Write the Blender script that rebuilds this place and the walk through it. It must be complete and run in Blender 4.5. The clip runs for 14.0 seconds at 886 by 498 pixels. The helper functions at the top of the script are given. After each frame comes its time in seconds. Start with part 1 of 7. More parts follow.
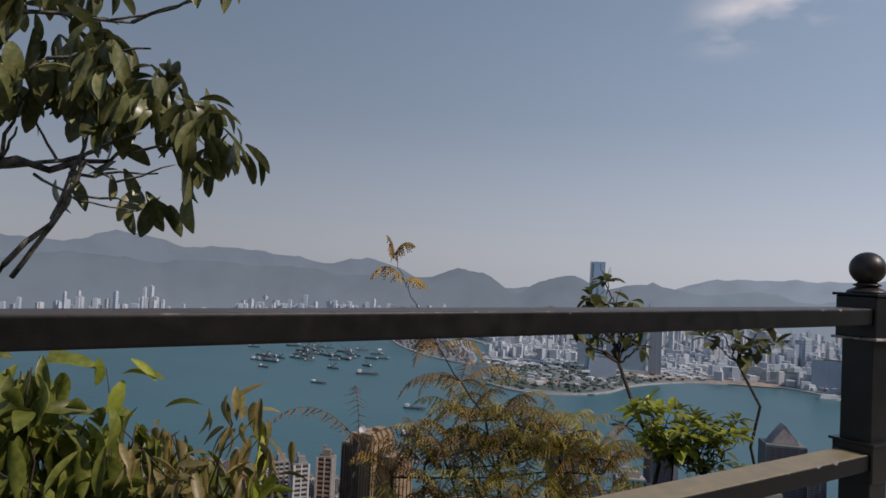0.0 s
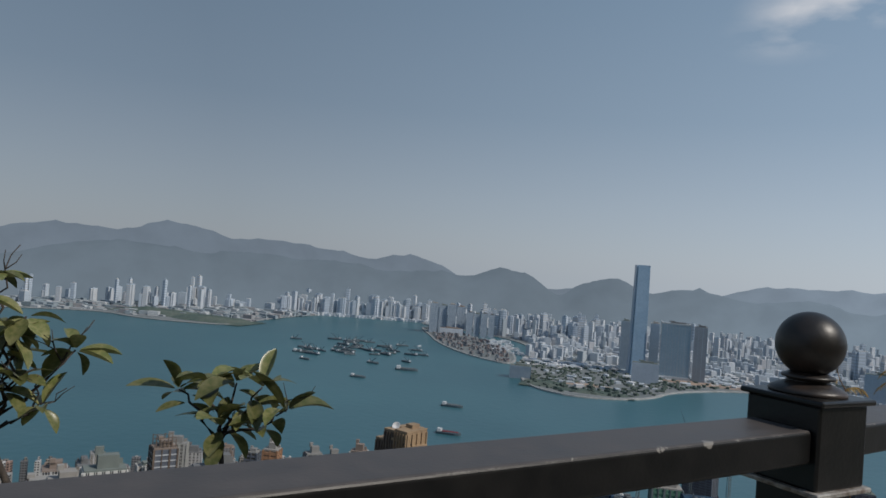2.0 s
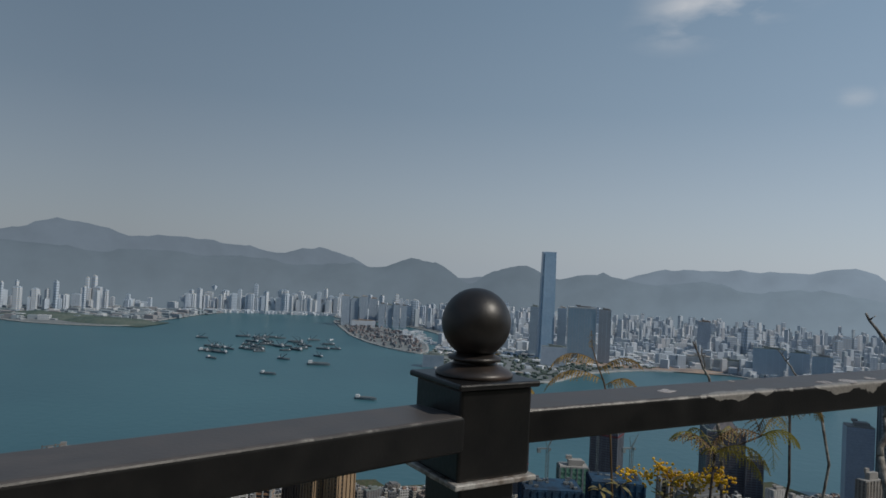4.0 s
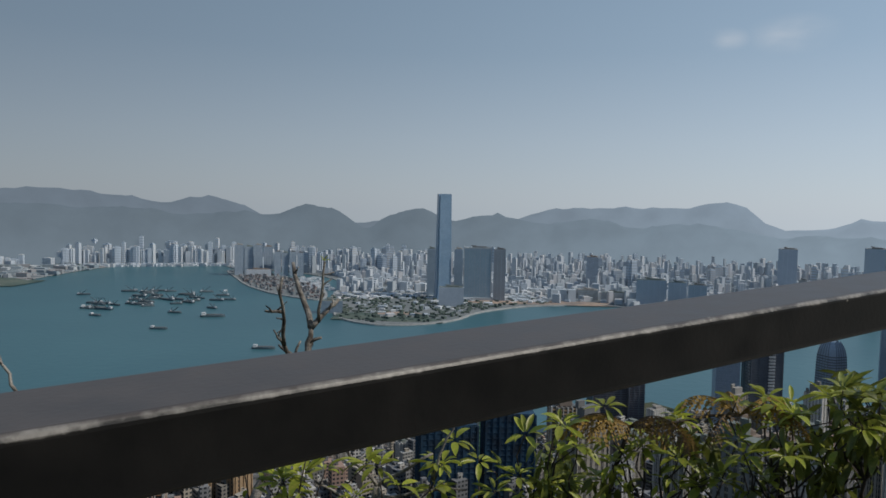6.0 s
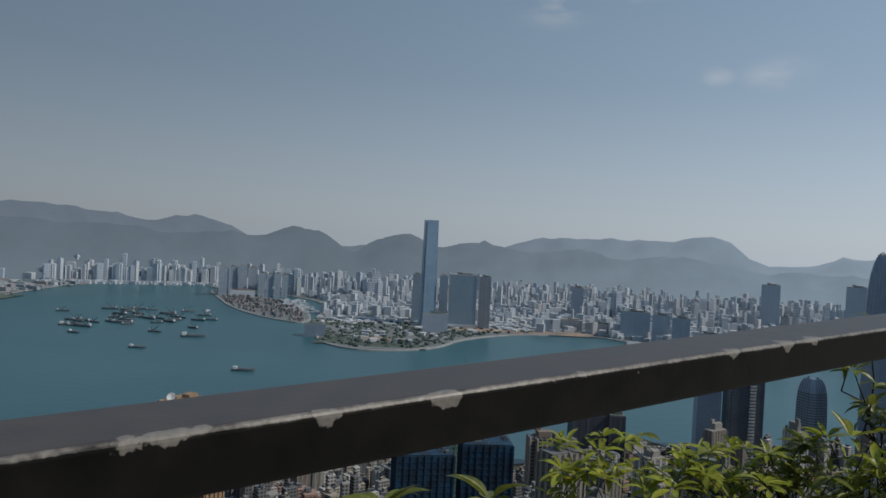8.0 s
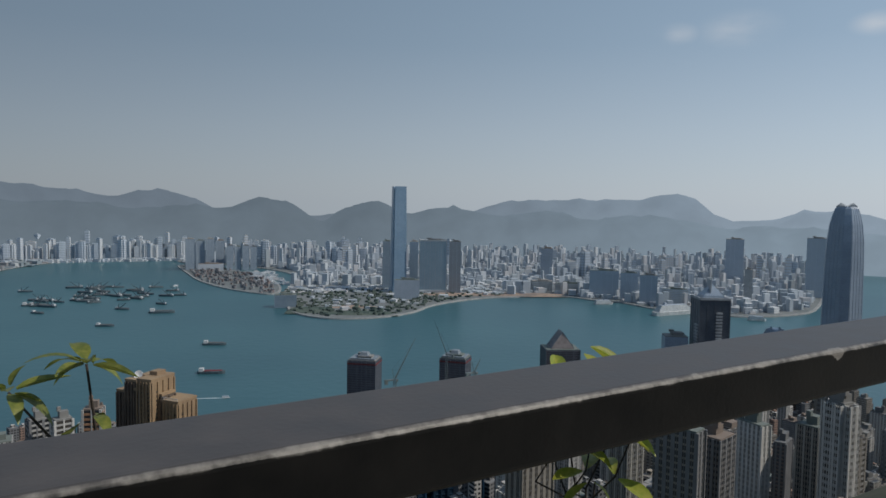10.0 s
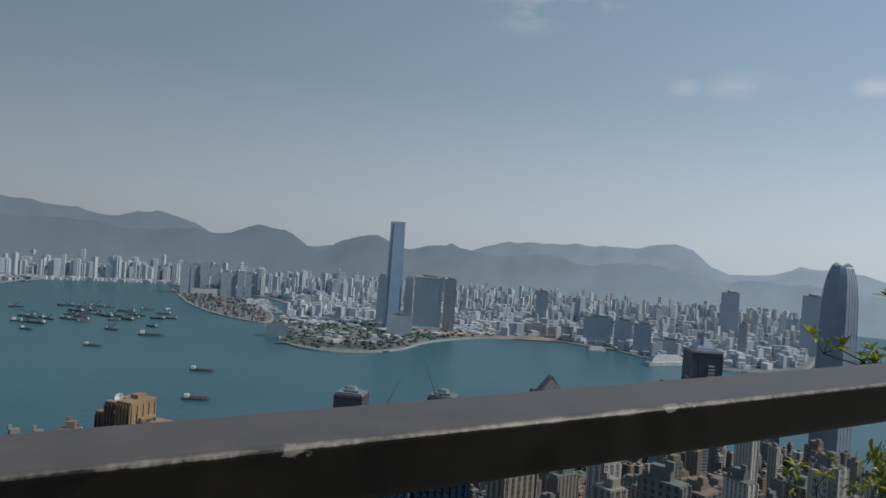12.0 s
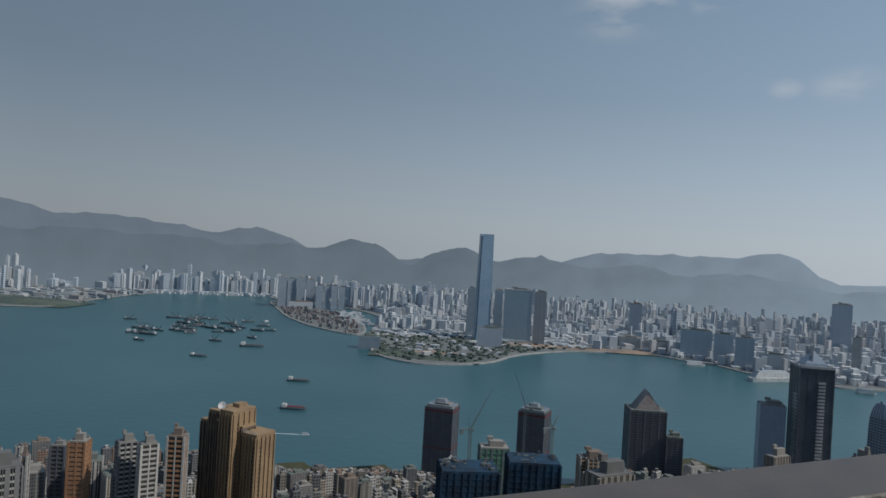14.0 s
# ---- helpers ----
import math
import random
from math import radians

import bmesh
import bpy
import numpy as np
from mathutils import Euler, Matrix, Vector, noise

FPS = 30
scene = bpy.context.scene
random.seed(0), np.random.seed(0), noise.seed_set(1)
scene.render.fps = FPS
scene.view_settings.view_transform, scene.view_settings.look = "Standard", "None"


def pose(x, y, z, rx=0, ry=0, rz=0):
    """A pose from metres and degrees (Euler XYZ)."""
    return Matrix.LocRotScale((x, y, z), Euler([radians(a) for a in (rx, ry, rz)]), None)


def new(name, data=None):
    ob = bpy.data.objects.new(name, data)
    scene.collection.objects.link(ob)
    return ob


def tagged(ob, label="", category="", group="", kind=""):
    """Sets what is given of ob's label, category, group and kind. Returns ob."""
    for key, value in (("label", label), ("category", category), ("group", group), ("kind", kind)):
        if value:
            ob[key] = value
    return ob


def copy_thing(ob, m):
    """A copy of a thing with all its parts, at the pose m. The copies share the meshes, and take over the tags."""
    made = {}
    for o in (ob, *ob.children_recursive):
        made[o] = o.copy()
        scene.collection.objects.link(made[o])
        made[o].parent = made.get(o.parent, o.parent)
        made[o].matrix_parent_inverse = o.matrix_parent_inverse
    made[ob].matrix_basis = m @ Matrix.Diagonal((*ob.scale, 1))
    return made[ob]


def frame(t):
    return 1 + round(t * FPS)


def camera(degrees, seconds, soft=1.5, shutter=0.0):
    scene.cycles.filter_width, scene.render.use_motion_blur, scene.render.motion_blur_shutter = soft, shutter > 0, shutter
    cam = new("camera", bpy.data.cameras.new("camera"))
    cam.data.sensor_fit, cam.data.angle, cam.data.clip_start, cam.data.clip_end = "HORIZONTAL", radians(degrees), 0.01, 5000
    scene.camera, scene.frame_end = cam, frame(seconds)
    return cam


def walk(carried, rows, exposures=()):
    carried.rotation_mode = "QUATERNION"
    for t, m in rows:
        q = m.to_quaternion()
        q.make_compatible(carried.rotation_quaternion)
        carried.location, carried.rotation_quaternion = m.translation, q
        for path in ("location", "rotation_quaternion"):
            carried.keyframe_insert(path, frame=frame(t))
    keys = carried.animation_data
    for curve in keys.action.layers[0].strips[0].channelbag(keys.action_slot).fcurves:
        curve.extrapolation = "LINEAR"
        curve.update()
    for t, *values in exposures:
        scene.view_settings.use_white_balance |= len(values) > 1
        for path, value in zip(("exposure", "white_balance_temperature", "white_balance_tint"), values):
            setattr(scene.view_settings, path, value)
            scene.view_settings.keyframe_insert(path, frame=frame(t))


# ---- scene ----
# ---- camera ----
cam = camera(65.15, 14.0, soft=1.6)
PATH = [
    (0, pose(-1.062, -2.182, 1.218, 91.98, -2.76, 11.94)),
    (0.5, pose(-0.331, -1.450, 1.332, 92.07, -1.48, 17.91)),
    (1, pose(0.478, -0.484, 1.408, 90.50, -2.18, 16.44)),
    (1.5, pose(1.150, 0.516, 1.418, 89.59, -3.27, 18.89)),
    (2, pose(1.907, 1.512, 1.412, 91.61, -4.51, 15.47)),
    (2.2, pose(2.221, 1.824, 1.411, 91.81, -2.88, 14.33)),
    (4.5, pose(5.901, 6.000, 1.360, 90.79, -3.21, 7.71)),
    (5, pose(6.981, 6.782, 1.387, 88.81, -2.05, 9.16)),
    (5.3, pose(7.465, 7.103, 1.370, 89.81, -3.51, 7.14)),
    (5.5, pose(7.810, 7.475, 1.386, 88.20, -2.35, 3.58)),
    (6, pose(8.776, 8.072, 1.421, 86.97, -1.16, -0.29)),
    (6.5, pose(9.711, 8.536, 1.535, 89.70, -3.45, -0.05)),
    (6.8, pose(10.239, 8.887, 1.580, 90.29, -4.80, -4.29)),
    (7, pose(10.506, 9.076, 1.591, 89.66, -2.73, -4.46)),
    (7.5, pose(11.481, 9.767, 1.583, 89.52, -2.16, -2.66)),
    (8, pose(12.330, 10.237, 1.617, 89.17, -2.88, -1.31)),
    (8.5, pose(13.162, 10.804, 1.681, 89.36, -1.48, -4.53)),
    (8.7, pose(13.434, 10.957, 1.658, 88.66, -1.09, -5.75)),
    (10.8, pose(17.422, 13.025, 1.726, 86.26, -2.86, -0.53)),
    (11, pose(17.818, 13.178, 1.689, 86.75, -3.77, 0.45)),
    (11.5, pose(18.129, 13.437, 1.716, 86.39, -2.00, -1.63)),
    (12, pose(18.835, 13.701, 1.758, 89.52, -4.05, -3.96)),
    (12.5, pose(18.970, 13.799, 1.777, 88.30, -2.13, -9.04)),
    (13, pose(18.970, 13.775, 1.830, 92.10, -3.02, -8.25)),
    (13.5, pose(18.968, 13.774, 1.824, 90.01, -2.44, -0.89)),
    (14, pose(18.958, 13.795, 1.824, 90.07, -3.39, 3.40)),
]
walk(cam, PATH, exposures=[(0.0, 0.17, 6780, 20), (0.5, 0.17, 6500, 19), (1.2, 0.17, 6500, 15), (2.2, 0.10, 6500, 11), (4.5, -0.05, 6500, 10), (5.5, 0.15, 6500, 10), (6.0, 0.13, 6500, 10), (6.5, -0.06, 6500, 10), (7.2, -0.07, 6500, 10), (8.5, -0.03, 6500, 10), (11.0, 0.12, 6500, 10), (11.6, 0.15, 6500, 10), (12.5, -0.10, 6500, 10), (13.0, -0.14, 6500, 10), (14.0, -0.04, 6500, 10)])

# ---- light ----
SUN_AZ, SUN_EL = 103.0, 45.0          # turned from the harbour axis (+y) towards +x
world = bpy.data.worlds.new("world")
scene.world = world
world.use_nodes = True
wn, wl = world.node_tree.nodes, world.node_tree.links
wn.clear()
w_out, w_bg, w_sky = wn.new("ShaderNodeOutputWorld"), wn.new("ShaderNodeBackground"), wn.new("ShaderNodeTexSky")
w_sky.sky_type, w_sky.sun_disc = "NISHITA", False
w_sky.sun_elevation, w_sky.sun_rotation = radians(SUN_EL), radians(SUN_AZ)
w_sky.altitude, w_sky.air_density, w_sky.dust_density, w_sky.ozone_density = 0, 1.0, 1.0, 1.5
w_bg.inputs["Strength"].default_value = 0.1
# hazy air: a pale veil that thickens towards the horizon, and thin cirrus
w_tc, w_sep, w_veil, w_hazy = wn.new("ShaderNodeTexCoord"), wn.new("ShaderNodeSeparateXYZ"), wn.new("ShaderNodeValToRGB"), wn.new("ShaderNodeMixRGB")
veil = w_veil.color_ramp.elements
veil[0].position, veil[0].color = 0.0, (3.25, 3.70, 4.15, 1)
veil[1].position, veil[1].color = 1.0, (1.0, 1.55, 2.3, 1)
for p, c in ((0.10, (2.75, 3.30, 3.85)), (0.22, (1.95, 2.62, 3.30)), (0.40, (1.5, 2.2, 2.95))):
    e = veil.new(p)
    e.color = (*c, 1)
w_hazy.inputs["Fac"].default_value = 0.82
w_dim = wn.new("ShaderNodeMixRGB")
w_dim.blend_type = "MULTIPLY"
w_dim.inputs["Fac"].default_value, w_dim.inputs["Color2"].default_value = 1.0, (0.62, 0.62, 0.66, 1)
wl.new(w_tc.outputs["Generated"], w_sep.inputs["Vector"])
wl.new(w_sep.outputs["Z"], w_veil.inputs["Fac"])
wl.new(w_sky.outputs["Color"], w_dim.inputs["Color1"])
wl.new(w_dim.outputs["Color"], w_hazy.inputs["Color1"])
wl.new(w_veil.outputs["Color"], w_hazy.inputs["Color2"])
w_map, w_noise, w_ramp, w_mix = wn.new("ShaderNodeMapping"), wn.new("ShaderNodeTexNoise"), wn.new("ShaderNodeValToRGB"), wn.new("ShaderNodeMixRGB")
w_map.inputs["Scale"].default_value, w_map.inputs["Location"].default_value = (5.0, 5.0, 13.0), (0.35, 0.1, 0.2)
w_noise.inputs["Scale"].default_value, w_noise.inputs["Detail"].default_value = 1.6, 7.0
w_ramp.color_ramp.elements[0].position, w_ramp.color_ramp.elements[1].position = 0.36, 0.62
w_ramp.color_ramp.elements[1].color = (0.9, 0.9, 0.9, 1)
w_mix.inputs["Color2"].default_value = (6.4, 6.4, 6.5, 1)
wl.new(w_tc.outputs["Generated"], w_map.inputs["Vector"])
wl.new(w_map.outputs["Vector"], w_noise.inputs["Vector"])
# the sky brightens towards the sun's side
w_dot, w_side, w_glow = wn.new("ShaderNodeVectorMath"), wn.new("ShaderNodeMapRange"), wn.new("ShaderNodeMixRGB")
w_dot.operation = "DOT_PRODUCT"
w_dot.inputs[1].default_value = (math.sin(radians(SUN_AZ)), math.cos(radians(SUN_AZ)), 0.0)
for k, v in (("From Min", -0.72), ("From Max", 0.60), ("To Min", 0.84), ("To Max", 1.66)):
    w_side.inputs[k].default_value = v
w_glow.blend_type = "MULTIPLY"
w_glow.inputs["Fac"].default_value = 1.0
wl.new(w_tc.outputs["Generated"], w_dot.inputs[0])
wl.new(w_dot.outputs["Value"], w_side.inputs["Value"])
wl.new(w_hazy.outputs["Color"], w_glow.inputs["Color1"])
wl.new(w_side.outputs["Result"], w_glow.inputs["Color2"])
wl.new(w_noise.outputs["Fac"], w_ramp.inputs["Fac"])
# the wisps gather in a few parts of the sky
w_flat = wn.new("ShaderNodeVectorMath")
w_flat.operation = "MULTIPLY"
w_flat.inputs[1].default_value = (1.0, 1.0, 2.2)
wl.new(w_tc.outputs["Generated"], w_flat.inputs[0])
w_add = None
for az, el, spread, weight in ((12.8, 20.4, 7.0, 0.95), (9.8, 18.9, 5.0, 0.55), (17.2, 21.4, 5.0, 0.65), (21.9, 13.25, 2.2, 0.42), (26.5, 13.3, 3.6, 0.32), (35.4, 12.9, 2.2, 0.5), (38.4, 12.1, 2.2, 0.6), (-60.0, 28.0, 14.0, 0.7), (70.0, 30.0, 16.0, 0.8)):
    d_node, r_node, m_node = wn.new("ShaderNodeVectorMath"), wn.new("ShaderNodeMapRange"), wn.new("ShaderNodeMath")
    d_node.operation = "DISTANCE"
    d_node.inputs[1].default_value = (math.sin(radians(az)) * math.cos(radians(el)), math.cos(radians(az)) * math.cos(radians(el)), 2.2 * math.sin(radians(el)))
    r_node.interpolation_type = "SMOOTHSTEP"
    for k, v in (("From Min", radians(spread)), ("From Max", 0.0), ("To Min", 0.0), ("To Max", weight)):
        r_node.inputs[k].default_value = v
    wl.new(w_flat.outputs["Vector"], d_node.inputs[0])
    wl.new(d_node.outputs["Value"], r_node.inputs["Value"])
    m_node.operation = "MAXIMUM"
    m_node.inputs[1].default_value = 0.0
    wl.new(r_node.outputs["Result"], m_node.inputs[0])
    if w_add:
        wl.new(w_add, m_node.inputs[1])
    w_add = m_node.outputs[0]
w_both = wn.new("ShaderNodeMath")
w_both.operation = "MULTIPLY"
wl.new(w_add, w_both.inputs[0])
wl.new(w_ramp.outputs["Color"], w_both.inputs[1])
wl.new(w_both.outputs[0], w_mix.inputs["Fac"])
wl.new(w_glow.outputs["Color"], w_mix.inputs["Color1"])
wl.new(w_mix.outputs["Color"], w_bg.inputs["Color"])
wl.new(w_bg.outputs["Background"], w_out.inputs["Surface"])

sun = new("sun", bpy.data.lights.new("sun", "SUN"))
sun.data.energy, sun.data.angle, sun.data.color = 2.6, radians(0.6), (1.0, 0.93, 0.82)
sun_way = Vector((math.sin(radians(SUN_AZ)) * math.cos(radians(SUN_EL)), math.cos(radians(SUN_AZ)) * math.cos(radians(SUN_EL)), math.sin(radians(SUN_EL))))
sun.matrix_world = Matrix.Translation((0, 0, 60)) @ sun_way.to_track_quat("Z", "Y").to_matrix().to_4x4()


# ---- materials ----
def material(name, colour, rough=0.7, metal=0.0, grain=0.0, scale=5.0, second=None, coord="Object", bump=0.0, stain=0.0, vary=0.0, spec=0.5):
    """colour with noise towards second at one scale, grain at a finer one, and optional bump and object-to-object variation."""
    m = bpy.data.materials.new(name)
    m.use_nodes = True
    n, l = m.node_tree.nodes, m.node_tree.links
    b = n["Principled BSDF"]
    b.inputs["Roughness"].default_value, b.inputs["Metallic"].default_value = rough, metal
    b.inputs["Specular IOR Level"].default_value = spec
    tc, mix = n.new("ShaderNodeTexCoord"), n.new("ShaderNodeMixRGB")
    big, fine = n.new("ShaderNodeTexNoise"), n.new("ShaderNodeTexNoise")
    big.inputs["Scale"].default_value, big.inputs["Detail"].default_value = scale, 5
    fine.inputs["Scale"].default_value, fine.inputs["Detail"].default_value = scale * 9, 4
    l.new(tc.outputs[coord], big.inputs["Vector"]), l.new(tc.outputs[coord], fine.inputs["Vector"])
    mix.inputs["Color1"].default_value = (*colour, 1)
    mix.inputs["Color2"].default_value = (*(second or [c * 0.75 for c in colour]), 1)
    ramp = n.new("ShaderNodeValToRGB")
    ramp.color_ramp.elements[0].position, ramp.color_ramp.elements[1].position = 0.38, 0.66
    l.new(big.outputs["Fac"], ramp.inputs["Fac"]), l.new(ramp.outputs["Color"], mix.inputs["Fac"])
    last = mix.outputs["Color"]
    if grain:
        g = n.new("ShaderNodeMixRGB")
        g.blend_type = "OVERLAY"
        g.inputs["Fac"].default_value = grain
        l.new(last, g.inputs["Color1"]), l.new(fine.outputs["Fac"], g.inputs["Color2"])
        last = g.outputs["Color"]
    if vary:
        oi, hsv, mr = n.new("ShaderNodeObjectInfo"), n.new("ShaderNodeHueSaturation"), n.new("ShaderNodeMapRange")
        mr.inputs["To Min"].default_value, mr.inputs["To Max"].default_value = 1 - vary, 1 + vary
        l.new(oi.outputs["Random"], mr.inputs["Value"]), l.new(mr.outputs["Result"], hsv.inputs["Value"])
        l.new(last, hsv.inputs["Color"])
        last = hsv.outputs["Color"]
    l.new(last, b.inputs["Base Color"])
    if bump:
        bp = n.new("ShaderNodeBump")
        bp.inputs["Strength"].default_value, bp.inputs["Distance"].default_value = bump, 0.02
        l.new(fine.outputs["Fac"], bp.inputs["Height"]), l.new(bp.outputs["Normal"], b.inputs["Normal"])
    return m


def palette(name, colours, rough=0.75, grain=0.25, scale=0.12, spec=0.3):
    """One paint whose colour is picked per object from a list."""
    m = material(name, colours[0], rough, grain=0.0, scale=scale, spec=spec)
    n, l = m.node_tree.nodes, m.node_tree.links
    oi, ramp, mul, noise_tex, tc = n.new("ShaderNodeObjectInfo"), n.new("ShaderNodeValToRGB"), n.new("ShaderNodeMixRGB"), n.new("ShaderNodeTexNoise"), n.new("ShaderNodeTexCoord")
    ramp.color_ramp.interpolation = "CONSTANT"
    els = ramp.color_ramp.elements
    while len(els) < len(colours):
        els.new(0.5)
    for i, c in enumerate(colours):
        els[i].position, els[i].color = i / len(colours), (*c, 1)
    l.new(oi.outputs["Random"], ramp.inputs["Fac"])
    noise_tex.inputs["Scale"].default_value, noise_tex.inputs["Detail"].default_value = scale, 6
    l.new(tc.outputs["Object"], noise_tex.inputs["Vector"])
    mul.blend_type = "OVERLAY"
    mul.inputs["Fac"].default_value = grain
    l.new(ramp.outputs["Color"], mul.inputs["Color1"]), l.new(noise_tex.outputs["Fac"], mul.inputs["Color2"])
    l.new(mul.outputs["Color"], n["Principled BSDF"].inputs["Base Color"])
    return m


SEA_Z = -317.0
EYE0 = Vector((10.0, 9.0, 1.3))


def far_at(az, dist, z=None, el=None):
    """A place by bearing from the harbour axis, distance, and height or elevation."""
    a = radians(az)
    return Vector((EYE0.x + dist * math.sin(a), EYE0.y + dist * math.cos(a), z if z is not None else EYE0.z + dist * math.tan(radians(el or 0))))


# ---- mesh helpers ----
def part(name, bm, mat, parent=None, label="", smooth=False):
    me = bpy.data.meshes.new(name)
    bm.to_mesh(me)
    bm.free()
    for p in me.polygons:
        p.use_smooth = smooth
    me.materials.append(mat)
    ob = new(name, me)
    ob.parent = parent
    if label:
        tagged(ob, label)
    return ob


def thing(name, label, category, group="", at=None, kind=""):
    ob = new(name)
    ob.empty_display_size = 0.1
    if at is not None:
        ob.matrix_world = at
    return tagged(ob, label, category, group, kind)


def add_box(bm, cx, cy, cz, sx, sy, sz, rot=0.0, taper=1.0):
    """A box centred in plan at cx, cy, standing on cz."""
    c, s = math.cos(rot), math.sin(rot)
    vs = []
    for k, z in ((1.0, cz), (taper, cz + sz)):
        for dx, dy in ((-1, -1), (1, -1), (1, 1), (-1, 1)):
            x, y = dx * sx / 2 * k, dy * sy / 2 * k
            vs.append(bm.verts.new((cx + x * c - y * s, cy + x * s + y * c, z)))
    for f in ((3, 2, 1, 0), (4, 5, 6, 7), (0, 1, 5, 4), (1, 2, 6, 5), (2, 3, 7, 6), (3, 0, 4, 7)):
        bm.faces.new([vs[i] for i in f])
    return vs


def add_tube(bm, pts, radii, sides=6):
    """A tapering tube along points."""
    rings = []
    for i, p in enumerate(pts):
        a, b = pts[max(i - 1, 0)], pts[min(i + 1, len(pts) - 1)]
        d = (b - a).normalized()
        u = d.orthogonal().normalized()
        v = d.cross(u)
        rings.append([bm.verts.new(p + (u * math.cos(t) + v * math.sin(t)) * radii[i]) for t in (2 * math.pi * k / sides for k in range(sides))])
    for r0, r1 in zip(rings, rings[1:]):
        for k in range(sides):
            bm.faces.new((r0[k], r0[(k + 1) % sides], r1[(k + 1) % sides], r1[k]))
    bm.faces.new(rings[-1])
    bm.faces.new(rings[0][::-1])


def add_lathe(bm, profile, steps=40):
    rings = [[bm.verts.new((r * math.cos(2 * math.pi * k / steps), r * math.sin(2 * math.pi * k / steps), z)) for k in range(steps)] for r, z in profile]
    for r0, r1 in zip(rings, rings[1:]):
        for k in range(steps):
            bm.faces.new((r0[k], r0[(k + 1) % steps], r1[(k + 1) % steps], r1[k]))
    bm.faces.new(rings[-1])
    bm.faces.new(rings[0][::-1])


def bevel_all(bm, width, seg=2):
    bmesh.ops.bevel(bm, geom=bm.edges[:], offset=width, segments=seg, affect="EDGES", profile=0.5)


def boxes_mesh(name, rows, mat):
    """Many boxes in one mesh: rows of cx, cy, z0, sx, sy, sz, rot."""
    verts, faces = [], []
    for cx, cy, z0, sx, sy, sz, rot in rows:
        c, s, o = math.cos(rot), math.sin(rot), len(verts)
        for z in (z0, z0 + sz):
            for dx, dy in ((-1, -1), (1, -1), (1, 1), (-1, 1)):
                x, y = dx * sx / 2, dy * sy / 2
                verts.append((cx + x * c - y * s, cy + x * s + y * c, z))
        faces += [(o + 4, o + 5, o + 6, o + 7), (o, o + 1, o + 5, o + 4), (o + 1, o + 2, o + 6, o + 5), (o + 2, o + 3, o + 7, o + 6), (o + 3, o, o + 4, o + 7)]
    me = bpy.data.meshes.new(name)
    me.from_pydata(verts, [], faces)
    me.materials.append(mat)
    return new(name, me)

# ---- paints and surfaces ----
from mathutils.geometry import tessellate_polygon


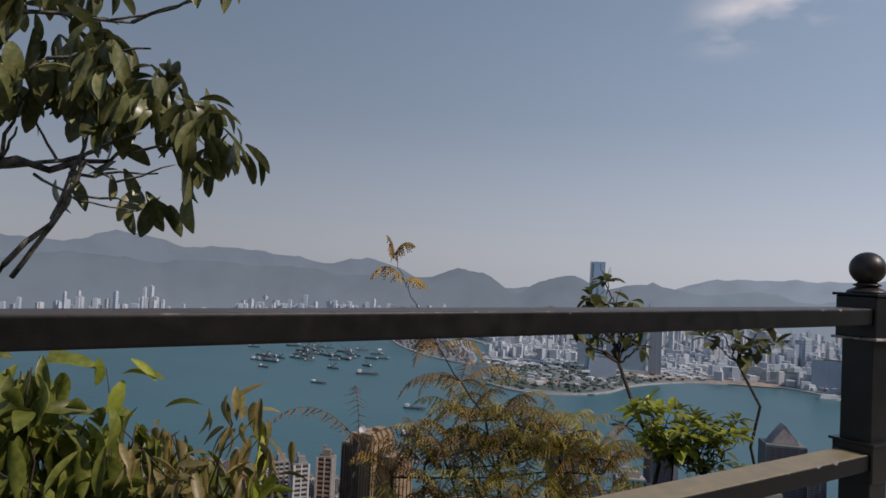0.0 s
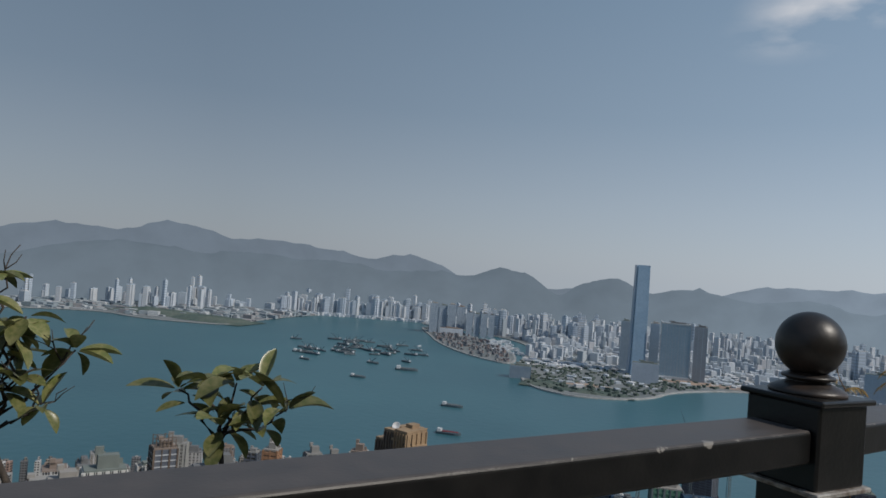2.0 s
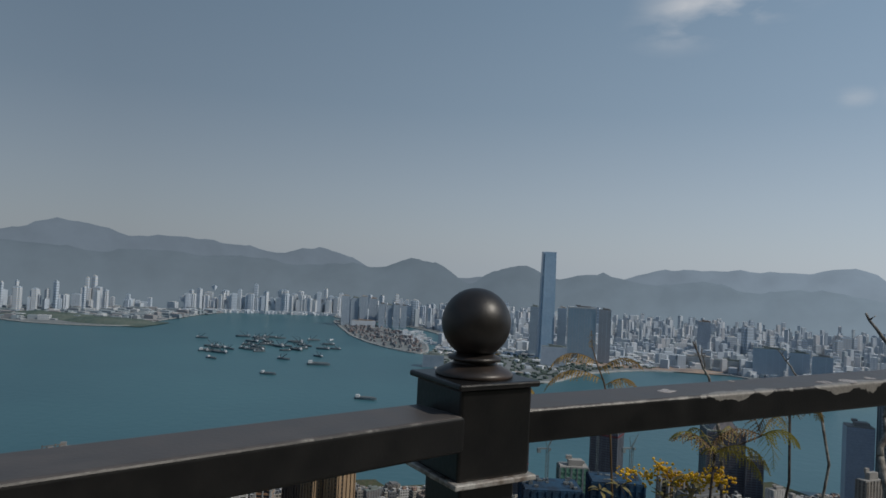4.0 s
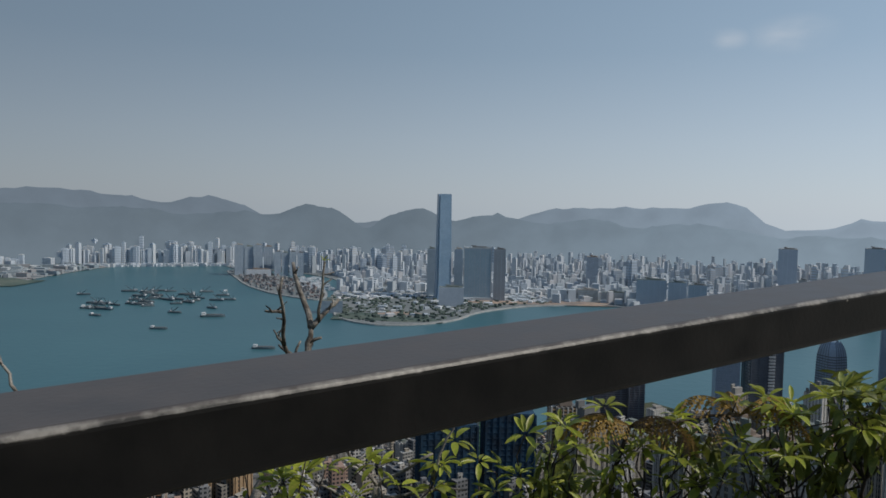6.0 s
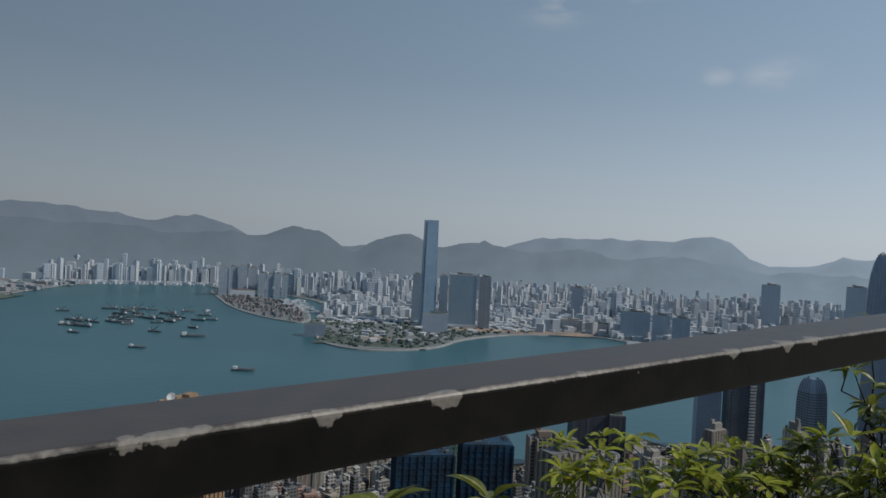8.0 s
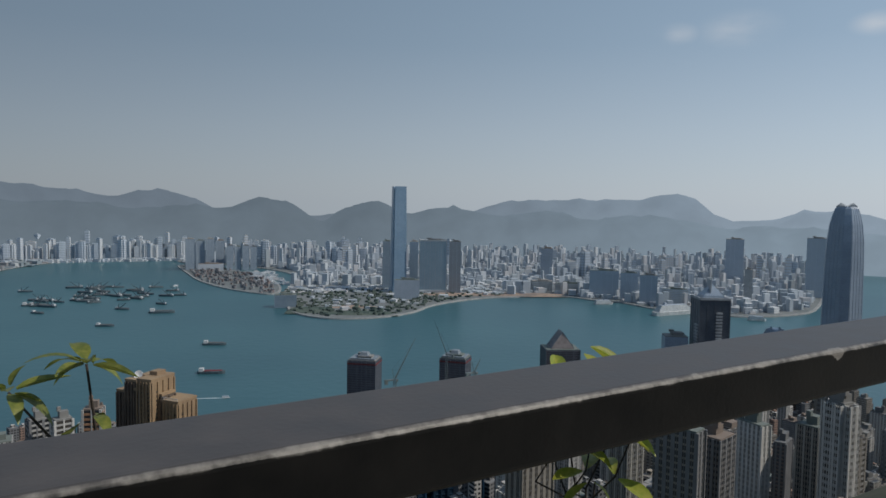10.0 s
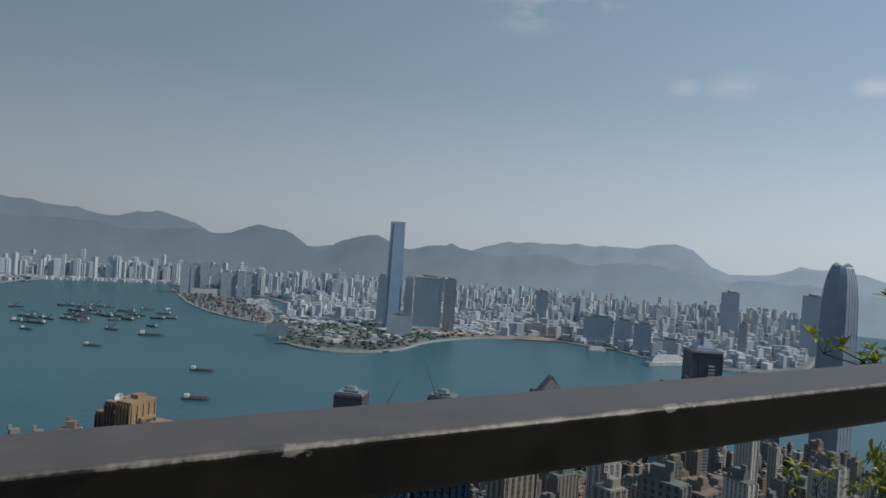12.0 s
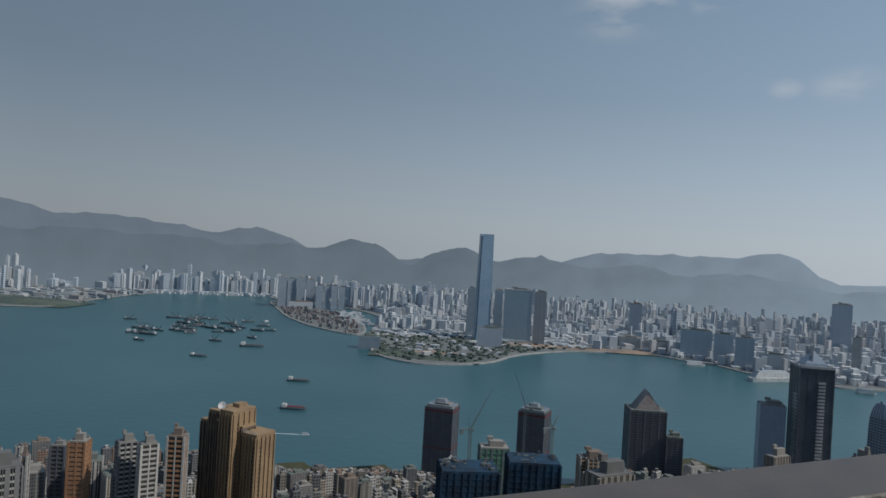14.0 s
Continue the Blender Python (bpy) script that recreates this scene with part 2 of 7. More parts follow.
def rail_paint(name, wear, spots=15, gain=0.12, rub_glint=0.0024, stretch=None, dusty=(0.125, 0.112, 0.108), slide=0.0):
    """Dark gloss paint, worn to pale primer in blotches and along the near top edge, where a sun highlight is painted
    in.
    """
    m = bpy.data.materials.new(name)
    m.use_nodes = True
    n, l = m.node_tree.nodes, m.node_tree.links
    b = n["Principled BSDF"]
    b.inputs["Specular IOR Level"].default_value = 0.38
    tc, sep, along = n.new("ShaderNodeTexCoord"), n.new("ShaderNodeSeparateXYZ"), n.new("ShaderNodeMapping")
    along.inputs["Location"].default_value = (slide, 0, 0)
    l.new(tc.outputs["Object"], along.inputs["Vector"])
    l.new(along.outputs["Vector"], sep.inputs["Vector"])
    fine, patch, dirt = (n.new("ShaderNodeTexNoise") for _ in range(3))
    for t, s, d in ((fine, 160, 4), (patch, spots, 6), (dirt, 24, 6)):
        t.inputs["Scale"].default_value, t.inputs["Detail"].default_value = s, d
        l.new(along.outputs["Vector"], t.inputs["Vector"])

    def calc(op, a, c):
        x = n.new("ShaderNodeMath")
        x.operation = op
        for k, v in enumerate((a, c)):
            if isinstance(v, (int, float)):
                x.inputs[k].default_value = v
            else:
                l.new(v, x.inputs[k])
        return x.outputs[0]

    # distance from the near top edge (y = -0.05, z = 0 in the bar's own axes)
    dy, dz = calc("ABSOLUTE", calc("ADD", sep.outputs["Y"], 0.0495), 0), calc("ABSOLUTE", sep.outputs["Z"], 0)
    edge = calc("ADD", dy, dz)
    limit = wear
    if stretch:     # the flaking keeps to one stretch of the bar
        past = calc("MAXIMUM", calc("SUBTRACT", stretch[0], sep.outputs["X"]), calc("SUBTRACT", sep.outputs["X"], stretch[1]))
        limit = calc("ADD", wear, calc("MULTIPLY", calc("MINIMUM", calc("MAXIMUM", calc("DIVIDE", past, 0.12), 0.0), 1.0), 0.15))
    reach = calc("MULTIPLY", calc("SUBTRACT", patch.outputs["Fac"], limit), gain)
    # the constant width paints the edge's sun highlight in with the wear
    worn = calc("ADD", calc("MAXIMUM", reach, 0.0), calc("ADD", calc("MULTIPLY", fine.outputs["Fac"], 0.0020), calc("ADD", calc("MULTIPLY", calc("SUBTRACT", dirt.outputs["Fac"], 0.5), 0.0050), rub_glint)))
    line = calc("MINIMUM", calc("MAXIMUM", calc("DIVIDE", calc("SUBTRACT", worn, edge), 0.0014), 0.0), 1.0)
    ramp = n.new("ShaderNodeValToRGB")
    ramp.color_ramp.elements[0].color, ramp.color_ramp.elements[1].color = (0.0030, 0.0030, 0.0034, 1), (0.0085, 0.0078, 0.0075, 1)
    ramp.color_ramp.elements[0].position, ramp.color_ramp.elements[1].position = 0.35, 0.75
    l.new(dirt.outputs["Fac"], ramp.inputs["Fac"])
    bare = n.new("ShaderNodeValToRGB")
    bare.color_ramp.elements[0].color, bare.color_ramp.elements[1].color = (0.11, 0.102, 0.092, 1), (0.30, 0.285, 0.265, 1)
    l.new(fine.outputs["Fac"], bare.inputs["Fac"])
    mix = n.new("ShaderNodeMixRGB")
    ge, up, top_tone = n.new("ShaderNodeNewGeometry"), n.new("ShaderNodeSeparateXYZ"), n.new("ShaderNodeMixRGB")
    l.new(ge.outputs["Normal"], up.inputs["Vector"])
    l.new(calc("MULTIPLY", calc("GREATER_THAN", up.outputs["Z"], 0.8), calc("ADD", calc("MULTIPLY", dirt.outputs["Fac"], 0.5), 0.3)), top_tone.inputs["Fac"])
    top_tone.inputs["Color2"].default_value = (*dusty, 1)     # sky sheen on the top face, painted in as a paler colour
    l.new(ramp.outputs["Color"], top_tone.inputs["Color1"])
    l.new(line, mix.inputs["Fac"]), l.new(top_tone.outputs["Color"], mix.inputs["Color1"]), l.new(bare.outputs["Color"], mix.inputs["Color2"])
    l.new(mix.outputs["Color"], b.inputs["Base Color"])
    rr = n.new("ShaderNodeMapRange")
    rr.inputs["To Min"].default_value, rr.inputs["To Max"].default_value = 0.36, 0.56
    l.new(dirt.outputs["Fac"], rr.inputs["Value"]), l.new(rr.outputs["Result"], b.inputs["Roughness"])
    bp = n.new("ShaderNodeBump")
    bp.inputs["Strength"].default_value, bp.inputs["Distance"].default_value = 0.25, 0.001
    l.new(fine.outputs["Fac"], bp.inputs["Height"]), l.new(bp.outputs["Normal"], b.inputs["Normal"])
    return m


M_RAIL = rail_paint("rail_paint", 0.66)
M_RAIL_GLINT = rail_paint("rail_paint_glint", 0.67, rub_glint=0.0034, dusty=(0.135, 0.118, 0.112))
M_RAIL_SHEEN = rail_paint("rail_paint_sheen", 0.67, rub_glint=0.0034, dusty=(0.18, 0.158, 0.148))
M_RAIL_END = rail_paint("rail_paint_flaking_end", 0.495, 12, 0.10, 0.0038, (0.75, 2.4))
M_RAIL_WORN = rail_paint("rail_paint_worn", 0.57, 18, 0.10, 0.0038)
M_RAIL_BARE = rail_paint("rail_paint_flaking", 0.43, 9, 0.15, 0.0032, (-0.75, 0.80), slide=0.305)
# the tan top of the lower bars is partly sunlight painted into the colour
M_RAIL_LOWER = rail_paint("lower_rail_paint", 0.64, dusty=(0.44, 0.36, 0.22))
M_POST = material("post_paint", (0.0035, 0.0035, 0.004), 0.36, grain=0.3, scale=14, second=(0.009, 0.0082, 0.008), bump=0.04)
M_BALL = material("ball_paint", (0.013, 0.011, 0.010), 0.42, grain=0.2, scale=9, second=(0.060, 0.039, 0.029), bump=0.025)
M_BARE = material("bare_metal_edge", (0.42, 0.41, 0.39), 0.5, metal=0.3, grain=0.5, scale=60, second=(0.16, 0.13, 0.11))
M_LICHEN = material("lichen", (0.42, 0.40, 0.41), 0.95, grain=0.5, scale=70, second=(0.27, 0.25, 0.24), bump=0.5, vary=0.25)
M_LICHEN_OCHRE = material("ochre_lichen", (0.385, 0.345, 0.255), 0.95, grain=0.5, scale=70, second=(0.30, 0.25, 0.18), bump=0.5, vary=0.25)
M_PATH = material("path_concrete", (0.28, 0.27, 0.25), 0.9, grain=0.4, scale=1.5, bump=0.3)
M_SLOPE = material("hillside_earth", (0.035, 0.048, 0.018), 0.95, grain=0.5, scale=0.15, second=(0.07, 0.06, 0.03), bump=0.4)
M_LAND = material("reclaimed_land", (0.17, 0.185, 0.19), 0.9, grain=0.5, scale=0.012, second=(0.125, 0.145, 0.15))
M_SEAWALL = material("sea_wall_stone", (0.30, 0.31, 0.31), 0.9, grain=0.4, scale=0.05)


def haze_glow_paint(name, high, low, base):
    """The plain backdrop of distant hills: soft, low in contrast, faintly luminous: haze is painted into the emission,
    paler in the valleys.
    """
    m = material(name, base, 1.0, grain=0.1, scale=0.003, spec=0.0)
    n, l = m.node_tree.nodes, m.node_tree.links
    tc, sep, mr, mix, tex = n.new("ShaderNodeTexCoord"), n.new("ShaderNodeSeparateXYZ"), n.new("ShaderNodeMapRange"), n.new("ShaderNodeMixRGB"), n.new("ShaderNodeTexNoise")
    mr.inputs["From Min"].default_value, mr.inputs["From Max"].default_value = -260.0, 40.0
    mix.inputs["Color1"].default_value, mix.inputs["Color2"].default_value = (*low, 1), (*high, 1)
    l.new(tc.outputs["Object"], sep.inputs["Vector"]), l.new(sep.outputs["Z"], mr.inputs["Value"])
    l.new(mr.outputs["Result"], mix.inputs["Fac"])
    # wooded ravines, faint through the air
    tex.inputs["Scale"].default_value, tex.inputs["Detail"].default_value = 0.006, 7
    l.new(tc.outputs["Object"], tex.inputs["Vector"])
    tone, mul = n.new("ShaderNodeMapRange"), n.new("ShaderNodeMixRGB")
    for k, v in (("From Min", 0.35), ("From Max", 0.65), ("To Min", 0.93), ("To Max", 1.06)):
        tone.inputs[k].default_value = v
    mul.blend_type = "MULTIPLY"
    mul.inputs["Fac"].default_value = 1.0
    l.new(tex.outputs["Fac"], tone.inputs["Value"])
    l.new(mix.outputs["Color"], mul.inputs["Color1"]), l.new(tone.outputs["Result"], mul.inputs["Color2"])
    # haze glow grows towards the sun's side, painted into the emission
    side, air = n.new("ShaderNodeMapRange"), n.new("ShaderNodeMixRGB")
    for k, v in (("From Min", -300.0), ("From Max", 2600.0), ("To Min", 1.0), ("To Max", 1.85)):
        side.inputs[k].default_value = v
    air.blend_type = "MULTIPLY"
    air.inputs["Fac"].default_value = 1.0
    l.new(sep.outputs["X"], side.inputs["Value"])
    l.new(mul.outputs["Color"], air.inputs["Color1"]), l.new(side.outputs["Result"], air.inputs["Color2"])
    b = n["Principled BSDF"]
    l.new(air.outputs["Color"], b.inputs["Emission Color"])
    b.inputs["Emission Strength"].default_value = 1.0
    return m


M_HILL_NEAR = haze_glow_paint("hills_near", (0.094, 0.123, 0.152), (0.112, 0.145, 0.176), (0.030, 0.036, 0.040))
M_HILL_FAR = haze_glow_paint("hills_far", (0.116, 0.147, 0.181), (0.132, 0.165, 0.200), (0.025, 0.030, 0.036))


def water_material():
    m = material("harbour_water", (0.030, 0.100, 0.124), 0.34, grain=0.0, scale=0.0016, second=(0.042, 0.126, 0.150), spec=0.5)
    n, l = m.node_tree.nodes, m.node_tree.links
    tc, t1, bp = n.new("ShaderNodeTexCoord"), n.new("ShaderNodeTexNoise"), n.new("ShaderNodeBump")
    t1.inputs["Scale"].default_value, t1.inputs["Detail"].default_value = 0.05, 8
    l.new(tc.outputs["Object"], t1.inputs["Vector"]), l.new(t1.outputs["Fac"], bp.inputs["Height"])
    bp.inputs["Strength"].default_value, bp.inputs["Distance"].default_value = 0.35, 2.0
    l.new(bp.outputs["Normal"], n["Principled BSDF"].inputs["Normal"])
    return m


M_WATER = water_material()

# ---- railing line in plan (posts) ----
POSTS = {"Z": (-2.643, -2.187), "A": (-0.222, 0.191), "B": (2.180, 2.727), "M": (4.817, 6.075), "C": (7.353, 7.714), "D": (10.343, 9.592), "E": (13.981, 11.843), "F": (17.883, 13.874), "H": (21.758, 15.582), "I": (25.548, 17.532)}
BEND = (13.269, 11.500)
# how far the path has climbed at each post and at the bend
GRADE = {"Z": -0.029, "A": 0.024, "B": 0.068, "M": 0.013, "C": 0.097, "D": 0.244, "K": 0.374, "E": 0.394, "F": 0.424, "H": 0.553, "I": 0.653}
RAIL_LINE = [Vector(POSTS[k]) for k in "ZABMCD"] + [Vector(BEND)] + [Vector(POSTS[k]) for k in "EFHI"]
RAIL_TOP, RAIL_W, RAIL_T = 1.15, 0.099, 0.05

# the slope follows the railing, drawn out straight at both ends
LINE = [RAIL_LINE[0] - Vector((math.cos(radians(49)), math.sin(radians(49)))) * d for d in (2600, 1900, 1400, 1050, 800, 600, 450, 320, 220, 140, 90, 30, 10)] + RAIL_LINE + \
       [RAIL_LINE[-1] + Vector((math.cos(radians(28)), math.sin(radians(28)))) * d for d in (10, 30, 90, 140, 220, 320, 450, 600, 800, 1050, 1400, 1900, 2600)]
LIFT = [GRADE["Z"]] * 13 + [GRADE[k] for k in "ZABMCDKEFHI"] + [GRADE["I"]] * 13


def smooth(a, b, x):
    t = min(max((x - a) / (b - a), 0), 1)
    return t * t * (3 - 2 * t)


def coast(az):
    """How far out the near shore lies at a bearing."""
    return 985 + 205 * smooth(8, 16, az) + 150 * smooth(24, 32, az)


def slope_height(n, r, az=0.0):
    """Height of the hillside n metres outside the railing, r metres from the middle of the walk."""
    if n < 0.35:
        return 0.0 if n > -2.6 else min(0.85 * (-2.6 - n), 90.0)
    q = n + (max(n, 0.97 * r) - n) * smooth(40, 220, r)
    if q < 260:
        z = -0.74 * (q - 0.35)
    else:
        z = -192 - (SEA_Z * -1 - 192 - 4) * smooth(200, 1000, q) ** 0.8
    return z if q < coast(az) else SEA_Z - 12


def nearest_n(x, y):
    """Distance from the railing's line, and how far the path has climbed there."""
    p, best, rise = Vector((x, y)), 1e9, 0.0
    for a, b, z0, z1 in zip(LINE, LINE[1:], LIFT, LIFT[1:]):
        d = b - a
        t = min(max((p - a).dot(d) / d.length_squared, 0), 1)
        if (p - a - d * t).length < best:
            best, rise = (p - a - d * t).length, z0 + (z1 - z0) * t
    return best, rise


def ground_at(x, y):
    n, rise = nearest_n(x, y)
    return slope_height(n, math.hypot(x - EYE0.x, y - EYE0.y), math.degrees(math.atan2(x - EYE0.x, y - EYE0.y))) + rise * (1 - smooth(15, 80, n))


# ---- ground, path, water, land ----
def build_ground():
    ns = [-400, -150, -60, -25, -10, -5, -3.2, -2.62, -2.58, -1, 0.33, 0.37, 0.8, 1.5, 2.5, 4, 6, 9, 14, 20, 30, 45, 65, 90, 120, 160, 200, 240, 280, 330, 390, 460, 540, 630, 730, 790, 850, 900, 940, 980, 1020, 1060, 1100, 1140, 1180, 1220, 1300, 1360, 1600, 2400]
    verts, faces, cols = [], [], len(LINE)
    for n in ns:
        for i, p in enumerate(LINE):
            d = (LINE[min(i + 1, cols - 1)] - LINE[max(i - 1, 0)]).normalized()
            q = p + Vector((-d.y, d.x)) * n
            r = math.hypot(q.x - EYE0.x, q.y - EYE0.y)
            z = slope_height(n, r, math.degrees(math.atan2(q.x - EYE0.x, q.y - EYE0.y))) + (noise.noise((q.x * 0.4, q.y * 0.4, 0)) * 0.12 * min(n, 6) if 0.8 < n < 1150 else 0) + LIFT[i] * (1 - smooth(15, 80, n))
            verts.append((q.x, q.y, z))
    for a in range(len(ns) - 1):
        for i in range(cols - 1):
            o = a * cols + i
            faces.append((o, o + 1, o + cols + 1, o + cols))
    me = bpy.data.meshes.new("ground")
    me.from_pydata(verts, [], faces)
    me.materials.append(M_SLOPE)
    tagged(new("ground", me), "steep scrub-covered hillside falling from the path to the shore", "ground", kind="structure")


def strip(name, n0, n1, z0, z1, mat):
    """A slab that follows the railing between two offsets."""
    bm, rows = bmesh.new(), []
    pts = LINE[10:-10]
    for i, p in enumerate(pts):
        d = (pts[min(i + 1, len(pts) - 1)] - pts[max(i - 1, 0)]).normalized()
        nv = Vector((-d.y, d.x))
        rows.append([bm.verts.new((*(p + nv * n), z + LIFT[10 + i])) for n, z in ((n0, z0), (n0, z1), (n1, z1), (n1, z0))])
    for a, b in zip(rows, rows[1:]):
        for k in range(4):
            bm.faces.new((a[k], a[(k + 1) % 4], b[(k + 1) % 4], b[k]))
    bm.faces.new(rows[0][::-1]), bm.faces.new(rows[-1])
    return part(name, bm, mat)


build_ground()
tagged(strip("pavement", -2.45, 0.28, -0.2, 0.012, M_PATH), "narrow concrete hillside footpath beside the railing", "path", kind="structure")

bm = bmesh.new()
bmesh.ops.create_grid(bm, x_segments=24, y_segments=24, size=9000)
water = part("water", bm, M_WATER)
water.location = (0, 0, SEA_Z)
tagged(water, "calm teal harbour water with faint ripples", "water", kind="structure")


def land(name, outline, label, top=3.0, mat=None):
    """Flat land with a sea wall, from a coarse outline rounded off."""
    pts = [Vector(p) * 0.8 for p in outline]
    for _ in range(2):
        pts = [q for a, b in zip(pts, pts[1:] + pts[:1]) for q in (a * 0.75 + b * 0.25, a * 0.25 + b * 0.75)]
    n = len(pts)
    flat = [Vector((p.x, p.y, SEA_Z + top)) for p in pts]
    verts = [tuple(v) for v in flat] + [(v.x, v.y, SEA_Z - 6) for v in flat]
    faces = [tuple(t) for t in tessellate_polygon([flat])]
    faces = [f if (flat[f[1]] - flat[f[0]]).cross(flat[f[2]] - flat[f[0]]).z > 0 else f[::-1] for f in faces]
    faces += [(n + i, n + (i + 1) % n, (i + 1) % n, i) for i in range(n)]
    me = bpy.data.meshes.new(name)
    me.from_pydata(verts, [], faces)
    me.materials.append(mat or M_LAND)
    ob = tagged(new(name, me), label, "land", kind="structure")
    mid = sum(pts, Vector((0, 0))) / n
    bm = bmesh.new()
    rings = []
    for i, p in enumerate(pts):
        d = (pts[(i + 1) % n] - pts[i - 1]).normalized()
        out = Vector((d.y, -d.x))
        rings.append([bm.verts.new((*(p + out * o), SEA_Z + z)) for o, z in ((5, -1), (4, top + 0.8), (-4, top + 0.8), (-5, top - 1))])
    for a, b in zip(rings, rings[1:] + rings[:1]):
        for k in range(3):
            bm.faces.new((a[k], b[k], b[k + 1], a[k + 1]))
    bmesh.ops.recalc_face_normals(bm, faces=bm.faces[:])
    part("sea_wall", bm, M_SEAWALL, ob)
    return ob


OUT_PEN = [(-400, 2780), (-370, 2560), (-230, 2400), (-60, 2420), (85, 2540), (160, 2760), (400, 2985), (560, 3014), (700, 3085), (810, 3010), (870, 2915), (960, 2880), (1000, 2790), (1040, 2690), (1080, 2650), (1150, 2580), (1290, 2480), (1500, 2520), (1700, 2640),
           (2260, 3480), (2950, 4600), (3200, 6600), (-1500, 6900), (-1500, 5000), (-1380, 4560), (-1080, 4500), (-560, 4050), (-480, 3450), (-470, 3020)]
land("ground_peninsula", OUT_PEN, "flat reclaimed peninsula with low sea wall across the harbour")
QUAY = [(-990, 3600), (-870, 3400), (-760, 3240), (-560, 3050), (-490, 3060), (-520, 3330), (-640, 3680), (-830, 3990), (-1080, 4290), (-1300, 4440), (-1330, 4380), (-1140, 3950)]
land("ground_quay", QUAY, "cargo quay along the boat shelter with a low sea wall", mat=M_LAND)
OUT_WEST = [(-1500, 5150), (-1840, 5080), (-2030, 4800), (-2160, 4380), (-2150, 3720), (-2080, 3420), (-2160, 3270), (-2570, 3190), (-2950, 3340), (-3300, 3000), (-3560, 2850), (-4900, 3100), (-5200, 6400), (-1500, 6900)]
land("ground_west_shore", OUT_WEST, "low wooded western shore with warehouses")


def hills(name, label, dist, az0, az1, peaks, base, mat, seed, rough):
    """A range of hills as a rounded ridge: peaks are bearing, elevation, half-width."""
    cols, rows = 220, 9
    verts, faces = [], []
    for i in range(cols + 1):
        az = az0 + (az1 - az0) * i / cols
        k = 3.2
        top = math.log(sum(math.exp(k * v) for v in [base] + [e - (az - a) ** 2 / (w * 3.0) for a, e, w in peaks])) / k
        top += rough * (noise.fractal((az * 0.35, seed, 0), 1.0, 2.1, 5) * 0.5)
        for j in range(rows + 1):
            t = j / rows
            d = dist + 520 * (t - 0.5) * 0.9
            h = math.sin(t * math.pi * 0.62) / math.sin(math.pi * 0.62) if t < 0.99 else 1.0
            zt = EYE0.z + (dist + 234) * math.tan(radians(top))
            z = SEA_Z + (zt - SEA_Z) * min(h, 1.0)
            if 0 < j < rows:
                z += 26 * noise.fractal((az * 0.9, t * 3, seed), 1.0, 2.0, 5) * t * (1 - t) * 4
            verts.append((*far_at(az, d).xy, z))
    for i in range(cols):
        for j in range(rows):
            o = i * (rows + 1) + j
            faces.append((o, o + rows + 1, o + rows + 2, o + 1))
    me = bpy.data.meshes.new(name)
    me.from_pydata(verts, [], faces)
    me.materials.append(mat)
    for p in me.polygons:
        p.use_smooth = True
    return tagged(new(name, me), label, "hills", kind="structure")


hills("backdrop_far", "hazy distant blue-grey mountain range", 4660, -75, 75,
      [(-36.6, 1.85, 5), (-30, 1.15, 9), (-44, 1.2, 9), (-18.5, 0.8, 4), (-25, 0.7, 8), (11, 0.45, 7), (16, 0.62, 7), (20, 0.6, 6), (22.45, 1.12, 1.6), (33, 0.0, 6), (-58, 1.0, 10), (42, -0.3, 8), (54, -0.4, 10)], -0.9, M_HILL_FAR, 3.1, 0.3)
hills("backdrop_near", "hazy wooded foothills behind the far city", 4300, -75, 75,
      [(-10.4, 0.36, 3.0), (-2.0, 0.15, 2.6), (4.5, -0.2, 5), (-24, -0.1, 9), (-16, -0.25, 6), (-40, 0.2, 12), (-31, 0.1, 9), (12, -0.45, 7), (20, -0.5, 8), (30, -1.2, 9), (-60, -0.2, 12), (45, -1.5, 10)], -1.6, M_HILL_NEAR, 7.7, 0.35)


# ---- railing ----
def bar_frame(a, b, cut0=0.062, cut1=0.062):
    """The axes of a bar between two points: along, across and up, with its middle at the origin and its top face at z = 0; and its length."""
    d = b - a
    length = d.length - cut0 - cut1
    d.normalize()
    mid = a + d * (cut0 + length / 2)
    across = Vector((-d.y, d.x, 0)).normalized()
    m = Matrix((d, across, d.cross(across))).transposed().to_4x4()
    return Matrix.Translation(mid) @ m, length


def rail_bar(name, a, b, width, thick, mat, cut0=0.062, cut1=0.062, parent=None):
    """A bar between two points."""
    m, length = bar_frame(a, b, cut0, cut1)
    bm = bmesh.new()
    add_box(bm, 0, 0, -thick, length, width, thick)
    bevel_all(bm, 0.0060, 4)
    ob = part(name, bm, mat, parent)
    ob.matrix_world = m
    return ob


